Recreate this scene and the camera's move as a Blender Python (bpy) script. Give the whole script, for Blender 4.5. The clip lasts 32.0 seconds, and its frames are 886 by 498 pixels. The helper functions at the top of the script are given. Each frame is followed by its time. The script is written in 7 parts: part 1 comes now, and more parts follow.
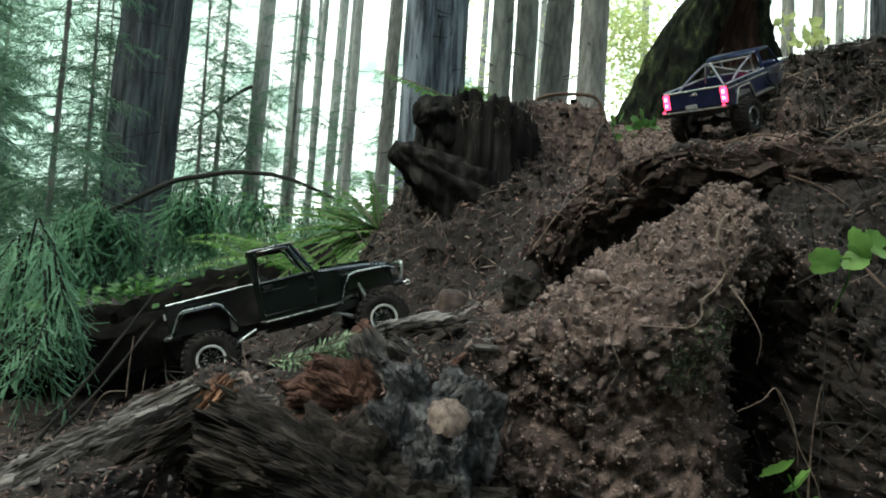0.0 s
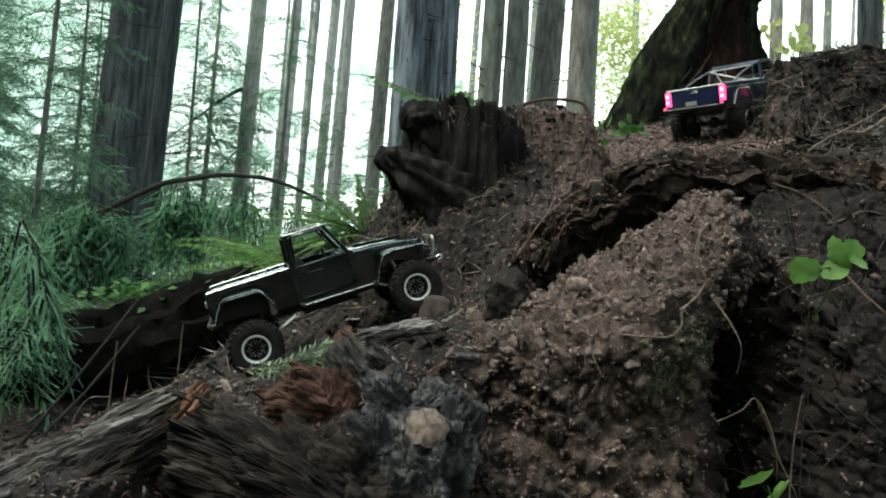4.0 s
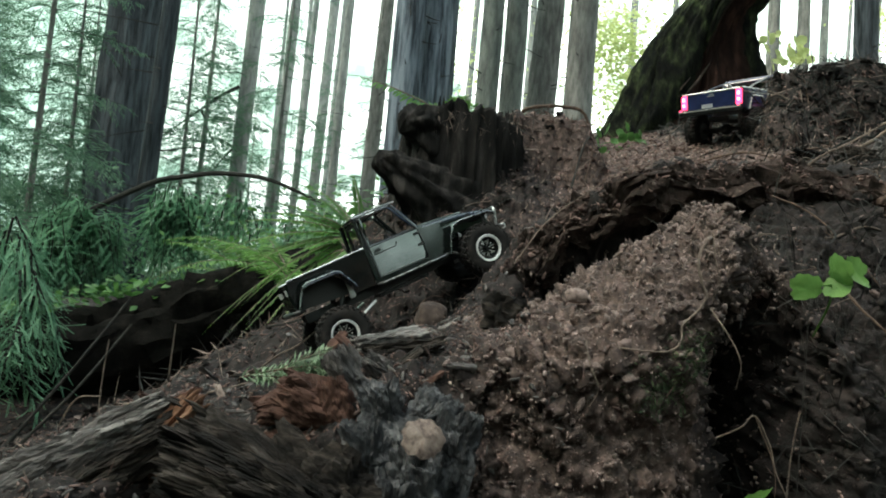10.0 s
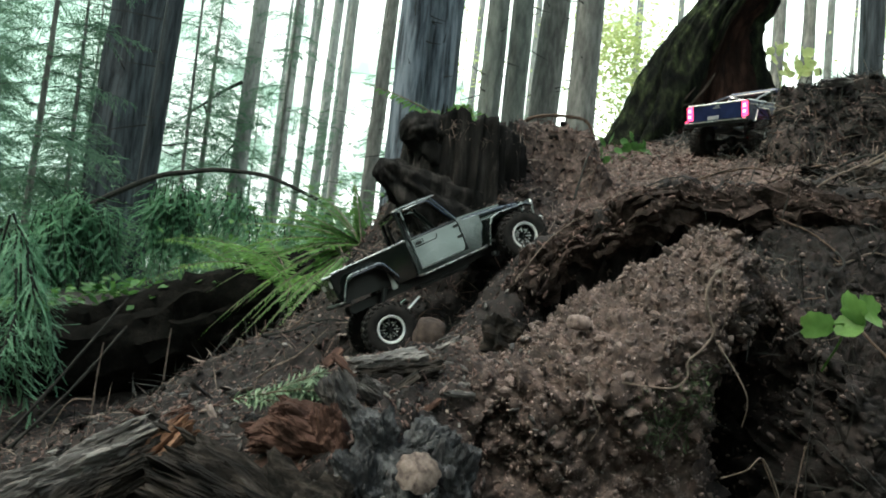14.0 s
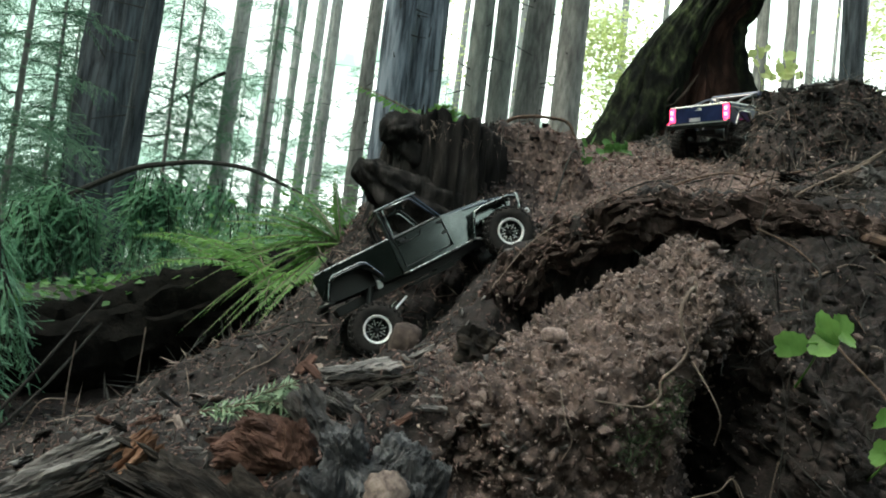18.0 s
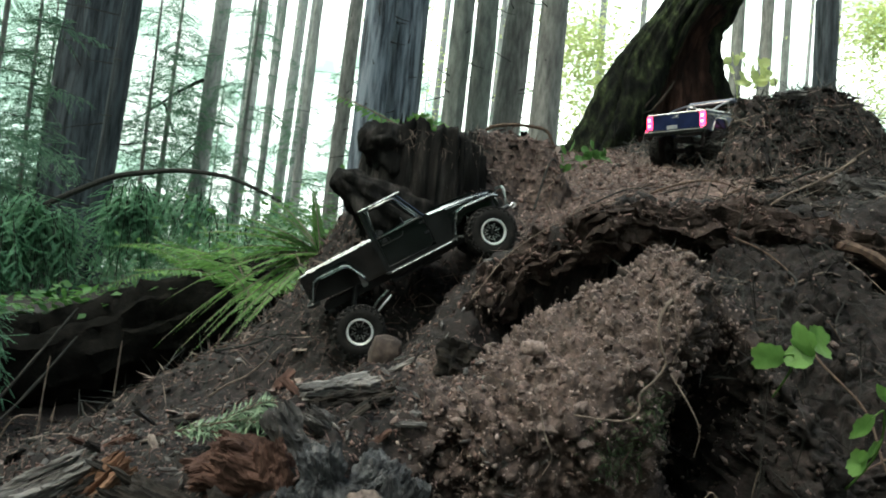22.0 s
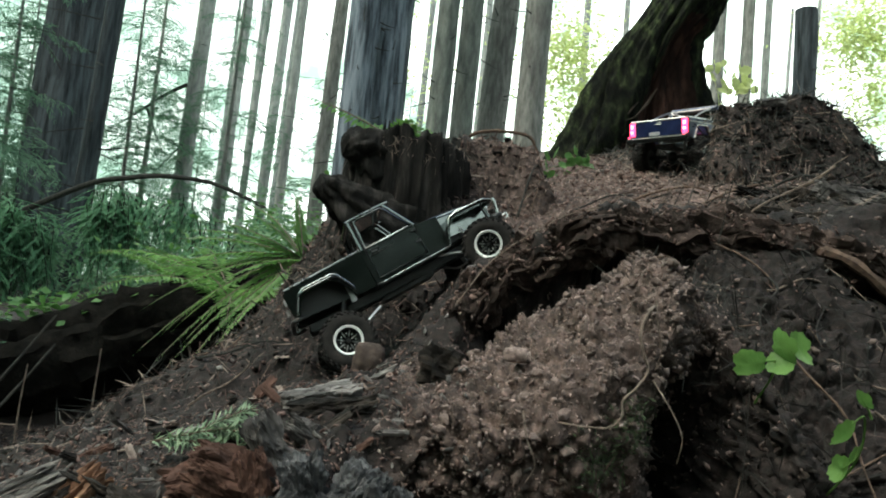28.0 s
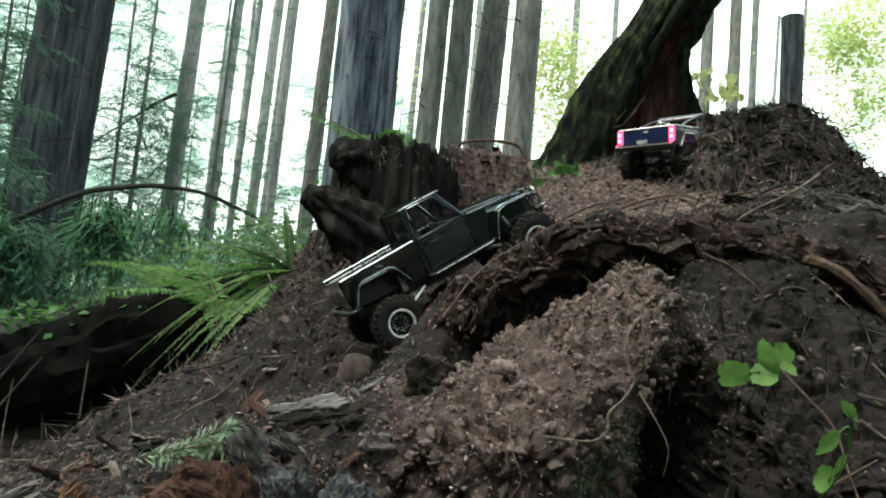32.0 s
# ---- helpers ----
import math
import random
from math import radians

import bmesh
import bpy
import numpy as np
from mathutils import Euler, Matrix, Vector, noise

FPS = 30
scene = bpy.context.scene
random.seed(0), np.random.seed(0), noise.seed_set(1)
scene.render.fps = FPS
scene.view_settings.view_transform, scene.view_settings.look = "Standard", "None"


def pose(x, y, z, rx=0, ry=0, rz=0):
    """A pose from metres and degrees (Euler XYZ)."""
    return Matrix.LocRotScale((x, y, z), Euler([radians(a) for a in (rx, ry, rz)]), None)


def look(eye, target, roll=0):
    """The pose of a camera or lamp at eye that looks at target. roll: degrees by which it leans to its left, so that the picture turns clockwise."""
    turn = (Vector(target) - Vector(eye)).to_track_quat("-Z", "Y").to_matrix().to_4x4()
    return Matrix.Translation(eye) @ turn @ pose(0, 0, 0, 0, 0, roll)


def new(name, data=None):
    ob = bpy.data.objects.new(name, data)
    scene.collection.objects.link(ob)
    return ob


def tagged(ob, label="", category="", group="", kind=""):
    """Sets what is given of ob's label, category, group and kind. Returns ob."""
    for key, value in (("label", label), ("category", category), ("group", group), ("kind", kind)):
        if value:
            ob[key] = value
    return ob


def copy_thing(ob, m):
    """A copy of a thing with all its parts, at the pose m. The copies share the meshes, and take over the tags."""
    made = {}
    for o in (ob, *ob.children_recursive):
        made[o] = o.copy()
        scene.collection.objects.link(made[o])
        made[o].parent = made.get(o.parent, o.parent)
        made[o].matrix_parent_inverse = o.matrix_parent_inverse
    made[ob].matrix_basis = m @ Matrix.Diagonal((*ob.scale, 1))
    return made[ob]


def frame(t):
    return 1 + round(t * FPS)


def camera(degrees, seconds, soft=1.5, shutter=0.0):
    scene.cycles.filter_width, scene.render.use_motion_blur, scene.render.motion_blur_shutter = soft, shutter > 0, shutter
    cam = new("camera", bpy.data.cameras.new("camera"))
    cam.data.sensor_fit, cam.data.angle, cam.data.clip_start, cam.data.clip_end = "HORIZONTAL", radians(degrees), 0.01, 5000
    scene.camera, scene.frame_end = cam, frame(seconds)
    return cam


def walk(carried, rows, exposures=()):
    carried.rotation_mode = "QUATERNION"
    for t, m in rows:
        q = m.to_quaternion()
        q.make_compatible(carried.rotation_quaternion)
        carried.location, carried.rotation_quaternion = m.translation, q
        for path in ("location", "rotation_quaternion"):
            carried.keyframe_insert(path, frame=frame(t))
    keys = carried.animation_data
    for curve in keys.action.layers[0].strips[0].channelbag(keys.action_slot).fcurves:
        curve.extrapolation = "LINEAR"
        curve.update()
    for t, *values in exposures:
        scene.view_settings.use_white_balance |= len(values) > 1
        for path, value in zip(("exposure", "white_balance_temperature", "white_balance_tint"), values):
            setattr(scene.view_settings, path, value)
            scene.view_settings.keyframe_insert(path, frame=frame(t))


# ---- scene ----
cam = camera(64.84, 32.0, 1.9)
PATH = [
    (0, (0.0002, 0.0000, 0.5000), (-0.0003, 1.9969, 0.6118), 3.40),
    (0.5, (0.0020, 0.0010, 0.5007), (0.0041, 1.9978, 0.6128), 3.41),
    (1, (0.0035, 0.0018, 0.5014), (0.0083, 1.9986, 0.6141), 3.37),
    (1.5, (0.0051, 0.0030, 0.5021), (0.0126, 1.9997, 0.6157), 3.35),
    (2, (0.0067, 0.0037, 0.5030), (0.0171, 2.0004, 0.6176), 3.35),
    (2.5, (0.0081, 0.0039, 0.5039), (0.0217, 2.0005, 0.6198), 3.37),
    (3, (0.0095, 0.0043, 0.5048), (0.0265, 2.0008, 0.6224), 3.41),
    (3.5, (0.0107, 0.0051, 0.5056), (0.0317, 2.0013, 0.6255), 3.46),
    (5.5, (0.0130, 0.0058, 0.5075), (0.0475, 2.0014, 0.6362), 3.61),
    (6, (0.0129, 0.0058, 0.5076), (0.0499, 2.0012, 0.6381), 3.71),
    (6.5, (0.0126, 0.0061, 0.5076), (0.0519, 2.0013, 0.6397), 3.78),
    (7, (0.0120, 0.0063, 0.5078), (0.0530, 2.0015, 0.6408), 3.85),
    (7.5, (0.0111, 0.0068, 0.5081), (0.0534, 2.0019, 0.6415), 3.93),
    (8, (0.0100, 0.0076, 0.5086), (0.0531, 2.0027, 0.6420), 4.04),
    (8.5, (0.0088, 0.0084, 0.5094), (0.0522, 2.0035, 0.6425), 4.16),
    (9, (0.0077, 0.0093, 0.5105), (0.0510, 2.0044, 0.6430), 4.28),
    (9.5, (0.0066, 0.0107, 0.5118), (0.0493, 2.0059, 0.6432), 4.43),
    (10, (0.0055, 0.0124, 0.5134), (0.0472, 2.0077, 0.6434), 4.59),
    (10.5, (0.0043, 0.0145, 0.5159), (0.0448, 2.0100, 0.6440), 4.68),
    (11, (0.0032, 0.0168, 0.5194), (0.0425, 2.0124, 0.6458), 4.69),
    (11.5, (0.0027, 0.0194, 0.5240), (0.0412, 2.0151, 0.6495), 4.67),
    (12, (0.0025, 0.0224, 0.5287), (0.0409, 2.0181, 0.6542), 4.71),
    (12.5, (0.0024, 0.0255, 0.5329), (0.0408, 2.0211, 0.6593), 4.85),
    (13, (0.0025, 0.0283, 0.5367), (0.0414, 2.0239, 0.6634), 5.08),
    (13.5, (0.0028, 0.0306, 0.5401), (0.0430, 2.0262, 0.6667), 5.41),
    (14, (0.0033, 0.0324, 0.5434), (0.0452, 2.0280, 0.6693), 5.76),
    (14.5, (0.0040, 0.0339, 0.5468), (0.0479, 2.0296, 0.6710), 6.06),
    (16.5, (0.0089, 0.0399, 0.5580), (0.0738, 2.0356, 0.6723), 6.10),
    (17, (0.0110, 0.0421, 0.5603), (0.0836, 2.0376, 0.6729), 6.26),
    (17.5, (0.0127, 0.0443, 0.5627), (0.0936, 2.0395, 0.6745), 6.35),
    (18, (0.0136, 0.0452, 0.5655), (0.1029, 2.0401, 0.6773), 6.26),
    (18.5, (0.0139, 0.0450, 0.5680), (0.1113, 2.0394, 0.6808), 6.12),
    (19, (0.0145, 0.0453, 0.5699), (0.1194, 2.0393, 0.6848), 6.00),
    (19.5, (0.0153, 0.0464, 0.5713), (0.1273, 2.0398, 0.6891), 5.90),
    (20, (0.0159, 0.0474, 0.5725), (0.1344, 2.0403, 0.6933), 5.80),
    (20.5, (0.0164, 0.0482, 0.5735), (0.1406, 2.0405, 0.6975), 5.71),
    (21, (0.0168, 0.0488, 0.5746), (0.1461, 2.0406, 0.7017), 5.64),
    (21.5, (0.0171, 0.0493, 0.5754), (0.1515, 2.0406, 0.7055), 5.58),
    (22, (0.0175, 0.0498, 0.5757), (0.1567, 2.0405, 0.7088), 5.56),
    (22.5, (0.0180, 0.0504, 0.5756), (0.1613, 2.0406, 0.7112), 5.56),
    (23, (0.0184, 0.0511, 0.5754), (0.1657, 2.0409, 0.7132), 5.59),
    (23.5, (0.0187, 0.0517, 0.5754), (0.1702, 2.0410, 0.7151), 5.59),
    (24, (0.0192, 0.0521, 0.5754), (0.1745, 2.0411, 0.7169), 5.59),
    (24.5, (0.0196, 0.0526, 0.5755), (0.1786, 2.0411, 0.7187), 5.61),
    (25, (0.0198, 0.0529, 0.5756), (0.1826, 2.0410, 0.7204), 5.65),
    (25.5, (0.0198, 0.0533, 0.5757), (0.1862, 2.0410, 0.7216), 5.67),
    (27.5, (0.0203, 0.0545, 0.5761), (0.1977, 2.0408, 0.7284), 5.47),
    (28, (0.0203, 0.0542, 0.5767), (0.2010, 2.0400, 0.7310), 5.46),
    (28.5, (0.0206, 0.0541, 0.5776), (0.2044, 2.0395, 0.7340), 5.42),
    (29, (0.0212, 0.0544, 0.5786), (0.2080, 2.0393, 0.7377), 5.34),
    (29.5, (0.0218, 0.0547, 0.5795), (0.2115, 2.0390, 0.7418), 5.24),
    (30, (0.0223, 0.0543, 0.5804), (0.2147, 2.0382, 0.7456), 5.15),
    (30.5, (0.0230, 0.0541, 0.5814), (0.2181, 2.0374, 0.7493), 5.09),
    (31, (0.0240, 0.0541, 0.5825), (0.2216, 2.0370, 0.7531), 5.01),
    (31.5, (0.0254, 0.0542, 0.5833), (0.2253, 2.0366, 0.7569), 4.95),
    (32, (0.0269, 0.0546, 0.5836), (0.2295, 2.0365, 0.7606), 4.95),
]
walk(cam, [(t, look(eye, target, roll)) for t, eye, target, roll in PATH], exposures=[(0, 1.2, 6200, -5), (14, 1.28, 6200, -5), (32, 1.28, 6200, -5)])

# ---- light ----
SUN_ROT = radians(-114)
world = bpy.data.worlds.new("forest_sky")
scene.world = world
world.use_nodes = True
wn = world.node_tree.nodes
sky = wn.new("ShaderNodeTexSky")
sky.sky_type = "NISHITA"
sky.sun_disc = False
sky.sun_elevation = radians(48)
sky.sun_rotation = SUN_ROT
sky.air_density = 1.0
sky.dust_density = 7.0
sky.ozone_density = 0.6
wn["Background"].inputs["Strength"].default_value = 0.112
world.node_tree.links.new(sky.outputs["Color"], wn["Background"].inputs["Color"])

sun = new("sun", bpy.data.lights.new("sun", "SUN"))
sun.data.energy = 0.8
sun.data.angle = radians(25)
sun.data.color = (0.98, 0.98, 0.95)
sun.matrix_world = look((0, 0, 30), (9, 4, 10))

# ---- materials ----
def link_nodes(m):
    m.use_nodes = True
    return m.node_tree.nodes, m.node_tree.links


def ramp(nodes, stops):
    r = nodes.new("ShaderNodeValToRGB")
    e = r.color_ramp.elements
    while len(e) < len(stops):
        e.new(0.5)
    for k, (p, c) in enumerate(stops):
        e[k].position = p
        e[k].color = (*c, 1)
    return r


def mk(name, cols, scale=20.0, rough=0.8, bump=0.3, bscale=None, metal=0.0, detail=8.0, rvar=0.1,
       coat=0.0, stretch=(1, 1, 1), translucent=0.0, second=None, random_tint=0.0, spec=0.3):
    """Noise-driven surface: cols are (position, colour) stops; second is a coarser noise with its own stops, mixed by multiply."""
    m = bpy.data.materials.new(name)
    n, l = link_nodes(m)
    b = n["Principled BSDF"]
    tc = n.new("ShaderNodeTexCoord")
    mp = n.new("ShaderNodeMapping")
    mp.inputs["Scale"].default_value = stretch
    l.new(tc.outputs["Object"], mp.inputs["Vector"])
    nz = n.new("ShaderNodeTexNoise")
    nz.inputs["Scale"].default_value = scale
    nz.inputs["Detail"].default_value = detail
    nz.inputs["Roughness"].default_value = 0.62
    l.new(mp.outputs["Vector"], nz.inputs["Vector"])
    r = ramp(n, cols)
    l.new(nz.outputs["Fac"], r.inputs["Fac"])
    col = r.outputs["Color"]
    if second:
        s2, stops = second
        n2 = n.new("ShaderNodeTexNoise")
        n2.inputs["Scale"].default_value = s2
        n2.inputs["Detail"].default_value = 4
        l.new(mp.outputs["Vector"], n2.inputs["Vector"])
        r2 = ramp(n, stops)
        l.new(n2.outputs["Fac"], r2.inputs["Fac"])
        mx = n.new("ShaderNodeMix")
        mx.data_type, mx.blend_type = "RGBA", "MULTIPLY"
        mx.inputs[0].default_value = 1.0
        l.new(col, mx.inputs[6])
        l.new(r2.outputs["Color"], mx.inputs[7])
        col = mx.outputs[2]
    if random_tint:
        oi = n.new("ShaderNodeObjectInfo")
        geo = n.new("ShaderNodeNewGeometry")
        add = n.new("ShaderNodeMath")
        add.operation = "ADD"
        l.new(oi.outputs["Random"], add.inputs[0])
        l.new(geo.outputs["Random Per Island"], add.inputs[1])
        mr = n.new("ShaderNodeMapRange")
        mr.inputs[1].default_value, mr.inputs[2].default_value = 0.0, 2.0
        mr.inputs[3].default_value, mr.inputs[4].default_value = 1 - random_tint, 1 + random_tint
        l.new(add.outputs[0], mr.inputs[0])
        hsv = n.new("ShaderNodeHueSaturation")
        l.new(mr.outputs[0], hsv.inputs["Value"])
        l.new(col, hsv.inputs["Color"])
        col = hsv.outputs["Color"]
    l.new(col, b.inputs["Base Color"])
    mr2 = n.new("ShaderNodeMapRange")
    mr2.inputs[3].default_value, mr2.inputs[4].default_value = max(rough - rvar, 0.02), min(rough + rvar, 1)
    l.new(nz.outputs["Fac"], mr2.inputs[0])
    l.new(mr2.outputs[0], b.inputs["Roughness"])
    b.inputs["Metallic"].default_value = metal
    b.inputs["Specular IOR Level"].default_value = spec
    if coat:
        b.inputs["Coat Weight"].default_value = coat
        b.inputs["Coat Roughness"].default_value = 0.12
    if bump:
        nb = n.new("ShaderNodeTexNoise")
        nb.inputs["Scale"].default_value = bscale or scale * 2
        nb.inputs["Detail"].default_value = 8
        nb.inputs["Roughness"].default_value = 0.65
        l.new(mp.outputs["Vector"], nb.inputs["Vector"])
        bp = n.new("ShaderNodeBump")
        bp.inputs["Strength"].default_value = bump
        bp.inputs["Distance"].default_value = 0.6 / (bscale or scale * 2)
        l.new(nb.outputs["Fac"], bp.inputs["Height"])
        l.new(bp.outputs["Normal"], b.inputs["Normal"])
    if translucent:
        t = n.new("ShaderNodeBsdfTranslucent")
        l.new(col, t.inputs["Color"])
        ms = n.new("ShaderNodeMixShader")
        ms.inputs[0].default_value = translucent
        l.new(b.outputs[0], ms.inputs[1])
        l.new(t.outputs[0], ms.inputs[2])
        l.new(ms.outputs[0], n["Material Output"].inputs["Surface"])
    return m


def glow(name, colour, strength):
    m = bpy.data.materials.new(name)
    n, l = link_nodes(m)
    b = n["Principled BSDF"]
    b.inputs["Base Color"].default_value = (*colour, 1)
    b.inputs["Emission Color"].default_value = (*colour, 1)
    b.inputs["Emission Strength"].default_value = strength
    return m


def plain(name, colour, rough=0.5, metal=0.0, coat=0.0, grime=0.25):
    c = Vector(colour)
    return mk(name, [(0.3, tuple(c * (1 - grime))), (0.55, tuple(c)), (0.75, tuple(c * (1 + grime)))], 60, rough, 0.04, 200, metal, coat=coat, spec=0.5)


GREYS = [(0.3, (0.6, 0.6, 0.62)), (0.7, (1.12, 1.12, 1.12))]
WARM = [(0.3, (0.62, 0.62, 0.62)), (0.7, (1.15, 1.12, 1.08))]
SOIL = mk("peaty_soil", [(0.25, (0.0134, 0.0098, 0.0086)), (0.42, (0.0566, 0.0411, 0.0367)), (0.56, (0.1255, 0.0929, 0.0836)), (0.76, (0.3087, 0.2427, 0.2263))],
          80, 0.8, 1.0, 190, second=(6, [(0.3, (0.45, 0.43, 0.42)), (0.5, (0.95, 0.87, 0.83)), (0.7, (1.35, 1.27, 1.24))]), spec=0.3, rvar=0.2)


def humus_and_shade(m, stops):
    """Dark humus, toned down further for shade, where the soil is not the dry, dug-out kind."""
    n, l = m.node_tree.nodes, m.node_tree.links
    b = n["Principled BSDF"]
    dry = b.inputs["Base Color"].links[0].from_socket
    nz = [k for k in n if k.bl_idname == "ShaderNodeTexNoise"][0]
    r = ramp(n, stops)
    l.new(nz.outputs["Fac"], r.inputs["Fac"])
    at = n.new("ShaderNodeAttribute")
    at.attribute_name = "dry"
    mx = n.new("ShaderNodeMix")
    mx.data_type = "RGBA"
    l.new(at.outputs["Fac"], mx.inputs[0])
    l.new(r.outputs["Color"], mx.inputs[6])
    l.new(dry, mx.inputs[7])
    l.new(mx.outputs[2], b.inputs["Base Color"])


# humus colour, lowered further to hold the shade on the overhung bank
humus_and_shade(SOIL, [(0.25, (0.0036, 0.0027, 0.0025)), (0.45, (0.0108, 0.0076, 0.0070)), (0.6, (0.0237, 0.0168, 0.0153)), (0.8, (0.0720, 0.0528, 0.0489))])
CLOD = mk("dry_clods", [(0.3, (0.0592, 0.0427, 0.0375)), (0.5, (0.1775, 0.1305, 0.1172)), (0.75, (0.3905, 0.3039, 0.2813))], 120, 0.85, 0.9, 300, random_tint=0.55, spec=0.3)
LITTER = mk("needle_litter", [(0.3, (0.0361, 0.0215, 0.0183)), (0.5, (0.1235, 0.0783, 0.0673)), (0.75, (0.2881, 0.2005, 0.1835))], 80, 0.85, 0.4, random_tint=0.6, spec=0.25)
ROTWOOD = mk("rotten_wood", [(0.3, (0.008, 0.007, 0.006)), (0.5, (0.032, 0.025, 0.021)), (0.75, (0.1, 0.08, 0.07))], 24, 0.9, 1.0, 70,
             stretch=(1, 1, 0.18), second=(6, WARM), spec=0.2)
STUMPWOOD = mk("charred_stump_wood", [(0.34, (0.0052, 0.00494, 0.00494)), (0.52, (0.0169, 0.01534, 0.01495)), (0.68, (0.0585, 0.0533, 0.052)), (0.8, (0.169, 0.156, 0.1534))], 34, 0.92, 1.0, 80,
               stretch=(1, 1, 0.16), second=(5, WARM), spec=0.15)
DARKSOIL = mk("dark_rotten_humus", [(0.25, (0.0103, 0.0078, 0.0072)), (0.45, (0.0309, 0.0225, 0.0193)), (0.6, (0.0617, 0.0450, 0.0408)), (0.8, (0.1338, 0.1027, 0.0968))], 55, 0.95, 1.0, 140, second=(9, WARM), spec=0.12)
# rotten log wood; shade of overhanging foliage is put into this black
SHADEWOOD = mk("black_rotted_wood", [(0.3, (0.0042, 0.0042, 0.0035)), (0.55, (0.0084, 0.0077, 0.007)), (0.8, (0.021, 0.0182, 0.0154))], 20, 0.95, 0.9, 50, spec=0.03)
REDWOOD = mk("red_rotten_wood", [(0.3, (0.035, 0.018, 0.013)), (0.5, (0.085, 0.045, 0.035)), (0.75, (0.16, 0.095, 0.078))], 50, 0.9, 0.9, 120, stretch=(0.25, 1, 1), second=(9, WARM), spec=0.2)
GREYWOOD = mk("grey_weathered_wood", [(0.34, (0.018, 0.016, 0.016)), (0.5, (0.11, 0.10, 0.098)), (0.7, (0.32, 0.30, 0.295))], 50, 0.65, 1.0, 110, stretch=(0.2, 1, 1), second=(8, WARM), random_tint=0.35, spec=0.3)
ORANGEWOOD = mk("orange_heartwood", [(0.3, (0.06, 0.026, 0.014)), (0.5, (0.16, 0.08, 0.048)), (0.75, (0.3, 0.18, 0.12))], 60, 0.85, 0.9, 130, stretch=(0.3, 1, 1), second=(14, WARM))
LOGWOOD = mk("dark_log_wood", [(0.36, (0.0032, 0.0028, 0.0024)), (0.5, (0.0152, 0.012, 0.0104)), (0.62, (0.048, 0.04, 0.0344)), (0.76, (0.128, 0.1136, 0.104))], 60, 0.9, 1.0, 130, stretch=(0.4, 1, 1), second=(12, WARM), random_tint=0.2, spec=0.2)
SLATEWOOD = mk("slate_grey_wood", [(0.32, (0.014, 0.014, 0.0155)), (0.5, (0.06, 0.06, 0.066)), (0.72, (0.21, 0.21, 0.22))], 55, 0.65, 1.0, 120, stretch=(0.55, 1, 1), second=(12, WARM), random_tint=0.25, spec=0.25)
STONE = mk("earthy_stone", [(0.3, (0.03, 0.022, 0.019)), (0.5, (0.065, 0.048, 0.042)), (0.75, (0.12, 0.092, 0.082))], 40, 0.8, 0.6, 110, second=(12, WARM), spec=0.3)
DARKTWIG = mk("dark_stem", [(0.3, (0.012, 0.011, 0.010)), (0.6, (0.028, 0.027, 0.024)), (0.8, (0.055, 0.052, 0.047))], 40, 0.85, 0.4)
ROOT = mk("pale_root", [(0.3, (0.07, 0.052, 0.042)), (0.55, (0.17, 0.13, 0.108)), (0.8, (0.3, 0.25, 0.21))], 90, 0.8, 0.6)
TWIG = mk("brown_twig", [(0.3, (0.04, 0.026, 0.02)), (0.6, (0.12, 0.08, 0.06)), (0.8, (0.2, 0.14, 0.11))], 90, 0.85, 0.4)
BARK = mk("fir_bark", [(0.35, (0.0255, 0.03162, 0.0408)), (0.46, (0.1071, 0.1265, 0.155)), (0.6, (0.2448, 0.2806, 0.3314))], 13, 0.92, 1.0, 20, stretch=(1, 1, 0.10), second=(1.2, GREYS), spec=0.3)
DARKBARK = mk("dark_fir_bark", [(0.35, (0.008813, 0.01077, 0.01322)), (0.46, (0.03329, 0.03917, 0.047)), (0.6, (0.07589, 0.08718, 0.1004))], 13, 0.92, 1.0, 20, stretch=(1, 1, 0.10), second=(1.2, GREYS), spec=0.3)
# bark of far trunks; distance haze is put into its pale colour
HAZEBARK = mk("pale_lichen_bark", [(0.3, (0.16, 0.164, 0.16)), (0.5, (0.264, 0.268, 0.26)), (0.7, (0.36, 0.364, 0.352))], 16, 0.92, 0.8, 30, stretch=(1, 1, 0.25), second=(1.5, GREYS), spec=0.3)
MOSSTUFT = mk("dull_moss", [(0.3, (0.03, 0.04, 0.022)), (0.5, (0.065, 0.085, 0.045)), (0.75, (0.13, 0.16, 0.085))], 60, 0.9, 0, random_tint=0.4, translucent=0.2)
BARK2 = mk("hemlock_bark", [(0.3, (0.0936, 0.09216, 0.09)), (0.5, (0.1944, 0.1937, 0.1886)), (0.7, (0.3096, 0.3089, 0.2988))], 16, 0.92, 1.0, 30, stretch=(1, 1, 0.25), second=(1.5, WARM), spec=0.3)
BARKG = mk("mossy_grey_bark", [(0.3, (0.0726, 0.08052, 0.07722)), (0.5, (0.1584, 0.1742, 0.165)), (0.7, (0.2574, 0.2772, 0.2607))], 16, 0.92, 1.0, 30, stretch=(1, 1, 0.25), second=(1.5, WARM), spec=0.3)
MOSS = mk("mossy_dark_bark", [(0.36, (0.003, 0.0035, 0.003)), (0.47, (0.012, 0.0135, 0.0105)), (0.57, (0.03, 0.039, 0.02)), (0.70, (0.095, 0.115, 0.062))], 30, 0.95, 1.0, 60, stretch=(1, 1, 0.45), second=(4, [(0.35, (0.25, 0.24, 0.24)), (0.6, (1.2, 1.2, 1.05))]), spec=0.1)
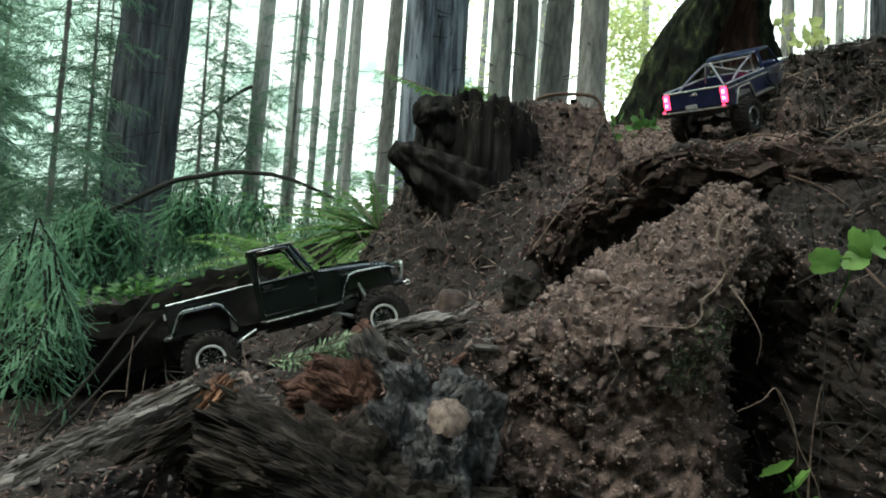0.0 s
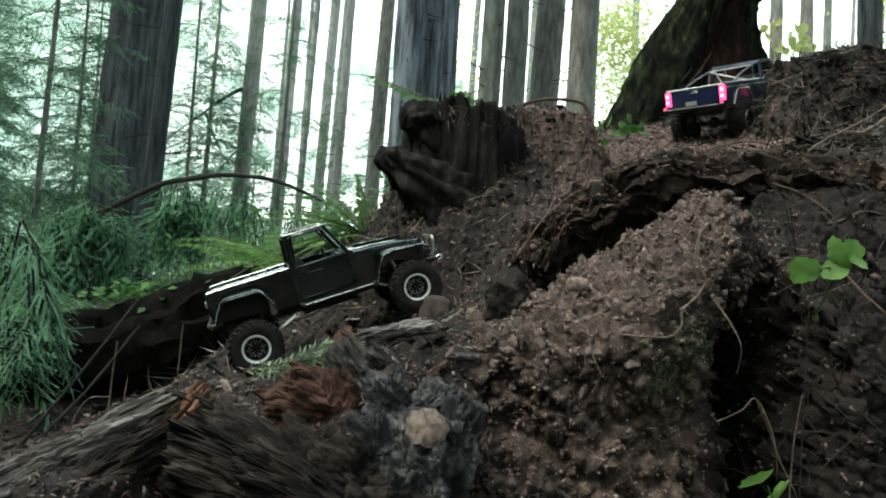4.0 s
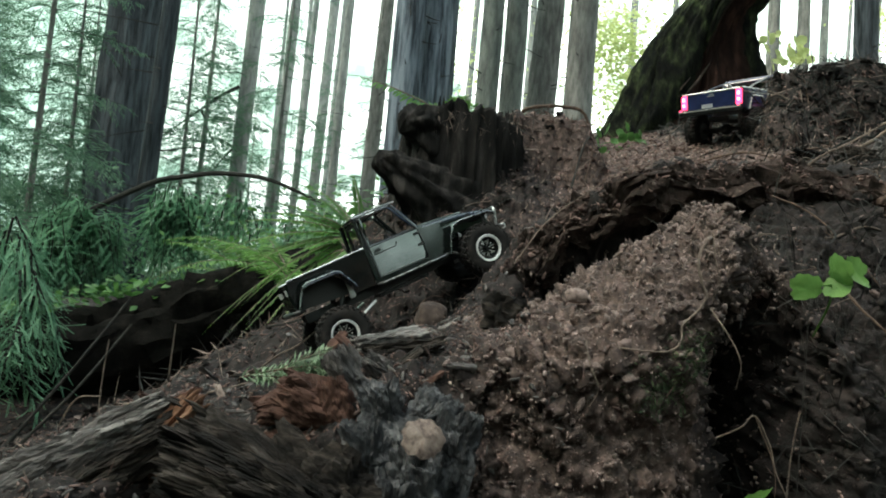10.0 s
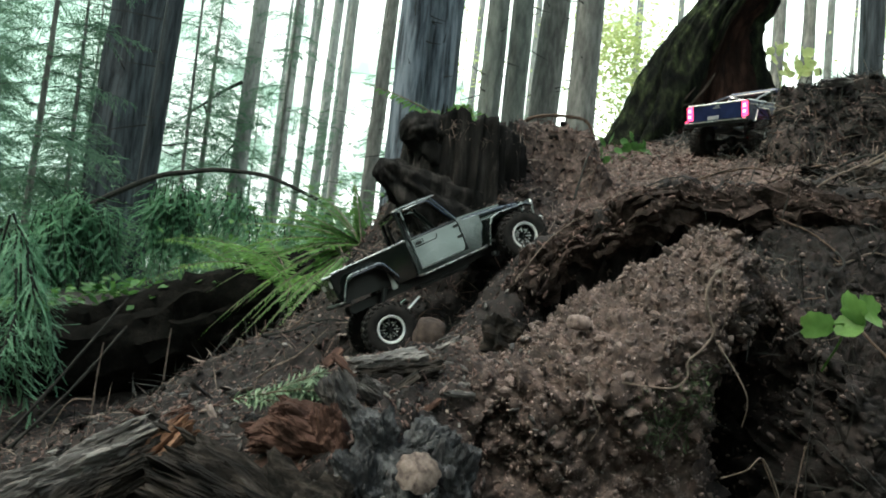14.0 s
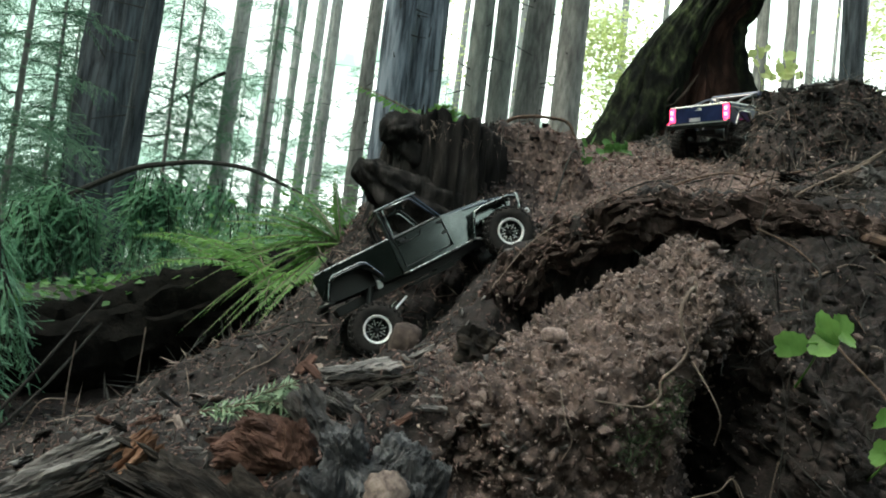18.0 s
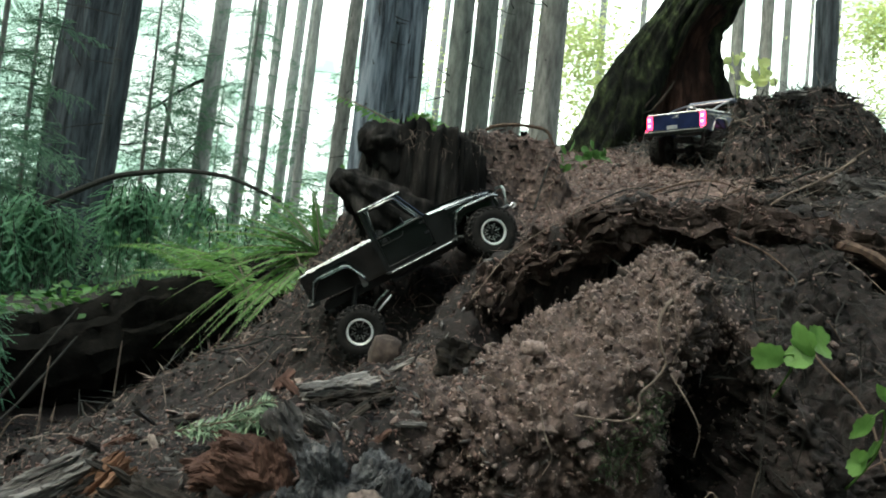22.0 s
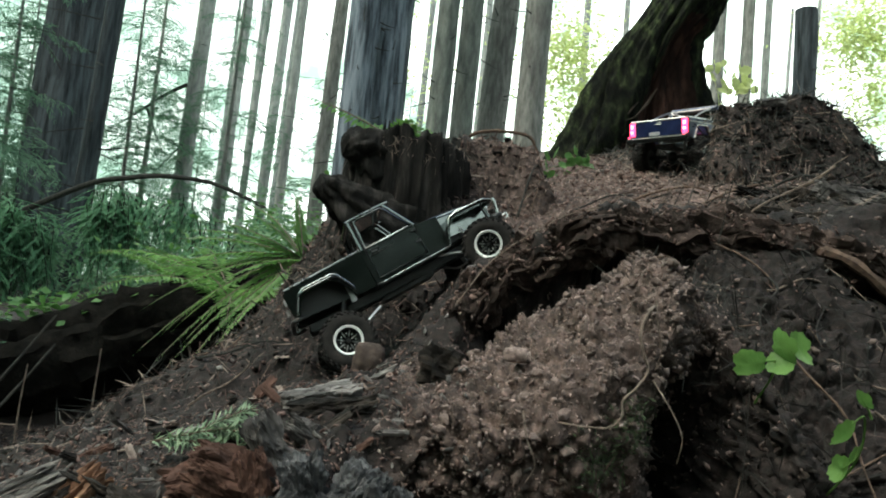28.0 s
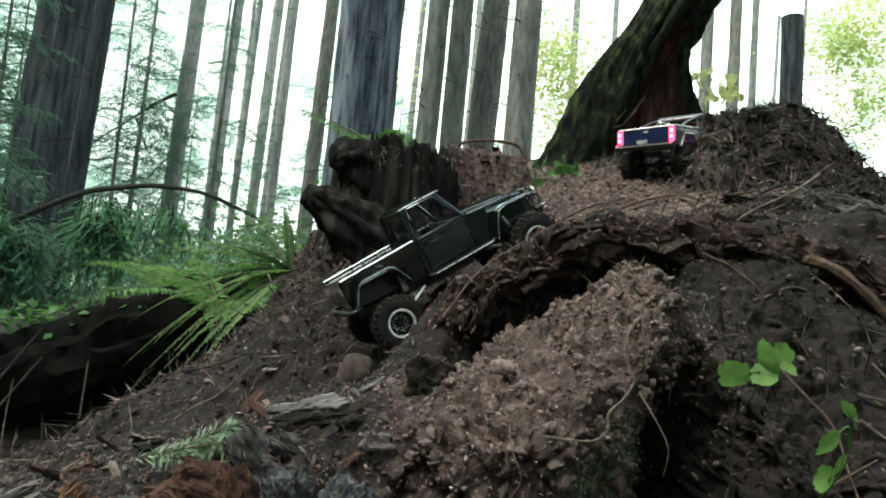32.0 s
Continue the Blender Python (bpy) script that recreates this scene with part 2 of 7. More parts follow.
NEEDLE = mk("conifer_needles", [(0.3, (0.055, 0.105, 0.07)), (0.5, (0.10, 0.18, 0.115)), (0.75, (0.16, 0.25, 0.165))], 3, 0.6, 0, random_tint=0.3, translucent=0.5)
CEDAR = mk("cedar_foliage", [(0.3, (0.0411, 0.1165, 0.0617)), (0.5, (0.1028, 0.2330, 0.1233)), (0.75, (0.2192, 0.3975, 0.2192))], 2, 0.6, 0, random_tint=0.3, translucent=0.35)
FERN = mk("fern_green", [(0.3, (0.06, 0.14, 0.03)), (0.5, (0.125, 0.25, 0.06)), (0.75, (0.22, 0.36, 0.1))], 9, 0.45, 0, random_tint=0.35, translucent=0.45, spec=0.4)
LEAF = mk("broad_leaf_green", [(0.3, (0.104, 0.208, 0.044)), (0.55, (0.16, 0.296, 0.072)), (0.8, (0.216, 0.352, 0.104))], 30, 0.45, 0.4, 60, random_tint=0.2, translucent=0.4, spec=0.4)
SHRUB = mk("shrub_leaves", [(0.3, (0.04, 0.1, 0.025)), (0.5, (0.08, 0.17, 0.045)), (0.75, (0.15, 0.26, 0.08))], 4, 0.5, 0, random_tint=0.45, translucent=0.4, spec=0.4)
LIGHTCEDAR = mk("blue_green_cedar", [(0.3, (0.0717, 0.1630, 0.0979)), (0.5, (0.1435, 0.2805, 0.1696)), (0.75, (0.2479, 0.4305, 0.2608))], 5, 0.6, 0, random_tint=0.4, translucent=0.35)
# lighter than other shrubs: mist over the far floor is in the colour
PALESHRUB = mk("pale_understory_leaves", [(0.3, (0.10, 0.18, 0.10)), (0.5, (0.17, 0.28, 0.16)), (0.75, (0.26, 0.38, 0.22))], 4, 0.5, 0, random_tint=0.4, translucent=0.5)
# sun glow and haze are put into this leaf colour
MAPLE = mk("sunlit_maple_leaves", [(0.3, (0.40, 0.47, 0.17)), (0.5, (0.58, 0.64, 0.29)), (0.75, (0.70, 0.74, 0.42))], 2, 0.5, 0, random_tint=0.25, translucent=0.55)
SPRIG = mk("pale_fir_sprig", [(0.3, (0.09, 0.14, 0.08)), (0.55, (0.19, 0.26, 0.16)), (0.8, (0.34, 0.4, 0.28))], 80, 0.55, 0, random_tint=0.35, translucent=0.15)
DEADLEAF = mk("dead_leaf", [(0.35, (0.07, 0.05, 0.042)), (0.5, (0.19, 0.145, 0.125)), (0.7, (0.32, 0.26, 0.225))], 90, 0.8, 0.5)

PAINT = mk("dark_green_metallic_paint", [(0.3, (0.036, 0.044, 0.045)), (0.55, (0.063, 0.073, 0.075)), (0.75, (0.101, 0.111, 0.115))], 30, 0.13, 0.02, 300, 0.9, coat=1.0, rvar=0.05, spec=0.5)
TRIM = plain("black_plastic", (0.012, 0.012, 0.013), 0.5)
# metal trim; on body edges its pale tone also holds sky glints
EDGE = plain("worn_grey_trim", (0.40, 0.42, 0.42), 0.28, 0.8)
RUBBER = mk("dusty_rubber", [(0.3, (0.0105, 0.00975, 0.00975)), (0.55, (0.0225, 0.02025, 0.0195)), (0.8, (0.05625, 0.045, 0.039))], 50, 0.9, 0.2, 200, spec=0.2)
RING = plain("brushed_ring", (0.85, 0.85, 0.84), 0.38, 0.25, grime=0.12)
STEEL = plain("bare_steel", (0.45, 0.45, 0.45), 0.3, 0.9)
SILVER = plain("silver_link", (0.75, 0.75, 0.74), 0.25, 0.6, grime=0.08)
SEATM = plain("grey_seat", (0.06, 0.06, 0.062), 0.8)
BLUE = mk("dark_blue_paint", [(0.3, (0.008, 0.013, 0.045)), (0.55, (0.014, 0.024, 0.085)), (0.8, (0.03, 0.045, 0.12))], 25, 0.3, 0.03, 300, 0.1, coat=0.7, spec=0.5)
TAIL = glow("red_tail_lamp", (1.0, 0.035, 0.12), 2.4)
TAILCORE = glow("tail_lamp_core", (1.0, 0.35, 0.5), 2.0)
PLATEM = plain("grey_plate", (0.35, 0.36, 0.38), 0.5)
CAGE = plain("dull_chrome", (0.32, 0.3, 0.32), 0.3, 0.8)
LENS = plain("lamp_lens", (0.6, 0.6, 0.6), 0.15, 0.3)


# ---- mesh helpers ----
def thing(name, m, label, category, group="", kind=""):
    ob = new(name)
    ob.empty_display_size = 0.02
    ob.matrix_world = m
    return tagged(ob, label, category, group, kind)


def obj(name, verts, faces, material, parent=None, label="", smooth=False, m=None):
    me = bpy.data.meshes.new(name)
    me.from_pydata([tuple(v) for v in verts] if not isinstance(verts, np.ndarray) else verts.tolist(), [], faces if isinstance(faces, list) else faces.tolist())
    me.update()
    if smooth:
        me.shade_smooth()
    me.materials.append(material)
    ob = new(name, me)
    if parent:
        ob.parent = parent
    if m is not None:
        ob.matrix_local = m
    if label:
        ob["label"] = label
    return ob


def part(name, bm, material, parent, label="", smooth=True, m=None):
    me = bpy.data.meshes.new(name)
    bm.to_mesh(me)
    bm.free()
    if smooth:
        me.shade_smooth()
        me.set_sharp_from_angle(angle=radians(38))
    me.materials.append(material)
    ob = new(name, me)
    if parent:
        ob.parent = parent
    if m is not None:
        ob.matrix_local = m
    if label:
        ob["label"] = label
    return ob


def share(ob, parent, m, name=None):
    o = new(name or ob.name.split(".")[0], ob.data)
    o.parent = parent
    o.matrix_local = m
    return o


def prism(profile, y0, y1, bevel=0.0, seg=2):
    """A solid from an outline in x and z, drawn from y0 to y1."""
    bm = bmesh.new()
    a = [bm.verts.new((x, y0, z)) for x, z in profile]
    b = [bm.verts.new((x, y1, z)) for x, z in profile]
    bm.faces.new(a)
    bm.faces.new(b[::-1])
    k = len(a)
    for i in range(k):
        bm.faces.new((a[i], b[i], b[(i + 1) % k], a[(i + 1) % k]))
    bmesh.ops.recalc_face_normals(bm, faces=bm.faces)
    if bevel:
        bmesh.ops.bevel(bm, geom=bm.edges[:], offset=bevel, segments=seg, affect="EDGES", clamp_overlap=True)
    return bm


def box(size, centre=(0, 0, 0), bevel=0.0, seg=2, rot=None, bm=None):
    own = bmesh.new()
    bmesh.ops.create_cube(own, size=1.0, matrix=Matrix.Diagonal((*size, 1)))
    if bevel:
        bmesh.ops.bevel(own, geom=own.edges[:], offset=bevel, segments=seg, affect="EDGES", clamp_overlap=True)
    mm = Matrix.Translation(centre) @ (rot or Matrix.Identity(4))
    bmesh.ops.transform(own, matrix=mm, verts=own.verts)
    return merged(bm, own)


def merged(bm, own):
    if bm is None:
        return own
    me = bpy.data.meshes.new("tmp")
    own.to_mesh(me)
    own.free()
    bm.from_mesh(me)
    bpy.data.meshes.remove(me)
    return bm


def tube(points, radius, seg=8, bm=None, closed=False):
    """A round bar along points; radius is one number or one for each point."""
    own = bmesh.new() if bm is None else bm
    pts = [Vector(p) for p in points]
    rad = [radius] * len(pts) if not hasattr(radius, "__len__") else list(radius)
    rings, up = [], Vector((0.13, 0.31, 0.94))
    for i, p in enumerate(pts):
        if closed:
            d = pts[(i + 1) % len(pts)] - pts[i - 1]
        else:
            d = pts[min(i + 1, len(pts) - 1)] - pts[max(i - 1, 0)]
        d = d.normalized() if d.length > 0 else Vector((0, 0, 1))
        s = d.cross(up)
        s = s.normalized() if s.length > 1e-4 else d.orthogonal().normalized()
        u = s.cross(d).normalized()
        up = u
        rings.append([own.verts.new(p + (s * math.cos(a) + u * math.sin(a)) * rad[i]) for a in (2 * math.pi * k / seg for k in range(seg))])
    n = len(rings)
    for i in range(n if closed else n - 1):
        a, b = rings[i], rings[(i + 1) % n]
        for k in range(seg):
            own.faces.new((a[k], a[(k + 1) % seg], b[(k + 1) % seg], b[k]))
    if not closed:
        own.faces.new(rings[0][::-1])
        own.faces.new(rings[-1])
    return own


def lathe(profile, seg=32, bm=None):
    """Turns an outline of (radius, y) about the y axis."""
    own = bmesh.new() if bm is None else bm
    rings = [[own.verts.new((r * math.cos(a), y, r * math.sin(a))) for a in (2 * math.pi * k / seg for k in range(seg))] for r, y in profile]
    for a, b in zip(rings, rings[1:]):
        for k in range(seg):
            own.faces.new((a[k], b[k], b[(k + 1) % seg], a[(k + 1) % seg]))
    return own


def curve_points(keys, n=24):
    """A smooth line through key points."""
    k = [Vector(p) for p in keys]
    k = [k[0] * 2 - k[1]] + k + [k[-1] * 2 - k[-2]]
    out = []
    for i in range(1, len(k) - 2):
        for j in range(n):
            t = j / n
            a, b, c, d = k[i - 1], k[i], k[i + 1], k[i + 2]
            out.append(0.5 * (2 * b + (c - a) * t + (2 * a - 5 * b + 4 * c - d) * t * t + (3 * b - a - 3 * c + d) * t ** 3))
    return out + [k[-2]]


# ---- noise on arrays ----
def vnoise(p, seed=0):
    """Smooth value noise, -1 to 1, at the rows of p."""
    i = np.floor(p).astype(np.int64)
    f = p - i
    f = f * f * (3 - 2 * f)
    out = np.zeros(len(p))
    for dx in (0, 1):
        for dy in (0, 1):
            for dz in (0, 1):
                h = (i[:, 0] + dx) * 374761393 + (i[:, 1] + dy) * 668265263 + (i[:, 2] + dz) * 2147483647 + seed * 1442695041
                h = (h ^ (h >> 13)) * 1274126177
                h = (h ^ (h >> 16)) & 0xFFFF
                w = (f[:, 0] if dx else 1 - f[:, 0]) * (f[:, 1] if dy else 1 - f[:, 1]) * (f[:, 2] if dz else 1 - f[:, 2])
                out += w * (h / 32767.5 - 1)
    return out


def fbm(p, octaves=4, gain=0.5, seed=0):
    out, a, s = np.zeros(len(p)), 1.0, 1.0
    for k in range(octaves):
        out += a * vnoise(p * s + 17.3 * k, seed + k)
        a *= gain
        s *= 2.03
    return out


def sm(a, b, t):
    u = np.clip((t - a) / (b - a), 0, 1)
    return u * u * (3 - 2 * u)


def gauss(t, c, s):
    return np.exp(-((t - c) / s) ** 2)

# ---- ground ----
def track(x):
    """Height of the rut that the truck climbs."""
    return 0.415 + 0.33 * x + 0.172 * sm(0.0, 0.22, x) - 0.10 * sm(0.25, 0.5, x) * (x - 0.25) - 0.2 * np.maximum(-x - 0.45, 0)


def edge(x):
    """Where the ground breaks off towards the camera."""
    return 0.775 + 0.015 * np.sin(x * 23) + 0.14 * gauss(x, 0.425, 0.045) + 0.06 * sm(0.46, 0.56, x) + 0.03 * gauss(x, 0.02, 0.07) - 0.10 * sm(-0.24, -0.34, x) - 0.12 * sm(-0.34, -0.6, x)


def height(x, y):
    slope = 0.455 + 0.36 * x - 0.22 * np.maximum(-x - 0.4, 0) + 0.1 * (y - 1.1)
    shelf = 0.685 + 0.30 * np.clip(x - 0.37, -0.3, 0.6) + 0.29 * np.maximum(y - 1.4, 0)
    shelf = shelf + 0.07 * gauss(y, 1.16, 0.075) * sm(0.12, 0.34, x) * (1 - 0.95 * sm(0.42, 0.62, x)) - 0.05 * sm(0.55, 0.8, x) * sm(1.4, 1.2, y)
    # root-bound bank that falls towards the camera beside the clod mound
    bankface = 0.702 - 0.05 * sm(0.62, 1.0, x) - 1.02 * (1.085 - y) + 0.02 * np.sin(x * 17 + 3 * y) - 0.35 * sm(0.50, 0.40, x)
    # the stump's own mound and the bank to its side
    r = np.hypot((x - 0.05) * np.where(x < 0.05, 1.25, 0.9), (y - 1.93) * 1.05)
    bank = slope + 0.30 * sm(0.5, 0.12, r) - 0.12 * sm(-0.25, -0.7, x) * sm(1.5, 2.2, y)
    back = bank + (shelf - bank) * sm(0.16, 0.42, x)
    # rut between the lip in front and the bank behind
    rut = track(x)
    front = slope + (shelf - slope) * sm(0.14, 0.3, x)
    main = front + (rut - front) * sm(1.13, 1.21, y) * (1 - sm(0.28, 0.42, x))
    main = main + (back - main) * sm(1.44, 1.58, y)
    # root-bound block of soil behind the stump
    block = sm(0.17, 0.22, x) * (1 - sm(0.40, 0.47, x)) * sm(1.80, 1.87, y) * (1 - sm(2.05, 2.25, y))
    main = main + np.maximum(1.015 - main, 0) * block
    # small mound beside the upper truck
    side = 1.96 + (x - 0.916) * 0.80
    heap = sm(0.875, 0.915, x + 0.02 * np.sin(y * 40)) * sm(1.70, 1.85, y) * (1 - sm(side - 0.10, side - 0.02, y))
    main = main + np.maximum(1.165 + 0.26 * np.clip(x - 0.9, 0, 0.3) - main, 0) * heap * (1 - 0.6 * sm(1.16, 1.40, x)) + 0.02 * gauss(y, 1.5, 0.1) * sm(0.5, 0.8, x)
    # the high ground falls away to the far side
    main = np.where(x > 1.25, main - 0.9 * (x - 1.25) * sm(1.25, 1.7, x), main)
    # clod mound in front
    top = 0.472 + 0.58 * np.clip(x - 0.1, 0, 0.28) - 1.5 * np.maximum(x - 0.425, 0) + 0.2 * (y - 0.95) + 0.022 * gauss(x, 0.40, 0.05) - 0.9 * np.maximum(y - 1.01, 0)
    lip = 1.165 + 0.10 * sm(0.30, 0.12, x) - 0.06 * sm(0.5, 0.72, x)
    inmound = sm(0.02, 0.12, x) * (1 - sm(1.02, 1.06, y))
    pit = main - 0.25 * sm(0.13, 0.27, x) * (1 - sm(lip - 0.035, lip, y))
    pit = pit + (np.minimum(bankface, main) - pit) * sm(0.42, 0.50, x)
    near = np.maximum(top, pit)
    z = np.where(y < 1.3, pit + (near - pit) * inmound, main)
    # front face
    ye = edge(x)
    steep = 7.0 - 4.5 * sm(0.45, 0.56, x) - 3.0 * sm(0.02, -0.1, x) - 2.6 * sm(-0.2, -0.34, x)
    d = ye - y - 0.008
    z = z - steep * 0.5 * (d + np.sqrt(d * d + 0.018 ** 2))
    z = np.maximum(z, -0.05 + 0.05 * np.sin(x * 3) * np.sin(y * 2.3))
    # woodland beyond
    far = 0.28 + 0.10 * np.sin(x * 0.6 + 1) * np.sin(y * 0.45) - 0.02 * np.maximum(y - 10, 0) * 0.2
    w = np.maximum(sm(2.9, 3.7, y) * (1 - sm(0.2, 0.7, x) * (1 - sm(3.4, 4.6, y))), np.maximum(sm(-2.2, -3.2, x), sm(1.9, 2.8, x)))
    back_of_camera = sm(0.3, -0.6, y)
    low = far - 0.25 * (1 - sm(-1.0, 1.5, y))
    return z + (low - z) * np.maximum(w, back_of_camera)


def spaced(a, b, step, far_a, far_b):
    mid = list(np.arange(a, b + step / 2, step))
    lo, hi, s = [a], [b], step
    while lo[-1] > far_a:
        s *= 1.16
        lo.append(lo[-1] - s)
    s = step
    while hi[-1] < far_b:
        s *= 1.16
        hi.append(hi[-1] + s)
    return np.array(lo[:0:-1] + mid + hi[1:])


GX = np.concatenate([spaced(-1.0, -0.16, 0.0062, -400, -0.165)[:-1], np.arange(-0.16, 0.60, 0.0031), spaced(0.60, 1.62, 0.0066, 0.595, 400)])
GX = np.unique(np.round(GX, 5))
GS = np.concatenate([spaced(0.56, 0.68, 0.004, -400, 0.62)[:-1], np.arange(0.69, 0.77, 0.00085), np.arange(0.77, 0.86, 0.0028), np.arange(0.86, 1.12, 0.0042), spaced(1.125, 2.3, 0.0066, 1.12, 500)])
GS = np.unique(np.round(GS, 5))
XX, SS = np.meshgrid(GX, GS)
# rows run along the broken edge and straighten away from it
along = np.where(SS > 0.8, np.clip((1.3 - SS) / 0.5, 0, 1), np.clip((SS - 0.1) / 0.55, 0, 1))
YY = SS + (edge(XX) - 0.775) * along
GP = np.stack([XX.ravel(), YY.ravel(), np.zeros(XX.size)], 1)
GP[:, 2] = height(GP[:, 0], GP[:, 1])
NX, NY = len(GX), len(GS)
# hollow under the rotten log
lipx = 1.165 + 0.10 * sm(0.30, 0.12, GP[:, 0]) - 0.06 * sm(0.5, 0.72, GP[:, 0])
GP[:, 1] += 0.09 * sm(0.92, 1.09, GP[:, 1]) * (GP[:, 1] < lipx + 0.01) * sm(0.70, 0.58, GP[:, 2] - 0.3 * np.minimum(GP[:, 0] - 0.4, 0)) * sm(0.15, 0.25, GP[:, 0]) * sm(0.50, 0.42, GP[:, 0])
# the soil is washed out under its roots
under_w = sm(0.56, 0.44, GP[:, 2]) * sm(0.31, 0.38, GP[:, 0]) * sm(0.49, 0.42, GP[:, 0]) * (GP[:, 1] < 1.0) * (GP[:, 1] > 0.6)
GP[:, 1] += 0.16 * under_w + 0.035 * sm(0.47, 0.36, GP[:, 2]) * sm(0.02, 0.1, GP[:, 0]) * sm(0.36, 0.30, GP[:, 0]) * (GP[:, 1] < 0.8) * (GP[:, 1] > 0.6)


def grid_normals(p):
    q = p.reshape(NY, NX, 3)
    n = np.cross(np.gradient(q, axis=1), np.gradient(q, axis=0)).reshape(-1, 3)
    return n / np.maximum(np.linalg.norm(n, axis=1, keepdims=True), 1e-9)


near_w = np.clip(1.8 - np.hypot(GP[:, 0] - 0.3, GP[:, 1] - 1.3), 0, 1) ** 0.5
GN = grid_normals(GP)
rutw = gauss(GP[:, 1], 1.33, 0.09) * (1 - sm(0.3, 0.4, GP[:, 0])) * sm(-0.55, -0.4, GP[:, 0])
amp = 0.016 * near_w * (1 - 0.75 * rutw)
lump = fbm(GP * 9, 3, 0.5, 3) * 1.0 + np.abs(fbm(GP * 24, 3, 0.55, 9)) * 0.9
shelf_w = sm(1.40, 1.52, GP[:, 1]) * sm(0.25, 0.4, GP[:, 0]) * sm(0.90, 0.84, GP[:, 0])
mound_w = sm(0.0, 0.12, GP[:, 0]) * sm(1.12, 1.02, GP[:, 1]) * near_w
GP += GN * (amp * lump)[:, None]


def cells(p, seed):
    """Distances to the two nearest of random points, one in each unit cell, and the nearest one's own number."""
    i = np.floor(p).astype(np.int64)
    best, second, own = np.full(len(p), 9.0), np.full(len(p), 9.0), np.zeros(len(p))
    for dx in (-1, 0, 1):
        for dy in (-1, 0, 1):
            for dz in (-1, 0, 1):
                c = i + (dx, dy, dz)
                h = c[:, 0] * 374761393 + c[:, 1] * 668265263 + c[:, 2] * 2147483647 + seed * 1442695041
                d2 = np.zeros(len(p))
                for ax in range(3):
                    h = (h ^ (h >> 13)) * 1274126177
                    h = h ^ (h >> 16)
                    d2 += (c[:, ax] + (h & 0xFFFF) / 65536.0 - p[:, ax]) ** 2
                nearer = d2 < best
                second = np.where(nearer, best, np.minimum(second, d2))
                own = np.where(nearer, ((h >> 3) & 0xFF) / 255.0, own)
                best = np.minimum(best, d2)
    return np.sqrt(best), np.sqrt(second), own


def knobs(p, scale, seed):
    """Broken clods with cracks between them."""
    warp = np.stack([vnoise(p * scale * 1.3, seed + 50), vnoise(p * scale * 1.3 + 31, seed + 51), vnoise(p * scale * 1.3 + 57, seed + 52)], 1)
    d1, d2, own = cells(p * scale + 0.42 * warp, seed)
    return (0.25 + 0.75 * own) * np.minimum((d2 - d1) * 5.5, 1) ** 0.8


NEARV = np.nonzero(near_w > 0.25)[0]
clod = np.zeros(len(GP))
clod[NEARV] = 1.15 * knobs(GP[NEARV], 24, 5) * (0.7 + 0.9 * fbm(GP[NEARV] * 14, 2, 0.5, 77)) + 0.8 * knobs(GP[NEARV], 54, 6) + 0.4 * knobs(GP[NEARV], 95, 7) - 1.0
GP += GN * (0.0098 * (mound_w + 0.4 * near_w * (1 - 0.8 * rutw) * (1 - 0.7 * shelf_w)) * clod + 0.005 * near_w * (1 - 0.6 * rutw) * fbm(GP * 60, 3, 0.6, 31))[:, None]
broad = np.clip(np.hypot(GP[:, 0], GP[:, 1]) - 3, 0, 6) / 6
GP[:, 2] += broad * 0.12 * fbm(GP * 0.9, 3, 0.5, 41)
GN = grid_normals(GP)
idx = np.arange(NX * NY).reshape(NY, NX)
quads = np.stack([idx[:-1, :-1], idx[:-1, 1:], idx[1:, 1:], idx[1:, :-1]], -1).reshape(-1, 4)
gme = bpy.data.meshes.new("ground")
gme.vertices.add(len(GP))
gme.vertices.foreach_set("co", GP.ravel())
gme.loops.add(quads.size)
gme.loops.foreach_set("vertex_index", quads.ravel())
gme.polygons.add(len(quads))
gme.polygons.foreach_set("loop_start", np.arange(0, quads.size, 4))
gme.update(calc_edges=True)
gme.shade_smooth()
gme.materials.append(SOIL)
# dry soil is 1; elsewhere the humus with shade in its colour shows
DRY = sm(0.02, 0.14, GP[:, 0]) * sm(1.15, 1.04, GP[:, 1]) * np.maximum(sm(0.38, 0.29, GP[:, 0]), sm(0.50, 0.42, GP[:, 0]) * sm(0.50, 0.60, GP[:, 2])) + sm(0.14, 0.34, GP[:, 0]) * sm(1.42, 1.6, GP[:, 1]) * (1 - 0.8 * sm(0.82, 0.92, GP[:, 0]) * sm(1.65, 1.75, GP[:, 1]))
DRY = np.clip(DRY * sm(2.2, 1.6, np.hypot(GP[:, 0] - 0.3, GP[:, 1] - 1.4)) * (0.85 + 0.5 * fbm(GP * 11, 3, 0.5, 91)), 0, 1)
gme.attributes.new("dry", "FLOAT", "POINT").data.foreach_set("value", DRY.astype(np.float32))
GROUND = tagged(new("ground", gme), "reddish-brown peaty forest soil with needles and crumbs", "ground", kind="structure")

from mathutils.bvhtree import BVHTree
near_q = quads[(np.abs(GP[quads[:, 0], 0] - 0.1) < 1.8) & (GP[quads[:, 0], 1] > -0.2) & (GP[quads[:, 0], 1] < 4.5)]
used, inv = np.unique(near_q, return_inverse=True)
TREE = BVHTree.FromPolygons(GP[used].tolist(), inv.reshape(-1, 4).tolist())


def ground_z(x, y, default=0.28):
    hit = TREE.ray_cast(Vector((x, y, 4)), Vector((0, 0, -1)))
    return hit[0].z if hit[0] is not None else float(height(np.array([x]), np.array([y]))[0])

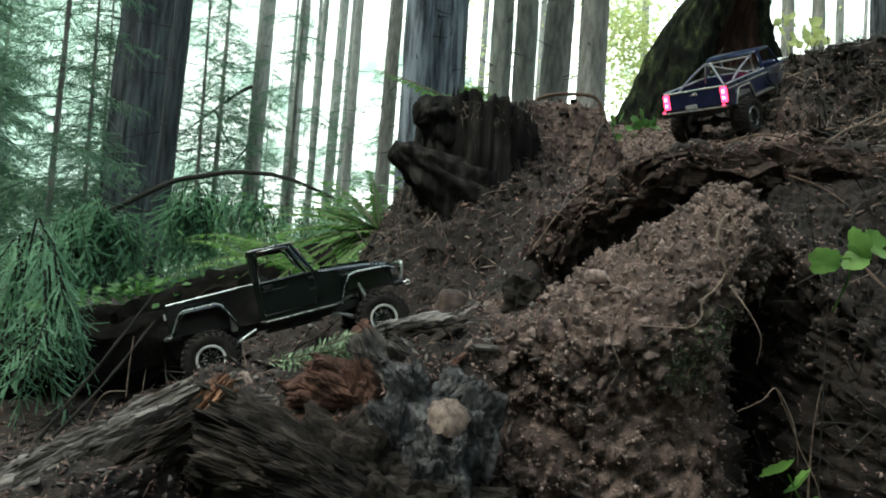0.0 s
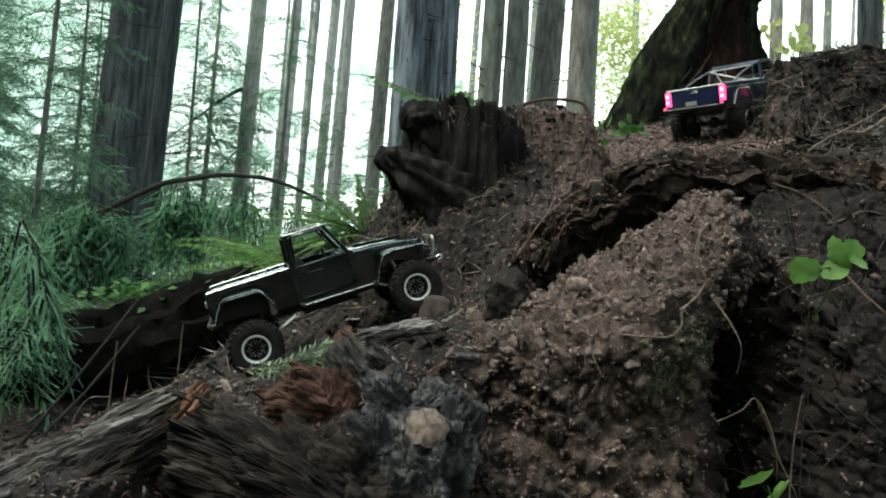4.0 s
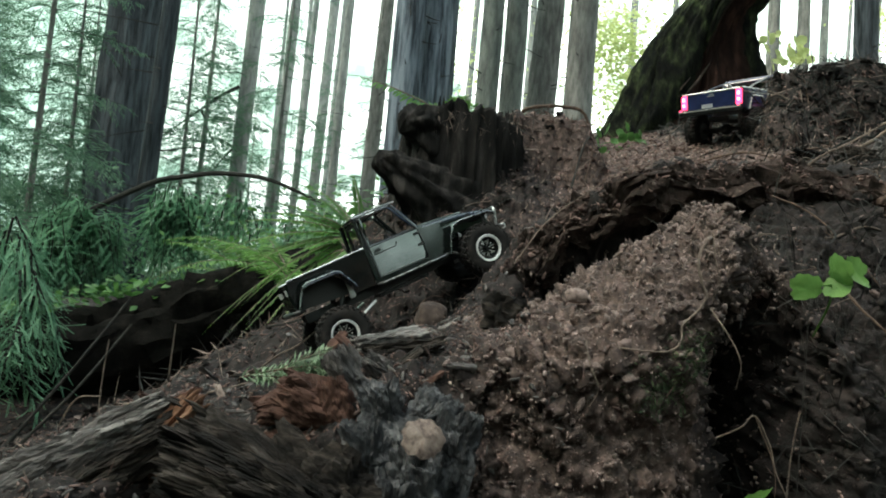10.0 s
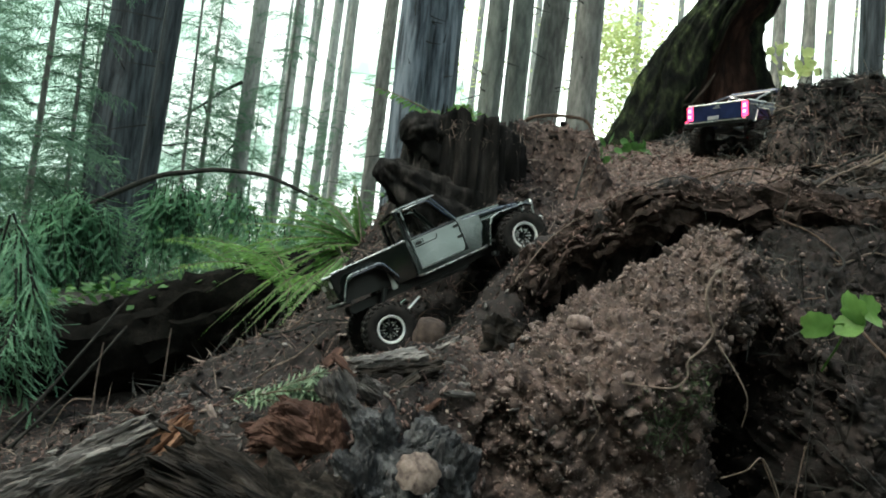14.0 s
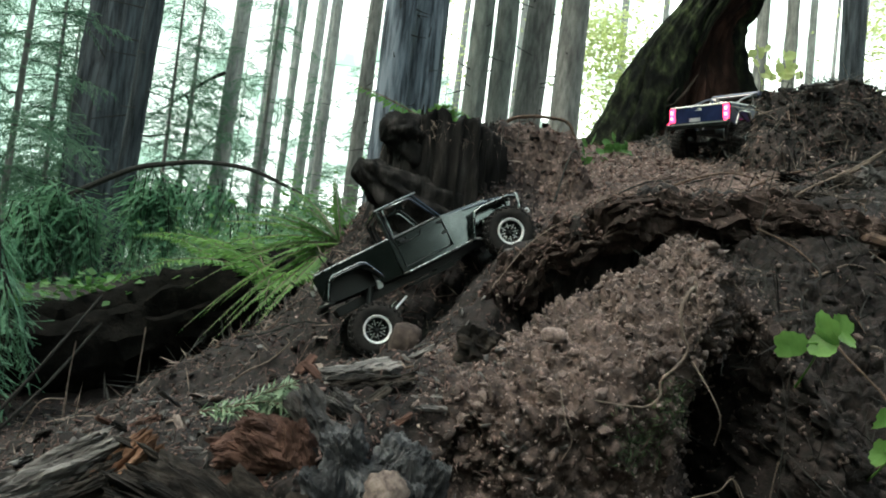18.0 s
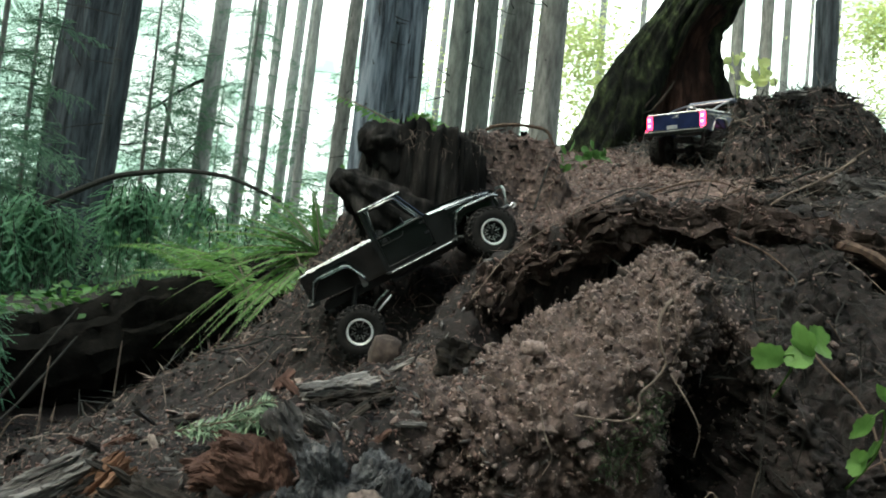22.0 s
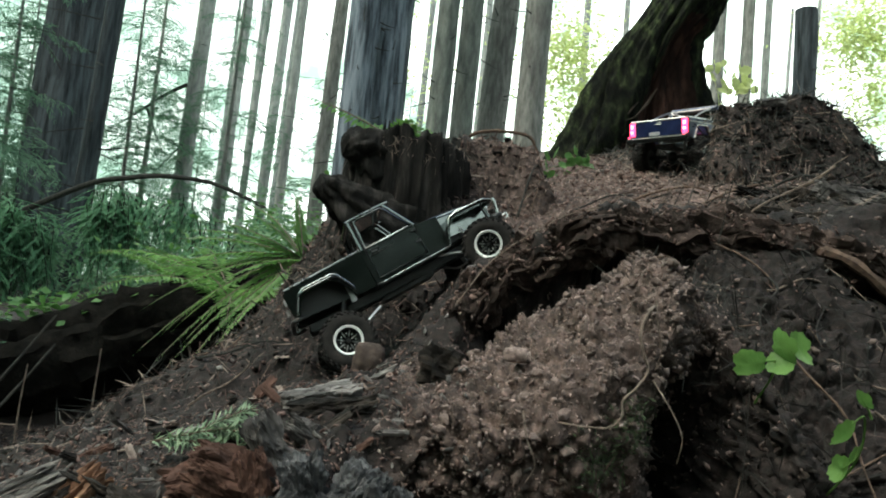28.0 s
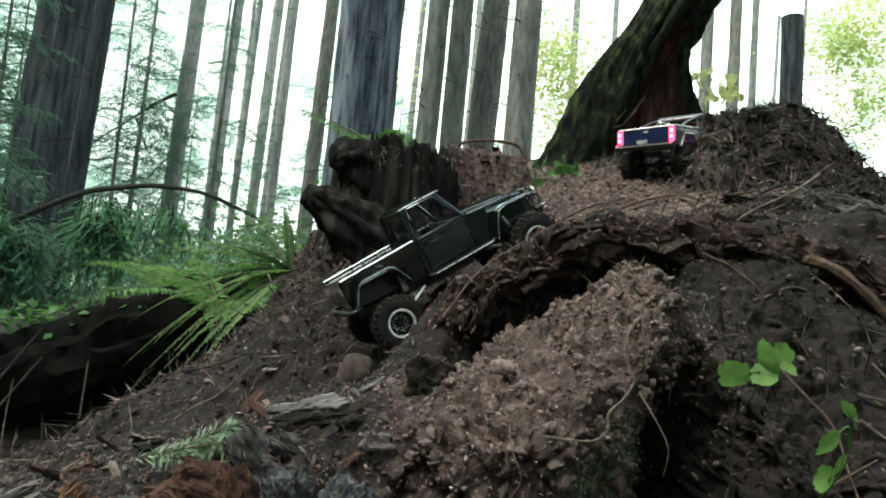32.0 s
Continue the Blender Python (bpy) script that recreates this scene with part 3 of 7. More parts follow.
# ---- model trucks ----
WHEEL_R, WHEEL_X, WHEEL_Y = 0.055, 0.1565, 0.092


def wheel_master(ring_material, ring_label, radius=WHEEL_R):
    """One wheel, its outer face towards -y: dark dish with tyre, ring and bolts as parts of the wheel."""
    k = radius / 0.055
    dish = lathe([(0.001, 0.004), (0.006, 0.002), (0.007, 0.006), (0.012, 0.008), (0.0195, 0.000), (0.0225, -0.013), (0.0265, -0.015), (0.0265, 0.018), (0.001, 0.018)], 28)
    spoke = box((0.013, 0.004, 0.0030), (0.014, -0.004, 0), 0.0008, 1)
    hub = lathe([(0.0001, -0.012), (0.0035, -0.012), (0.0045, -0.009), (0.0045, 0.004)], 12, dish)
    tyre = lathe([(0.0255, -0.018), (0.031, -0.0215), (0.040, -0.0225), (0.047, -0.0205), (0.0505, -0.0165), (0.0515, -0.006), (0.0515, 0.006),
                  (0.0505, 0.0165), (0.047, 0.0205), (0.040, 0.0225), (0.031, 0.0215), (0.0255, 0.018)], 40)
    for i in range(26):
        for side in (-1, 1):
            a = 2 * math.pi * (i + (0.25 if side > 0 else 0)) / 26
            rot = Matrix.Rotation(a, 4, "Y") @ Matrix.Translation((0.0518, side * 0.0105, 0)) @ Matrix.Rotation(side * 0.35, 4, "X")
            box((0.0044, 0.0165, 0.0082), (0, 0, 0), 0.0009, 1, rot, tyre)
            rot2 = Matrix.Rotation(a + 0.05, 4, "Y") @ Matrix.Translation((0.0478, side * 0.0198, 0)) @ Matrix.Rotation(side * 0.75, 4, "Z")
            box((0.006, 0.0028, 0.0050), (0, 0, 0), 0.0008, 1, rot2, tyre)
    ring = lathe([(0.0228, -0.0180), (0.0234, -0.0208), (0.0268, -0.0218), (0.0279, -0.0203), (0.0282, -0.0165), (0.0228, -0.0165), (0.0228, -0.0180)], 40)
    bolt = lathe([(0.0001, -0.006), (0.0019, -0.006), (0.0022, -0.004), (0.0022, 0.002)], 6)
    for bm in (dish, tyre, ring, bolt, spoke):
        bmesh.ops.recalc_face_normals(bm, faces=bm.faces)
        bmesh.ops.scale(bm, vec=(k, k, k), verts=bm.verts)
    return dish, tyre, ring, bolt, spoke, k


def wheel_parts(truck, master_data, pose_m, flip):
    """A wheel under its truck that shares its meshes with the others."""
    dish, tyre, ring, bolt, spoke, k = master_data
    w = new("wheel", dish)
    w.parent = truck
    turn = Matrix.Rotation(math.pi, 4, "Z") if flip else Matrix.Identity(4)
    w.matrix_local = pose_m
    for nm, me in (("tyre", tyre), ("beadlock_ring", ring)):
        o = new(nm, me)
        o.parent = w
        o.matrix_local = turn
    w.data = dish
    for i in range(8):
        a = 2 * math.pi * (i + 0.5) / 8
        o = new("spoke", spoke)
        o.parent = w
        o.matrix_local = turn @ Matrix.Rotation(2 * math.pi * i / 8, 4, "Y")
        o = new("bolt", bolt)
        o.parent = w
        o.matrix_local = turn @ Matrix.Translation((0.0142 * k * math.cos(a), -0.004 * k, 0.0142 * k * math.sin(a)))
    return w


def mesh_of(bm, name, material, flip_ok=False):
    me = bpy.data.meshes.new(name)
    bm.to_mesh(me)
    bm.free()
    me.shade_smooth()
    me.set_sharp_from_angle(angle=radians(38))
    me.materials.append(material)
    return me


def mesh_set(ring_material, radius=WHEEL_R):
    d, t, r, b, sp, k = wheel_master(ring_material, "", radius)
    # the dish must face outwards on both sides: the mirrored side takes a turned copy
    turned = d.copy()
    bmesh.ops.rotate(turned, matrix=Matrix.Rotation(math.pi, 3, "Z"), verts=turned.verts)
    out = {}
    out["dish"], out["dish_turned"] = mesh_of(d, "wheel", TRIM), mesh_of(turned, "wheel", TRIM)
    out["tyre"], out["ring"], out["bolt"] = mesh_of(t, "tyre", RUBBER), mesh_of(r, "beadlock_ring", ring_material), mesh_of(b, "bolt", SILVER)
    out["spoke"] = mesh_of(sp, "spoke", STEEL)
    out["k"] = k
    return out


def add_wheel(truck, ms, m, flip):
    return wheel_parts(truck, (ms["dish_turned"] if flip else ms["dish"], ms["tyre"], ms["ring"], ms["bolt"], ms["spoke"], ms["k"]), m, flip)


def arch(cx, cz, w, h, n=9):
    """Outline of a wheel opening from back to front."""
    return [(cx - w + 2 * w * t, cz + h * min(1.0, 1.75 * math.sin(math.pi * t)) ) for t in (i / (n - 1) for i in range(n))]


def crawler(m):
    """Dark green half-cab crawler, nose along +x, its right side towards -y."""
    t = thing("toy_truck", m, "dark green radio-controlled model pickup crawler with chunky tyres climbing soil", "model truck")
    P = lambda nm, bm, mat, lab="", smooth=True: part(nm, bm, mat, t, lab, smooth)
    # chassis
    for sgn in (-1, 1):
        P("chassis_rail", box((0.40, 0.010, 0.016), (0, sgn * 0.030, 0.088), 0.002), TRIM)
    P("skid_plate", box((0.11, 0.055, 0.006), (0.0, 0, 0.074), 0.002), TRIM)
    P("gearbox", box((0.07, 0.045, 0.03), (0.045, 0, 0.092), 0.004), TRIM)
    # bed
    openr = arch(-0.1565, 0.108, 0.052, 0.036)
    side = [(-0.213, 0.112), (-0.216, 0.140), (-0.213, 0.164), (-0.060, 0.167), (-0.060, 0.098), (-0.098, 0.098)] + openr[::-1]
    for sgn in (-1, 1):
        panel = prism(side, sgn * 0.0765, sgn * 0.0715, 0.0012)
        for v in panel.verts:
            v.co.y -= sgn * max(0.158 - v.co.z, 0) * 0.16
        P("bed_side", panel, PAINT)
        own = bmesh.new()
        pts = arch(-0.1565, 0.110, 0.054, 0.038, 13)
        prev = None
        for x, z in pts:
            ring = [own.verts.new((x, sgn * 0.0755, z)), own.verts.new((x, sgn * 0.0755, z + 0.0055)), own.verts.new((x, sgn * 0.098, z + 0.0035)),
                    own.verts.new((x, sgn * 0.1005, z - 0.002)), own.verts.new((x, sgn * 0.099, z - 0.0045))]
            if prev:
                for k in range(5):
                    own.faces.new((prev[k], prev[(k + 1) % 5], ring[(k + 1) % 5], ring[k]))
            prev = ring
        bmesh.ops.recalc_face_normals(own, faces=own.faces)
        P("rear_fender_flare", own, PAINT, "glossy dark fender flare")
        P("flare_edge", tube([(x, sgn * 0.1, z + 0.002) for x, z in pts], 0.0014, 6), EDGE)
    P("bed_cover", prism([(-0.211, 0.158), (-0.211, 0.1625), (-0.062, 0.166), (-0.062, 0.161)], -0.0712, 0.0712, 0.001), PAINT, "smooth glossy bed cover")
    for sgn in (-1, 1):
        P("bed_liner", prism([(-0.209, 0.108), (-0.209, 0.157), (-0.062, 0.160), (-0.062, 0.098)], sgn * 0.060, sgn * 0.057), TRIM)
    P("tailgate", box((0.005, 0.143, 0.046), (-0.2145, 0, 0.139), 0.0015), PAINT)
    P("inner_bed", prism([(-0.205, 0.12), (-0.205, 0.155), (-0.065, 0.157), (-0.065, 0.1), (-0.1, 0.1), (-0.11, 0.145), (-0.2, 0.145)], -0.06, 0.06), TRIM)
    rb = tube(curve_points([(-0.2, -0.083, 0.106), (-0.222, -0.078, 0.107), (-0.224, 0, 0.107), (-0.222, 0.078, 0.107), (-0.2, 0.083, 0.106)], 6), 0.0042, 8)
    P("rear_bumper", rb, TRIM)
    for sgn in (-1, 1):
        P("tail_lamp", box((0.004, 0.010, 0.012), (-0.2185, sgn * 0.063, 0.146), 0.001), LENS, "small clear tail lamp")
        P("bed_rail_trim", tube([(-0.213, sgn * 0.0755, 0.1655), (-0.06, sgn * 0.0755, 0.1685)], 0.0016, 6), EDGE)
        P("shock_tower", box((0.012, 0.006, 0.036), (-0.108, sgn * 0.058, 0.11), 0.0015), STEEL)
    # tub and doors
    tub = [(-0.060, 0.096), (-0.060, 0.168), (-0.052, 0.168), (-0.046, 0.106), (0.052, 0.106), (0.052, 0.165), (0.098, 0.160), (0.098, 0.112), (0.088, 0.096)]
    for sgn in (-1, 1):
        P("tub_side", prism(tub, sgn * 0.0745, sgn * 0.070, 0.001), PAINT)
        door = [(-0.050, 0.107), (-0.049, 0.166), (0.050, 0.166), (0.050, 0.117), (0.044, 0.107)]
        leaf = prism(door, sgn * 0.0775, sgn * 0.072, 0.0016)
        for v in leaf.verts:
            v.co.y -= sgn * (v.co.z - 0.107) * 0.045
        d = P("door", leaf, PAINT)
        surround = tube([(-0.047, sgn * 0.0745, 0.167), (-0.045, sgn * 0.0700, 0.198), (-0.043, sgn * 0.0660, 0.222), (-0.036, sgn * 0.0655, 0.2245), (0.013, sgn * 0.066, 0.2235),
                      (0.019, sgn * 0.067, 0.218), (0.034, sgn * 0.0710, 0.190), (0.047, sgn * 0.0745, 0.167)], 0.0028, 6, closed=True)
        part("window_frame", surround, PAINT, d)
        part("door_trim", tube([(-0.047, sgn * 0.0778, 0.150), (0.0, sgn * 0.0778, 0.1502), (0.004, sgn * 0.0778, 0.158)], 0.0008, 5), TRIM, d)
        part("door_seal", tube([(x, sgn * 0.0776, z) for x, z in door], 0.0009, 5, closed=True), TRIM, d, "thin black rubber door seal")
        part("handle_recess", tube([(x, sgn * 0.0778, z) for x, z in ((-0.044, 0.149), (-0.044, 0.160), (-0.026, 0.160), (-0.026, 0.149))], 0.0007, 5, closed=True), TRIM, d)
        part("door_handle", box((0.012, 0.003, 0.005), (-0.036, sgn * 0.0785, 0.155), 0.001), TRIM, d)
        part("hinge", box((0.012, 0.003, 0.005), (0.046, sgn * 0.0785, 0.157), 0.001), TRIM, d)
        part("hinge", box((0.012, 0.003, 0.005), (0.046, sgn * 0.0785, 0.135), 0.001), TRIM, d)
        P("rock_slider", tube([(-0.058, sgn * 0.074, 0.096), (-0.05, sgn * 0.084, 0.0945), (0.08, sgn * 0.084, 0.0955), (0.09, sgn * 0.074, 0.097)], 0.0035, 8), TRIM)
        P("slider_edge", tube([(-0.05, sgn * 0.0875, 0.0955), (0.08, sgn * 0.0875, 0.0965)], 0.0009, 5), EDGE)
        P("pillar", tube([(-0.056, sgn * 0.0735, 0.166), (-0.0535, sgn * 0.066, 0.226)], 0.0042, 8), PAINT)
        P("windshield_post", tube([(0.053, sgn * 0.072, 0.166), (0.021, sgn * 0.0645, 0.2275)], 0.0034, 8), PAINT)
        P("rain_gutter", tube([(-0.057, sgn * 0.0665, 0.2285), (0.02, sgn * 0.067, 0.2295), (0.032, sgn * 0.066, 0.2290)], 0.0013, 6), EDGE)
    P("floor_pan", box((0.15, 0.138, 0.004), (0.015, 0, 0.1), 0.001), TRIM)
    P("roof", prism([(-0.060, 0.224), (-0.060, 0.2285), (-0.045, 0.2325), (0.008, 0.2325), (0.022, 0.2295), (0.022, 0.2262)], -0.065, 0.065, 0.0016), PAINT)
    P("windshield_header", tube([(0.021, -0.064, 0.2275), (0.021, 0.064, 0.2275)], 0.0032, 8), PAINT)
    P("cowl", prism([(0.048, 0.158), (0.048, 0.169), (0.062, 0.1675), (0.062, 0.158)], -0.0715, 0.0715, 0.001), PAINT)
    rear = box((0.004, 0.142, 0.030), (-0.0565, 0, 0.152), 0.001)
    P("cab_back", rear, PAINT)
    P("rear_window_frame", tube([(-0.0565, -0.062, 0.17), (-0.0545, -0.058, 0.221), (-0.0545, 0.058, 0.221), (-0.0565, 0.062, 0.17)], 0.0028, 6, closed=True), PAINT)
    for sgn in (-1, 1):
        seat = box((0.034, 0.042, 0.014), (-0.008, sgn * 0.032, 0.125), 0.004)
        box((0.012, 0.042, 0.058), (-0.033, sgn * 0.032, 0.152), 0.004, rot=Matrix.Rotation(-0.2, 4, "Y"), bm=seat)
        P("seat", seat, SEATM)
    P("dashboard", box((0.016, 0.135, 0.028), (0.042, 0, 0.152), 0.004), TRIM)
    wheelring = tube([(0.018, 0.032 + 0.017 * math.cos(a), 0.164 + 0.017 * math.sin(a)) for a in (2 * math.pi * i / 16 for i in range(16))], 0.0018, 6, closed=True)
    P("steering_wheel", wheelring, TRIM)
    P("roll_bar", tube([(-0.045, -0.055, 0.11), (-0.048, -0.055, 0.205), (-0.048, -0.045, 0.217), (-0.048, 0.045, 0.217), (-0.048, 0.055, 0.205), (-0.045, 0.055, 0.11)], 0.0032, 8), TRIM)
    # nose
    hood = bmesh.new()
    secs = [(0.060, 0.064, 0.169, 0.118), (0.10, 0.060, 0.1675, 0.116), (0.15, 0.054, 0.163, 0.114), (0.192, 0.049, 0.156, 0.112), (0.198, 0.0485, 0.152, 0.112)]
    rings = []
    for x, hw, zt, zb in secs:
        prof = [(-hw, zb), (-hw, zt - 0.010), (-hw * 0.86, zt - 0.002), (-hw * 0.45, zt), (hw * 0.45, zt), (hw * 0.86, zt - 0.002), (hw, zt - 0.010), (hw, zb)]
        rings.append([hood.verts.new((x, y, z)) for y, z in prof])
    for a, b in zip(rings, rings[1:]):
        for k in range(8):
            hood.faces.new((a[k], a[(k + 1) % 8], b[(k + 1) % 8], b[k]))
    hood.faces.new(rings[0])
    hood.faces.new(rings[-1][::-1])
    bmesh.ops.recalc_face_normals(hood, faces=hood.faces)
    h = P("hood", hood, PAINT)
    part("hood_rib", box((0.10, 0.030, 0.004), (0.122, 0, 0.167), 0.0018, rot=Matrix.Rotation(0.075, 4, "Y")), PAINT, h)
    for sgn in (-1, 1):
        part("hood_latch", box((0.008, 0.004, 0.008), (0.165, sgn * 0.0535, 0.152), 0.001), TRIM, h)
        part("hood_edge", tube([(0.062, sgn * 0.0625, 0.1635), (0.15, sgn * 0.053, 0.158), (0.195, sgn * 0.0485, 0.150)], 0.0011, 6), EDGE, h)
    g = P("grille", box((0.006, 0.094, 0.044), (0.2005, 0, 0.131), 0.002), PAINT)
    for i in range(7):
        part("grille_slot", box((0.003, 0.0042, 0.026), (0.2035, -0.0252 + 0.0084 * i, 0.133), 0.0008, 1), TRIM, g)
    for sgn in (-1, 1):
        hl = lathe([(0.0001, -0.004), (0.006, -0.0035), (0.0085, -0.001), (0.009, 0.002)], 16)
        bmesh.ops.rotate(hl, matrix=Matrix.Rotation(math.pi / 2, 3, "Z"), verts=hl.verts)
        bmesh.ops.translate(hl, vec=(0.2045, sgn * 0.037, 0.136), verts=hl.verts)
        part("headlight", hl, LENS, g, "round clear headlight")
        top = [(0.088, 0.098), (0.100, 0.128), (0.112, 0.146), (0.130, 0.150), (0.188, 0.1475), (0.200, 0.141)]
        own = bmesh.new()
        prev = None
        for x, z in top:
            ring = [own.verts.new((x, sgn * 0.050, z)), own.verts.new((x, sgn * 0.050, z - 0.004)), own.verts.new((x + 0.001, sgn * 0.097, z - 0.0075)), own.verts.new((x, sgn * 0.099, z - 0.003)), own.verts.new((x, sgn * 0.094, z))]
            if prev:
                for k in range(5):
                    own.faces.new((prev[k], prev[(k + 1) % 5], ring[(k + 1) % 5], ring[k]))
            else:
                own.faces.new(ring)
            prev = ring
        own.faces.new(prev[::-1])
        bmesh.ops.recalc_face_normals(own, faces=own.faces)
        P("front_fender", own, PAINT)
        P("fender_edge", tube([(x, sgn * 0.0985, z - 0.0025) for x, z in top], 0.0014, 6), EDGE)
        P("inner_fender", prism([(0.100, 0.105), (0.104, 0.14), (0.196, 0.14), (0.198, 0.108)], sgn * 0.044, sgn * 0.049), TRIM)
        P("shock_absorber", tube([(0.1565 - 0.01, sgn * 0.056, 0.07), (0.13, sgn * 0.05, 0.135)], [0.0055, 0.0055], 10), STEEL, "silver coil-over shock absorber")
        P("spring", tube([(0.145 - 0.016 * i / 36 * 1.0 + 0.0, sgn * 0.055 + 0.0085 * math.cos(i * 1.05) - sgn * 0.004 * i / 36, 0.078 + 0.045 * i / 36 + 0.0085 * 0.3 * math.sin(i * 1.05)) for i in range(37)], 0.0012, 5), STEEL)
        P("rear_shock", tube([(-0.146, sgn * 0.056, 0.07), (-0.112, sgn * 0.052, 0.125)], 0.0055, 10), TRIM)
    fb = tube(curve_points([(0.196, -0.074, 0.108), (0.214, -0.068, 0.108), (0.219, 0, 0.108), (0.214, 0.068, 0.108), (0.196, 0.074, 0.108)], 6), 0.0048, 8)
    f = P("front_bumper", fb, TRIM)
    part("bumper_hoop", tube(curve_points([(0.217, -0.045, 0.108), (0.224, -0.044, 0.130), (0.229, -0.038, 0.146), (0.230, 0, 0.147), (0.229, 0.038, 0.146), (0.224, 0.044, 0.130), (0.217, 0.045, 0.108)], 5), 0.0028, 8), EDGE, f, "bare metal stinger hoop")
    part("winch", box((0.022, 0.05, 0.018), (0.208, 0, 0.116), 0.003), TRIM, f)
    part("tow_hook", tube(curve_points([(0.222, -0.05, 0.106), (0.232, -0.05, 0.108), (0.233, -0.05, 0.101), (0.226, -0.05, 0.100)], 4), 0.0018, 6), SILVER, f, "bright tow hook")
    # axles, which ride up and down with their wheels
    axles = []
    for x in (-WHEEL_X, WHEEL_X):
        ax = tube([(0, -0.07, 0), (0, 0.07, 0)], 0.0065, 10)
        bmesh.ops.create_uvsphere(ax, u_segments=14, v_segments=8, radius=0.016, matrix=Matrix.Translation((0, 0.012, 0)))
        a = P("axle", ax, TRIM)
        a.location = (x, 0, WHEEL_R)
        s = 1 if x < 0 else -1
        for sgn in (-1, 1):
            pts = curve_points([(0.006 * s, sgn * 0.05, 0.004), (s * 0.03, sgn * 0.062, 0.004), (s * 0.052, sgn * 0.066, 0.017), (s * 0.085, sgn * 0.056, 0.03)], 6)
            part("suspension_link", tube(pts, 0.0027, 8), SILVER, a, "bright silver suspension link")
        axles.append(a)
    ms = mesh_set(RING, 0.0515)
    wheels = []
    for x in (-WHEEL_X, WHEEL_X):
        for sgn in (-1, 1):
            w = add_wheel(t, ms, pose(x, sgn * WHEEL_Y, WHEEL_R), sgn > 0)
            wheels.append(w)
    return t, axles, wheels


def hauler(m):
    """Dark blue pickup with lit tail lamps and a chrome roll cage, nose along +x."""
    t = thing("toy_pickup", m, "dark blue radio-controlled model pickup with glowing red tail lamps", "model truck")
    P = lambda nm, bm, mat, lab="", smooth=True: part(nm, bm, mat, t, lab, smooth)
    P("chassis_plate", box((0.40, 0.06, 0.014), (0, 0, 0.085), 0.002), TRIM)
    ar = arch(-0.150, 0.100, 0.052, 0.040)
    af = arch(0.150, 0.100, 0.052, 0.040)
    side = [(-0.236, 0.108), (-0.236, 0.160), (-0.020, 0.160), (0.075, 0.160), (0.225, 0.152), (0.230, 0.105)] + af[::-1] + ar[::-1]
    for sgn in (-1, 1):
        P("body_side", prism(side, sgn * 0.094, sgn * 0.088, 0.0015), BLUE)
        P("rocker_trim", box((0.19, 0.004, 0.008), (0, sgn * 0.0955, 0.103), 0.001), SILVER, "bright rocker trim strip")
        P("side_stripe", box((0.46, 0.0025, 0.004), (-0.003, sgn * 0.0950, 0.150), 0.0008), SILVER, "thin bright side stripe")
        P("bed_rail", tube([(-0.236, sgn * 0.090, 0.1615), (-0.022, sgn * 0.090, 0.1615)], 0.0030, 8), STEEL)
        for cx in (-0.150, 0.150):
            P("arch_trim", tube([(x, sgn * 0.096, z + 0.001) for x, z in arch(cx, 0.101, 0.052, 0.040, 13)], 0.0024, 6), SILVER, "bright wheel arch trim")
        door = [(-0.012, 0.108), (-0.012, 0.156), (0.070, 0.156), (0.070, 0.108)]
        d = P("door", prism(door, sgn * 0.0965, sgn * 0.0925, 0.001), BLUE)
        part("door_handle", box((0.012, 0.003, 0.004), (0.0, sgn * 0.098, 0.146), 0.001), SILVER, d)
        part("mirror", box((0.006, 0.014, 0.012), (0.066, sgn * 0.108, 0.166), 0.002), SILVER, d)
        P("cab_post", tube([(-0.018, sgn * 0.086, 0.16), (-0.010, sgn * 0.074, 0.212)], 0.004, 8), BLUE)
        P("windshield_post", tube([(0.085, sgn * 0.084, 0.16), (0.050, sgn * 0.074, 0.212)], 0.0036, 8), BLUE)
    P("bed_floor", box((0.215, 0.17, 0.005), (-0.127, 0, 0.112), 0.001), TRIM)
    P("front_wall", box((0.005, 0.176, 0.05), (-0.020, 0, 0.135), 0.001), BLUE)
    P("hood", prism([(0.080, 0.150), (0.080, 0.1655), (0.205, 0.160), (0.228, 0.152), (0.230, 0.140)], -0.088, 0.088, 0.003), BLUE)
    P("roof", prism([(-0.014, 0.209), (-0.010, 0.2165), (0.040, 0.2175), (0.054, 0.2125), (0.054, 0.209)], -0.077, 0.077, 0.003), BLUE)
    P("rear_window_frame", tube([(-0.019, -0.080, 0.162), (-0.012, -0.070, 0.209), (-0.012, 0.070, 0.209), (-0.019, 0.080, 0.162)], 0.003, 6, closed=True), BLUE)
    P("seat", box((0.02, 0.15, 0.06), (0.0, 0, 0.15), 0.006), SEATM, "pale grey bench seat")
    gate = P("tailgate", box((0.006, 0.150, 0.046), (-0.238, 0, 0.136), 0.0015), BLUE)
    part("gate_top_trim", tube([(-0.240, -0.088, 0.160), (-0.240, 0.088, 0.160)], 0.0026, 8), SILVER, gate)
    em = box((0.002, 0.022, 0.003), (-0.2418, 0, 0.1475), 0.0006, 1)
    box((0.002, 0.014, 0.003), (-0.2418, -0.003, 0.1525), 0.0006, 1, bm=em)
    part("badge", em, SILVER, gate, "small bright badge bars")
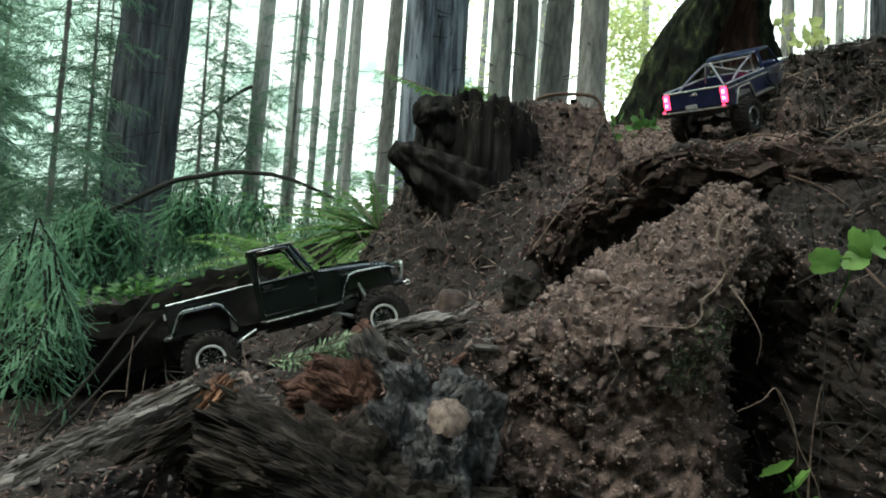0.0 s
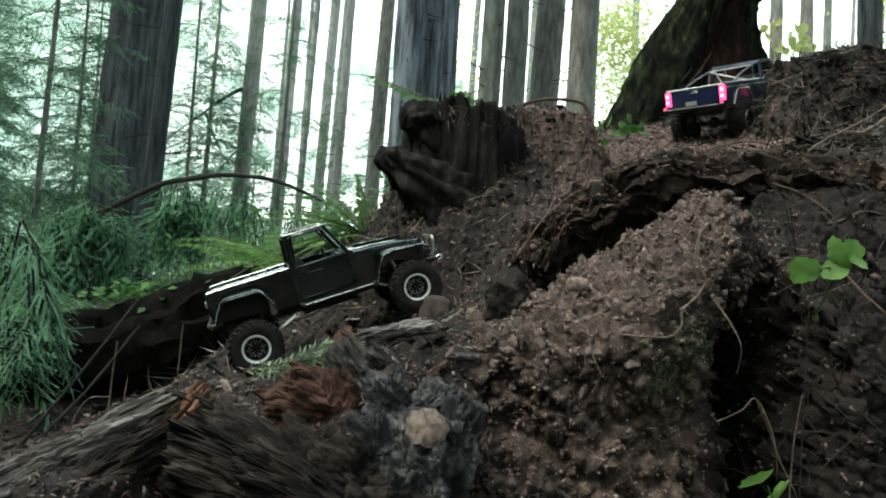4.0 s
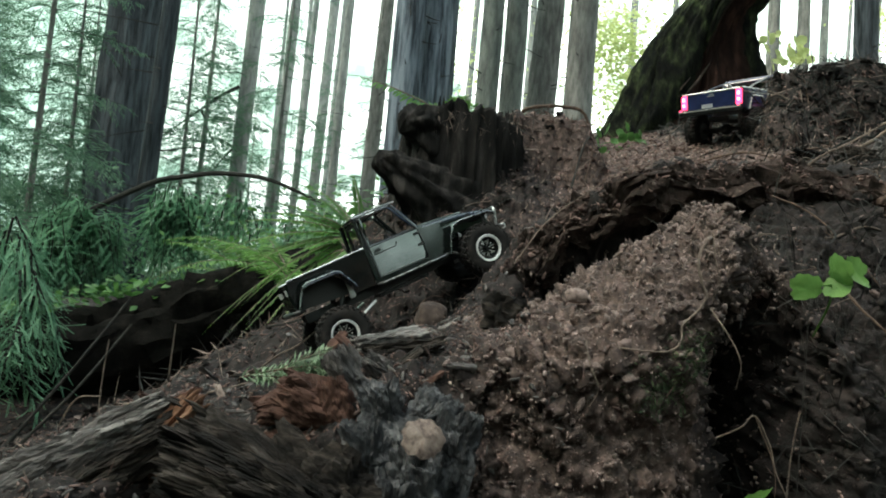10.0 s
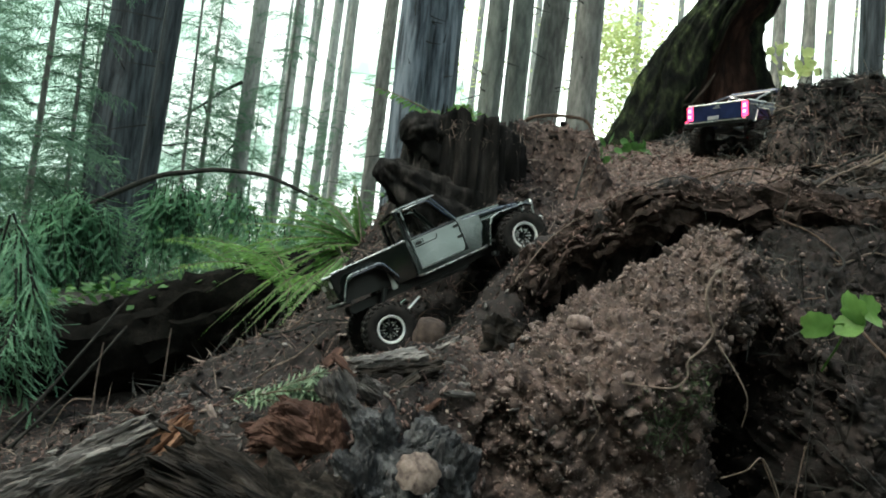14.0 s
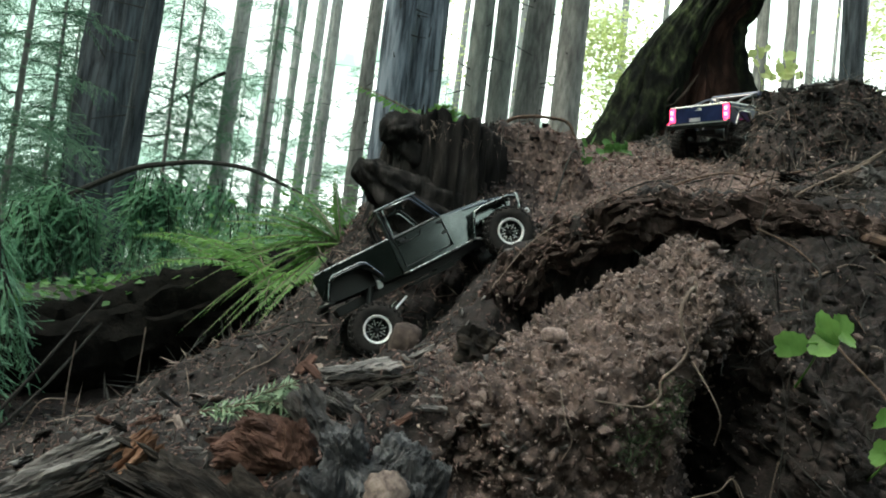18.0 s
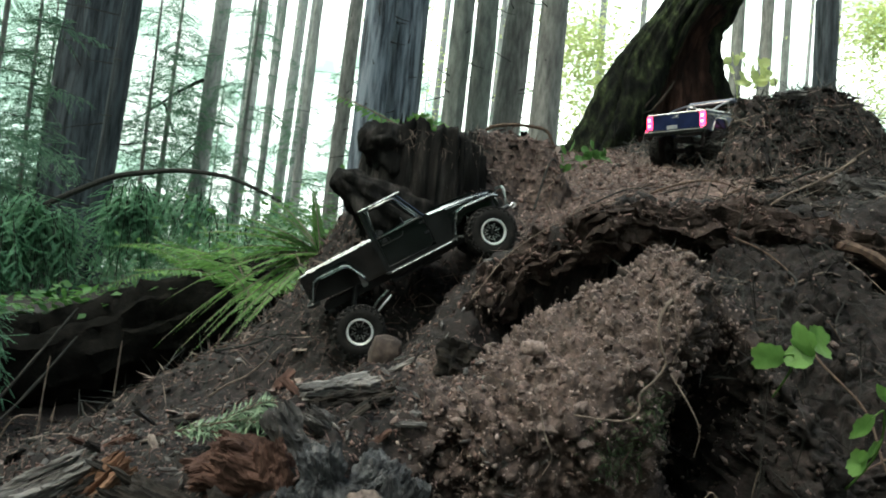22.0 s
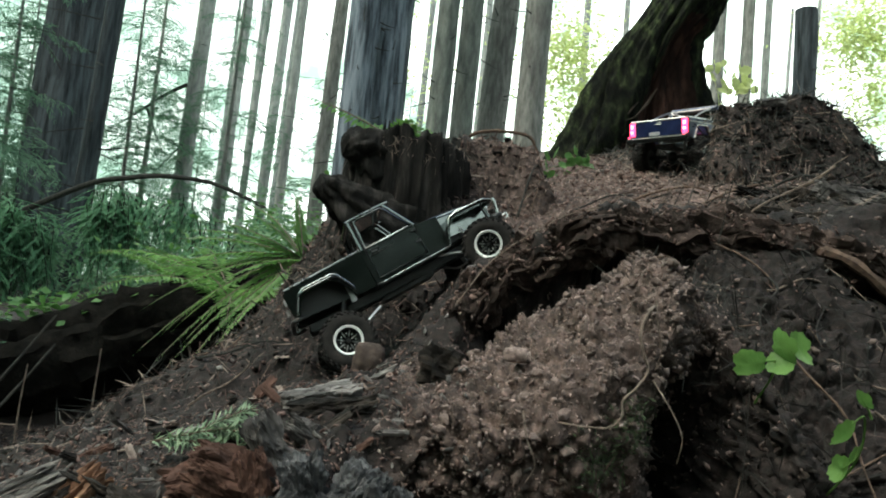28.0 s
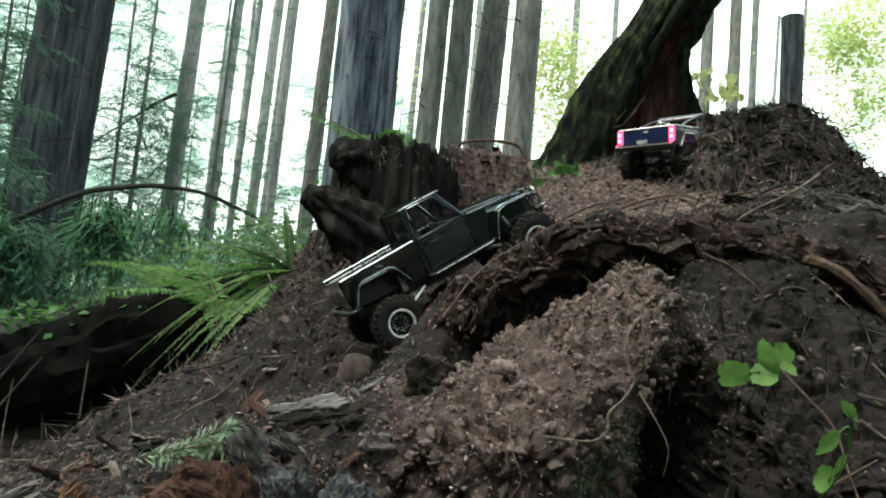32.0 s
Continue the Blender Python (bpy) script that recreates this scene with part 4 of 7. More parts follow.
    for sgn in (-1, 1):
        tl = P("tail_lamp", box((0.007, 0.0165, 0.040), (-0.239, sgn * 0.0845, 0.137), 0.0015), TAIL, "glowing red tail lamp")
        part("lamp_core", box((0.002, 0.008, 0.010), (-0.2432, sgn * 0.0845, 0.146), 0.0006, 1), TAILCORE, tl, "bright lamp core")
        part("lamp_core", box((0.002, 0.008, 0.008), (-0.2432, sgn * 0.0845, 0.129), 0.0006, 1), TAILCORE, tl)
    b = P("rear_bumper", box((0.014, 0.196, 0.014), (-0.245, 0, 0.103), 0.003), TRIM)
    part("bumper_step", box((0.003, 0.19, 0.004), (-0.2535, 0, 0.108), 0.0008), SILVER, b, "bright bumper edge")
    pl = part("number_plate", box((0.002, 0.034, 0.011), (-0.2535, 0.004, 0.1185), 0.0006, 1), PLATEM, b)
    part("marker_lamp", box((0.003, 0.007, 0.005), (-0.2535, -0.088, 0.113), 0.0008, 1), TAIL, b, "small red marker lamp")
    part("marker_lamp", box((0.003, 0.007, 0.005), (-0.2535, 0.088, 0.113), 0.0008, 1), TAIL, b, "small red marker lamp")
    for sgn in (-1, 1):
        P("roll_cage_bar", tube(curve_points([(-0.190, sgn * 0.078, 0.150), (-0.130, sgn * 0.072, 0.178), (-0.050, sgn * 0.068, 0.2015), (-0.035, sgn * 0.066, 0.204)], 5), 0.0028, 8), CAGE, "chrome roll cage bar")
        P("roll_cage_post", tube([(-0.042, sgn * 0.074, 0.150), (-0.040, sgn * 0.067, 0.203)], 0.0024, 8), CAGE)
    P("roll_cage_hoop", tube([(-0.040, -0.067, 0.203), (-0.040, 0.067, 0.203)], 0.0028, 8), CAGE, "chrome roll cage hoop")
    P("cage_brace", tube([(-0.17, -0.05, 0.155), (-0.042, 0.05, 0.205)], 0.0024, 8), CAGE)
    P("cage_brace", tube([(-0.042, -0.06, 0.16), (-0.041, 0.06, 0.2)], 0.0024, 8), CAGE)
    for x in (-0.150, 0.150):
        ax = tube([(x, -0.075, 0.055), (x, 0.075, 0.055)], 0.007, 10)
        bmesh.ops.create_uvsphere(ax, u_segments=14, v_segments=8, radius=0.017, matrix=Matrix.Translation((x, 0.0, 0.055)))
        P("axle", ax, TRIM)
        for sgn in (-1, 1):
            P("shock_absorber", tube([(x - 0.012, sgn * 0.045, 0.062), (x + 0.012, sgn * 0.038, 0.125)], 0.005, 8), SILVER, "silver shock absorber")
    ms = mesh_set(EDGE)
    wheels = [add_wheel(t, ms, pose(x, sgn * 0.090, 0.055), sgn > 0) for x in (-0.150, 0.150) for sgn in (-1, 1)]
    return t, wheels


truck, truck_axles, truck_wheels = crawler(pose(0, 1.4, 0.5))
pickup, pickup_wheels = hauler(pose(0.85, 2.2, 1.05))

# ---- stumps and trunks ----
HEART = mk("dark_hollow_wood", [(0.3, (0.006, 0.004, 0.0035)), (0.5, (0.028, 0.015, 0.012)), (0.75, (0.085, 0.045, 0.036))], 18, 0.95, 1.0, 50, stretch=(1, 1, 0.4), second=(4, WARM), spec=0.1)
def trunk_mesh(bm, base, top, r0, r1, seg=20, rings=26, rough=0.05, seed=0, flare=0.35, freq=5.0):
    """A tapered, slightly fluted trunk from base to top."""
    b, t = Vector(base), Vector(top)
    ax = t - b
    h = ax.length
    s = ax.orthogonal().normalized()
    u = ax.normalized().cross(s)
    rows = []
    for i in range(rings + 1):
        f = i / rings
        rad = r0 + (r1 - r0) * f + r0 * flare * math.exp(-f * h / 0.5)
        row = []
        for k in range(seg):
            a = 2 * math.pi * k / seg
            p = b + ax * f
            d = s * math.cos(a) + u * math.sin(a)
            w = noise.fractal(Vector((math.cos(a) * 1.3, math.sin(a) * 1.3, f * h * 0.35)) * freq * 0.4 + Vector((seed * 7.1, 0, 0)), 1.0, 2.0, 3)
            row.append(bm.verts.new(p + d * rad * (1 + rough * w)))
        rows.append(row)
    for a, c in zip(rows, rows[1:]):
        for k in range(seg):
            bm.faces.new((a[k], a[(k + 1) % seg], c[(k + 1) % seg], c[k]))
    bm.faces.new(rows[-1])
    return bm


def displaced_rows(fun, nu, nv, closed=True):
    """Vertices and faces of a sheet; fun(u, v) gives a point for u, v in 0..1."""
    vs, fs = [], []
    for j in range(nv + 1):
        for i in range(nu if closed else nu + 1):
            vs.append(fun(i / nu, j / nv))
    w = nu if closed else nu + 1
    for j in range(nv):
        for i in range(nu):
            a, b = j * w + i, j * w + (i + 1) % w
            fs.append((a, b, b + w, a + w))
    return vs, fs


def near_stump():
    """Broken, hollow, dark stump above the rut."""
    t = thing("tree_stump", Matrix.Translation((0.065, 1.80, 0.55)), "dark rotten broken tree stump standing in red soil", "stump")

    def shell(u, v, inner):
        a = 2 * math.pi * u
        ca, sa = math.cos(a), math.sin(a)
        rad = 0.150 + 0.10 * (1 - v) ** 2.2
        flute = min(abs(noise.noise(Vector((ca * 4.3, sa * 4.3, v * 0.9 + 5)))) * 2.6, 1.0)
        rad *= 1 + 0.10 * noise.fractal(Vector((ca * 3.2, sa * 3.2, v * 0.5)), 0.9, 2.1, 4) - 0.13 * (1 - flute) ** 2
        rad += 0.011 * noise.noise(Vector((ca * 16, sa * 16, v * 1.6))) + 0.008 * noise.fractal(Vector((ca * 6, sa * 6, v * 7)), 0.9, 2.1, 4)
        rim = 0.405 + 0.03 * noise.noise(Vector((ca * 4, sa * 4, 3.3))) + 0.035 * abs(noise.noise(Vector((ca * 17, sa * 17, 7.3))))
        rim += 0.02 * math.exp(-((a - 4.6) / 0.7) ** 2) - 0.045 * math.exp(-((a - 3.3) / 0.6) ** 2) - 0.05 * math.exp(-((a - 6.0) / 0.35) ** 2)
        z = -0.14 + (rim + 0.14) * v
        if inner:
            rad *= 0.66
        return Vector((rad * ca * 1.04, rad * sa * 0.85, z))

    vs, fs = displaced_rows(lambda u, v: shell(u, v, False), 160, 60)
    n = len(vs)
    vi, fi = displaced_rows(lambda u, v: shell(u, 1 - v * 0.45, True), 160, 8)
    vs += vi
    fs += [tuple(n + k for k in q) for q in fi]
    top, start = 60 * 160, n
    fs += [(top + i, top + (i + 1) % 160, start + (i + 1) % 160, start + i) for i in range(160)]
    obj("stump_wood", vs, fs, STUMPWOOD, t, smooth=True)

    def burl(path, radii, seed, name, material=STUMPWOOD, label=""):
        line = curve_points(path, 7)
        n = len(line) - 1

        def at_uv(u, v):
            i = min(int(v * n), n - 1)
            c = line[i].lerp(line[i + 1], v * n - i)
            d = (line[i + 1] - line[i]).normalized()
            s = d.cross(Vector((0, 0, 1))).normalized()
            w = s.cross(d)
            a = 2 * math.pi * u
            rad = float(np.interp(v, np.linspace(0, 1, len(radii)), radii))
            rad *= 1 + 0.42 * noise.fractal(Vector((math.cos(a) * 2.2, math.sin(a) * 2.2, v * 2.8 + seed)), 0.8, 2.1, 5)
            return c + (s * math.cos(a) + w * math.sin(a)) * rad

        vs, fs = displaced_rows(at_uv, 44, 40)
        obj(name, vs, fs, material, t, label, True)

    burl([(0.0, -0.05, 0.14), (-0.07, -0.09, 0.20), (-0.135, -0.115, 0.245), (-0.178, -0.13, 0.272), (-0.196, -0.136, 0.296)], [0.10, 0.085, 0.060, 0.042, 0.030, 0.002], 4.0, "lower_burl")
    burl([(-0.02, -0.03, 0.34), (-0.09, -0.07, 0.365), (-0.13, -0.09, 0.368), (-0.155, -0.10, 0.350)], [0.075, 0.066, 0.055, 0.040, 0.002], 8.0, "upper_burl")
    rr = random.Random(4)
    for k in range(30):
        a = rr.uniform(4.0, 6.6)
        r0, h = rr.uniform(0.095, 0.14), rr.uniform(0.12, 0.21)
        p = Vector((r0 * math.cos(a) * 1.04, r0 * math.sin(a) * 0.85, 0.25))
        q = p + Vector((rr.uniform(-0.016, 0.016), rr.uniform(-0.008, 0.008), h))
        bm = tube([p, p.lerp(q, 0.5) + Vector((rr.uniform(-0.004, 0.004), 0, 0)), p.lerp(q, 0.8), q], [rr.uniform(0.008, 0.014), rr.uniform(0.007, 0.012), 0.006, 0.001], 5)
        part("splinter", bm, STUMPWOOD, t)
    for k in range(9):
        a = radians(170 + 16 * k)
        pts = [(0.17 * math.cos(a), 0.15 * math.sin(a), 0.08), (0.22 * math.cos(a), 0.2 * math.sin(a), -0.02), (0.30 * math.cos(a) + rr.uniform(-0.02, 0.02), 0.25 * math.sin(a), -0.12)]
        part("root_flare", tube(curve_points(pts, 5), [0.035 - 0.0022 * i for i in range(11)], 9), STUMPWOOD, t)
    return t


def big_stump():
    """Leaning, buttressed old stump behind the upper truck, rotted hollow towards the camera."""
    t = thing("mossy_stump", Matrix.Translation((0.95, 2.98, 0.75)), "huge leaning old stump with mossy flank and dark hollow heart", "stump")
    up = [-0.1, 0.22, 0.36, 0.47, 0.63, 0.78, 0.92, 1.05, 1.12, 1.22, 1.75]
    left = [-0.66, -0.55, -0.41, -0.29, -0.195, -0.135, -0.065, 0.03, 0.085, 0.145, 0.40]
    right = [0.66, 0.60, 0.56, 0.53, 0.51, 0.47, 0.42, 0.40, 0.42, 0.47, 0.72]
    n_a, n_v = 220, 110
    pts, inside = [], []
    for j in range(n_v + 1):
        v = j / n_v
        z = -0.1 + 1.85 * v
        xl, xr = float(np.interp(z, up, left)), float(np.interp(z, up, right))
        cx, rx = (xl + xr) / 2, (xr - xl) / 2
        for i in range(n_a):
            a = 2 * math.pi * i / n_a
            ca, sa = math.cos(a), math.sin(a)
            twist = a + 0.9 * v
            ridge = noise.fractal(Vector((math.cos(twist) * 2.3, math.sin(twist) * 2.3, v * 0.8)), 0.9, 2.1, 5)
            rad = 1 + 0.16 * ridge - 0.24 * (1 - abs(math.sin(twist * 5 + 1.8 * ridge))) ** 3
            rad += 0.05 * noise.noise(Vector((math.cos(twist) * 11, math.sin(twist) * 11, v * 3))) + 0.03 * noise.fractal(Vector((ca * 12, sa * 12, z * 14)), 0.8, 2.1, 4)
            # the hollow opens between the mossy flank and the ragged far edge
            ang = math.degrees(a) % 360
            low = 214 + 75 * v + 14 * noise.noise(Vector((v * 7, 1.5, 0)))
            open_w = min(max((ang - low) / 16, 0), 1) * min(max((352 - ang) / 14, 0), 1) * min(max((1.30 - z) / 0.25, 0), 1)
            inside.append(open_w > 0.55)
            rad *= 1 - open_w * (0.50 + 0.16 * noise.fractal(Vector((ca * 5, sa * 5, z * 5)), 0.9, 2.1, 4))
            # ragged edge against the light
            if ang > 330 or ang < 30:
                rad *= 1 + 0.12 * noise.fractal(Vector((z * 9, 3.3, 0.7)), 0.8, 2.1, 4)
            pts.append((cx + rx * rad * ca, 0.62 * max(rx, 0.26) * rad * sa, z))
    bark, heart = [], []
    for j in range(n_v):
        for i in range(n_a):
            q = (j * n_a + i, j * n_a + (i + 1) % n_a, (j + 1) * n_a + (i + 1) % n_a, (j + 1) * n_a + i)
            (heart if sum(inside[k] for k in q) >= 2 else bark).append(q)
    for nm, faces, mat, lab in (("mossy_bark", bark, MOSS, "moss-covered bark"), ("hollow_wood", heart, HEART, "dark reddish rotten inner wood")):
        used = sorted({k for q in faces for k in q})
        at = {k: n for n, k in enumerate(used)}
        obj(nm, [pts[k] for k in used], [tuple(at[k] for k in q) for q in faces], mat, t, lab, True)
    rr = random.Random(14)
    for k in range(12):
        x, z = rr.uniform(-0.12, 0.30), rr.uniform(0.32, 0.75)
        p = Vector((x, -0.24 + 0.12 * rr.random(), z))
        q = p + Vector((rr.uniform(0.05, 0.16), -0.02, rr.uniform(0.02, 0.13)))
        part("bark_strip", tube([p, p.lerp(q, 0.5) + Vector((0, 0, -0.01)), q], [0.004, 0.006, 0.002], 5), ROTWOOD, t)
    return t


near_stump()
big_stump()

# trunks: x, y at z of about 3 m, radius, lean in x per metre, bark, label
TRUNKS = [
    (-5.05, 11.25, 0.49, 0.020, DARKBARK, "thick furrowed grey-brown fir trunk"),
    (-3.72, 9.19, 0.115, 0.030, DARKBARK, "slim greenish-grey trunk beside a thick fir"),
    (-4.57, 16.2, 0.19, 0.020, BARK2, "slim dark trunk with bare low twigs"),
    (-5.96, 26.1, 0.22, 0.02, BARK2, "pale distant trunk in bright haze"),
    (-4.15, 24.0, 0.17, 0.02, BARK2, "thin distant trunk in bright haze"),
    (-2.64, 18.0, 0.125, 0.012, BARK2, "slim straight grey trunk"),
    (-1.22, 13.0, 0.14, 0.02, BARK2, "slim straight dark trunk"),
    (-0.47, 8.95, 0.205, 0.004, BARK, "bluish-grey fir trunk, close beside another"),
    (-0.09, 9.35, 0.245, 0.004, BARK, "stout brown-grey fir trunk"),
    (0.58, 8.85, 0.142, 0.012, BARKG, "mossy grey trunk in a close row"),
    (0.95, 9.32, 0.152, 0.006, BARKG, "mossy grey trunk in a close row"),
    (1.41, 9.79, 0.205, 0.03, BARK2, "leaning brown-grey trunk in a close row"),
    (1.75, 8.78, 0.18, 0.012, BARK2, "brown-grey trunk at the end of a close row"),
    (6.92, 14.3, 0.135, 0.0, BARK2, "thin pale trunk behind the mossy stump"),
    (7.56, 14.3, 0.14, 0.0, BARK2, "thin pale trunk behind the mossy stump"),
    (8.52, 15.2, 0.09, 0.0, BARK2, "very thin trunk behind the mossy stump"),
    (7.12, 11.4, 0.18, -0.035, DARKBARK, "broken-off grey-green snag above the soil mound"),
]
rng = random.Random(5)
for k, (x, y, r, lean, bark, lab) in enumerate(TRUNKS):
    t = thing("tree", Matrix.Translation((x, y, 0.2)), lab, "tree", "trees of the stand")
    base, top = (-lean * 3, 0, -0.6), (lean * 12, 0, 14)
    if "snag" in lab:
        base, top = (0.12, 0, -0.6), (-0.04, 0, 6.13)
    bm = trunk_mesh(bmesh.new(), base, top, r * 1.04, r * (1.04 if "snag" in lab else 0.8), 28 if r > 0.19 else 18, 60, 0.10, k, 0.3, 6)
    # trunks beyond 15 m take the bark with haze in its colour
    part("trunk", bm, bark if y < 15 else HAZEBARK, t)

# ---- foliage helpers ----
class Sheets:
    """Collects leaf blades, four corners each."""

    def __init__(self):
        self.v = []

    def blades(self, p, d, side, length, width, sag=0.0):
        """Pointed blades from p along d, as wide as width across side; all rows of arrays."""
        n = len(p)
        length = np.broadcast_to(np.asarray(length, float), (n,))[:, None]
        width = np.broadcast_to(np.asarray(width, float), (n,))[:, None]
        mid = p + d * length * 0.5
        tip = p + d * length - np.array([0, 0, 1.0]) * sag * length
        self.v.append(np.stack([p, mid - side * width, tip, mid + side * width], 1))

    def mesh(self, name, material, parent=None, label="", m=None):
        v = np.concatenate(self.v).reshape(-1, 3)
        f = np.arange(len(v)).reshape(-1, 4)
        me = bpy.data.meshes.new(name)
        me.vertices.add(len(v))
        me.vertices.foreach_set("co", v.ravel())
        me.loops.add(f.size)
        me.loops.foreach_set("vertex_index", f.ravel())
        me.polygons.add(len(f))
        me.polygons.foreach_set("loop_start", np.arange(0, f.size, 4))
        me.update(calc_edges=True)
        me.materials.append(material)
        ob = new(name, me)
        if parent:
            ob.parent = parent
        if m is not None:
            ob.matrix_local = m
        if label:
            ob["label"] = label
        return ob


NR = np.random.RandomState(11)


def unit(a):
    return a / np.maximum(np.linalg.norm(a, axis=-1, keepdims=True), 1e-9)


def spine(start, direction, length, sag, n):
    """Points of a drooping stem."""
    t = np.linspace(0, 1, n)[:, None]
    d = unit(np.array(direction, float))
    return np.array(start) + d * length * t - np.array([0, 0, 1.0]) * sag * length * t ** 2


def feather(sheets, pts, blade, width, pairs, fore=0.5, droop=0.1, jitter=0.15, taper=1.0, roll=0.0):
    """Pairs of blades along a stem, longest near its foot."""
    t = (np.arange(pairs) + 0.5) / pairs
    k = t * (len(pts) - 1)
    i = np.minimum(k.astype(int), len(pts) - 2)
    p = pts[i] + (pts[i + 1] - pts[i]) * (k - i)[:, None]
    d = unit(pts[i + 1] - pts[i])
    s = unit(np.cross(d, np.array([0.03, 0.02, 1.0])))
    s = s * math.cos(roll) + np.cross(s, d) * math.sin(roll)
    size = blade * (np.clip(np.minimum(t * 6 + 0.35, (1 - t) ** 0.75 * 1.25 + 0.08), 0, 1) if taper else np.ones(pairs))
    for sg in (-1, 1):
        w = unit(sg * s + fore * d - droop * np.array([0, 0, 1.0]) + NR.normal(0, jitter, (pairs, 3)))
        sheets.blades(p, w, d, size * NR.uniform(0.85, 1.1, pairs), width * size / blade, 0.1)


def bough(sheets, start, direction, length, sag=0.35, twig=0.32, blade=0.05, bwidth=0.009, step=0.07, hang=(0.3, 0.7), loose=0.15):
    """A conifer bough: side twigs, each set with blades."""
    pts = spine(start, direction, length, sag, 10)
    n = max(int(length / step), 4)
    for j in range(n):
        t = (j + 0.7) / n
        k = t * 9
        i = min(int(k), 8)
        p = pts[i] + (pts[i + 1] - pts[i]) * (k - i)
        d = unit(pts[i + 1] - pts[i])
        s = unit(np.cross(d, [0.01, 0.02, 1.0])) * (1 if j % 2 else -1)
        ln = twig * length * (1.05 - t) * NR.uniform(0.7, 1.2) + 0.05
        w = spine(p, s + d * 0.7 + NR.normal(0, loose, 3), ln, NR.uniform(*hang), 5)
        feather(sheets, w, blade, bwidth, max(int(ln / (blade * 0.42)), 3), 1.1, 0.25, 0.14, 0)
    return pts


def conifer(name, m, h, reach, label, n=44, low=0.06, material=NEEDLE, blade=0.06, trunk_r=0.05, seed=1, bark=BARK2, limb_r=0.006):
    t = thing(name, m, label, "young tree", "understory conifers")
    part("trunk", trunk_mesh(bmesh.new(), (0, 0, -0.4), (0.06 * h * 0.2, 0, h), trunk_r, trunk_r * 0.25, 10, 14, 0.08, seed, 0.2), bark, t)
    sh = Sheets()
    rr = random.Random(seed)
    for k in range(n):
        f = low + (1 - low) * (k + rr.random()) / n
        a = rr.uniform(0, 2 * math.pi)
        ln = reach * (1.05 - f) ** 0.7 * rr.uniform(0.55, 1.1)
        d = (math.cos(a), math.sin(a), rr.uniform(-0.05, 0.25))
        pts = bough(sh, (0.012 * h * f, 0, h * f), d, ln, rr.uniform(0.25, 0.5), 0.46, blade * 1.1, blade * 0.16, 0.058, (0.1, 0.6), 0.3)
        part("limb", tube([tuple(p) for p in pts[::3]], [limb_r, limb_r * 0.8, limb_r * 0.6, limb_r * 0.3], 4), DARKTWIG, t)
    sh.mesh("crown", material, t)
    return t


# ---- understory conifers ----
YOUNG = [conifer("young_conifer", pose(-4.72, 8.25, 0.1), 7.5, 1.7, "thin-stemmed young conifer with sparse drooping green boughs", 60, 0.05, NEEDLE, 0.07, 0.045, 3),
         conifer("young_conifer", pose(-7.4, 10.5, 0.1), 9.0, 2.1, "dense young conifer with layered green boughs", 80, 0.03, NEEDLE, 0.08, 0.07, 5),
         conifer("young_conifer", pose(-3.1, 13.5, 0.1), 8.5, 1.9, "twiggy young conifer with thin green boughs", 60, 0.08, NEEDLE, 0.075, 0.05, 8)]
for src, spots in ((0, [(-7.2, 14.5, 0.1, 200), (-4.6, 12.8, 0.0, 130), (-8.2, 12.0, 0.1, 10), (-5.6, 6.9, 0.0, 300), (-5.9, 11.4, 0.0, 222), (-9.3, 11.6, 0.0, 111)]),
                   (1, [(-9.5, 14.0, 0.0, 140), (-6.4, 13.2, 0.0, 260), (-11.5, 17.5, 0.0, 30), (-8.6, 18.5, 0.1, 90), (-10.4, 15.2, 0.0, 190), (-5.2, 15.5, 0.0, 75)]),
                   (2, [(-5.3, 18.5, 0.0, 60), (-1.9, 20.5, 0.0, 160), (-3.4, 23.0, 0.0, 250), (-7.3, 21.5, 0.0, 20), (-6.9, 26.0, 0.0, 330), (0.6, 24.5, 0.0, 80), (3.4, 23.0, 0.0, 200)])):
    for x, y, z, a in spots:
        copy_thing(YOUNG[src], pose(x, y, z, 0, 0, a))


# ---- hanging cedar sapling bent into an arch ----
def bent_sapling():
    line = [(-4.9, 7.35, 0.15), (-4.33, 7.33, 0.55), (-3.76, 7.25, 0.89), (-3.46, 7.2, 1.09), (-2.86, 7.17, 1.42), (-2.5, 7.15, 1.51), (-2.22, 7.15, 1.563), (-1.92, 7.15, 1.568), (-1.67, 7.15, 1.54), (-1.38, 7.15, 1.445), (-1.14, 7.15, 1.34), (-1.02, 7.12, 1.22)]
    t = thing("bent_sapling", Matrix.Translation(line[0]), "thin sapling bent over into an arch with hanging cedar sprays", "tree")
    rel = [Vector(p) - Vector(line[0]) for p in line]
    pts = curve_points(rel, 6)
    n = len(pts)
    part("stem", tube(pts, [0.034 - 0.018 * i / n for i in range(n)], 8), DARKTWIG, t, "dark bare arched stem")
    return t


bent_sapling()


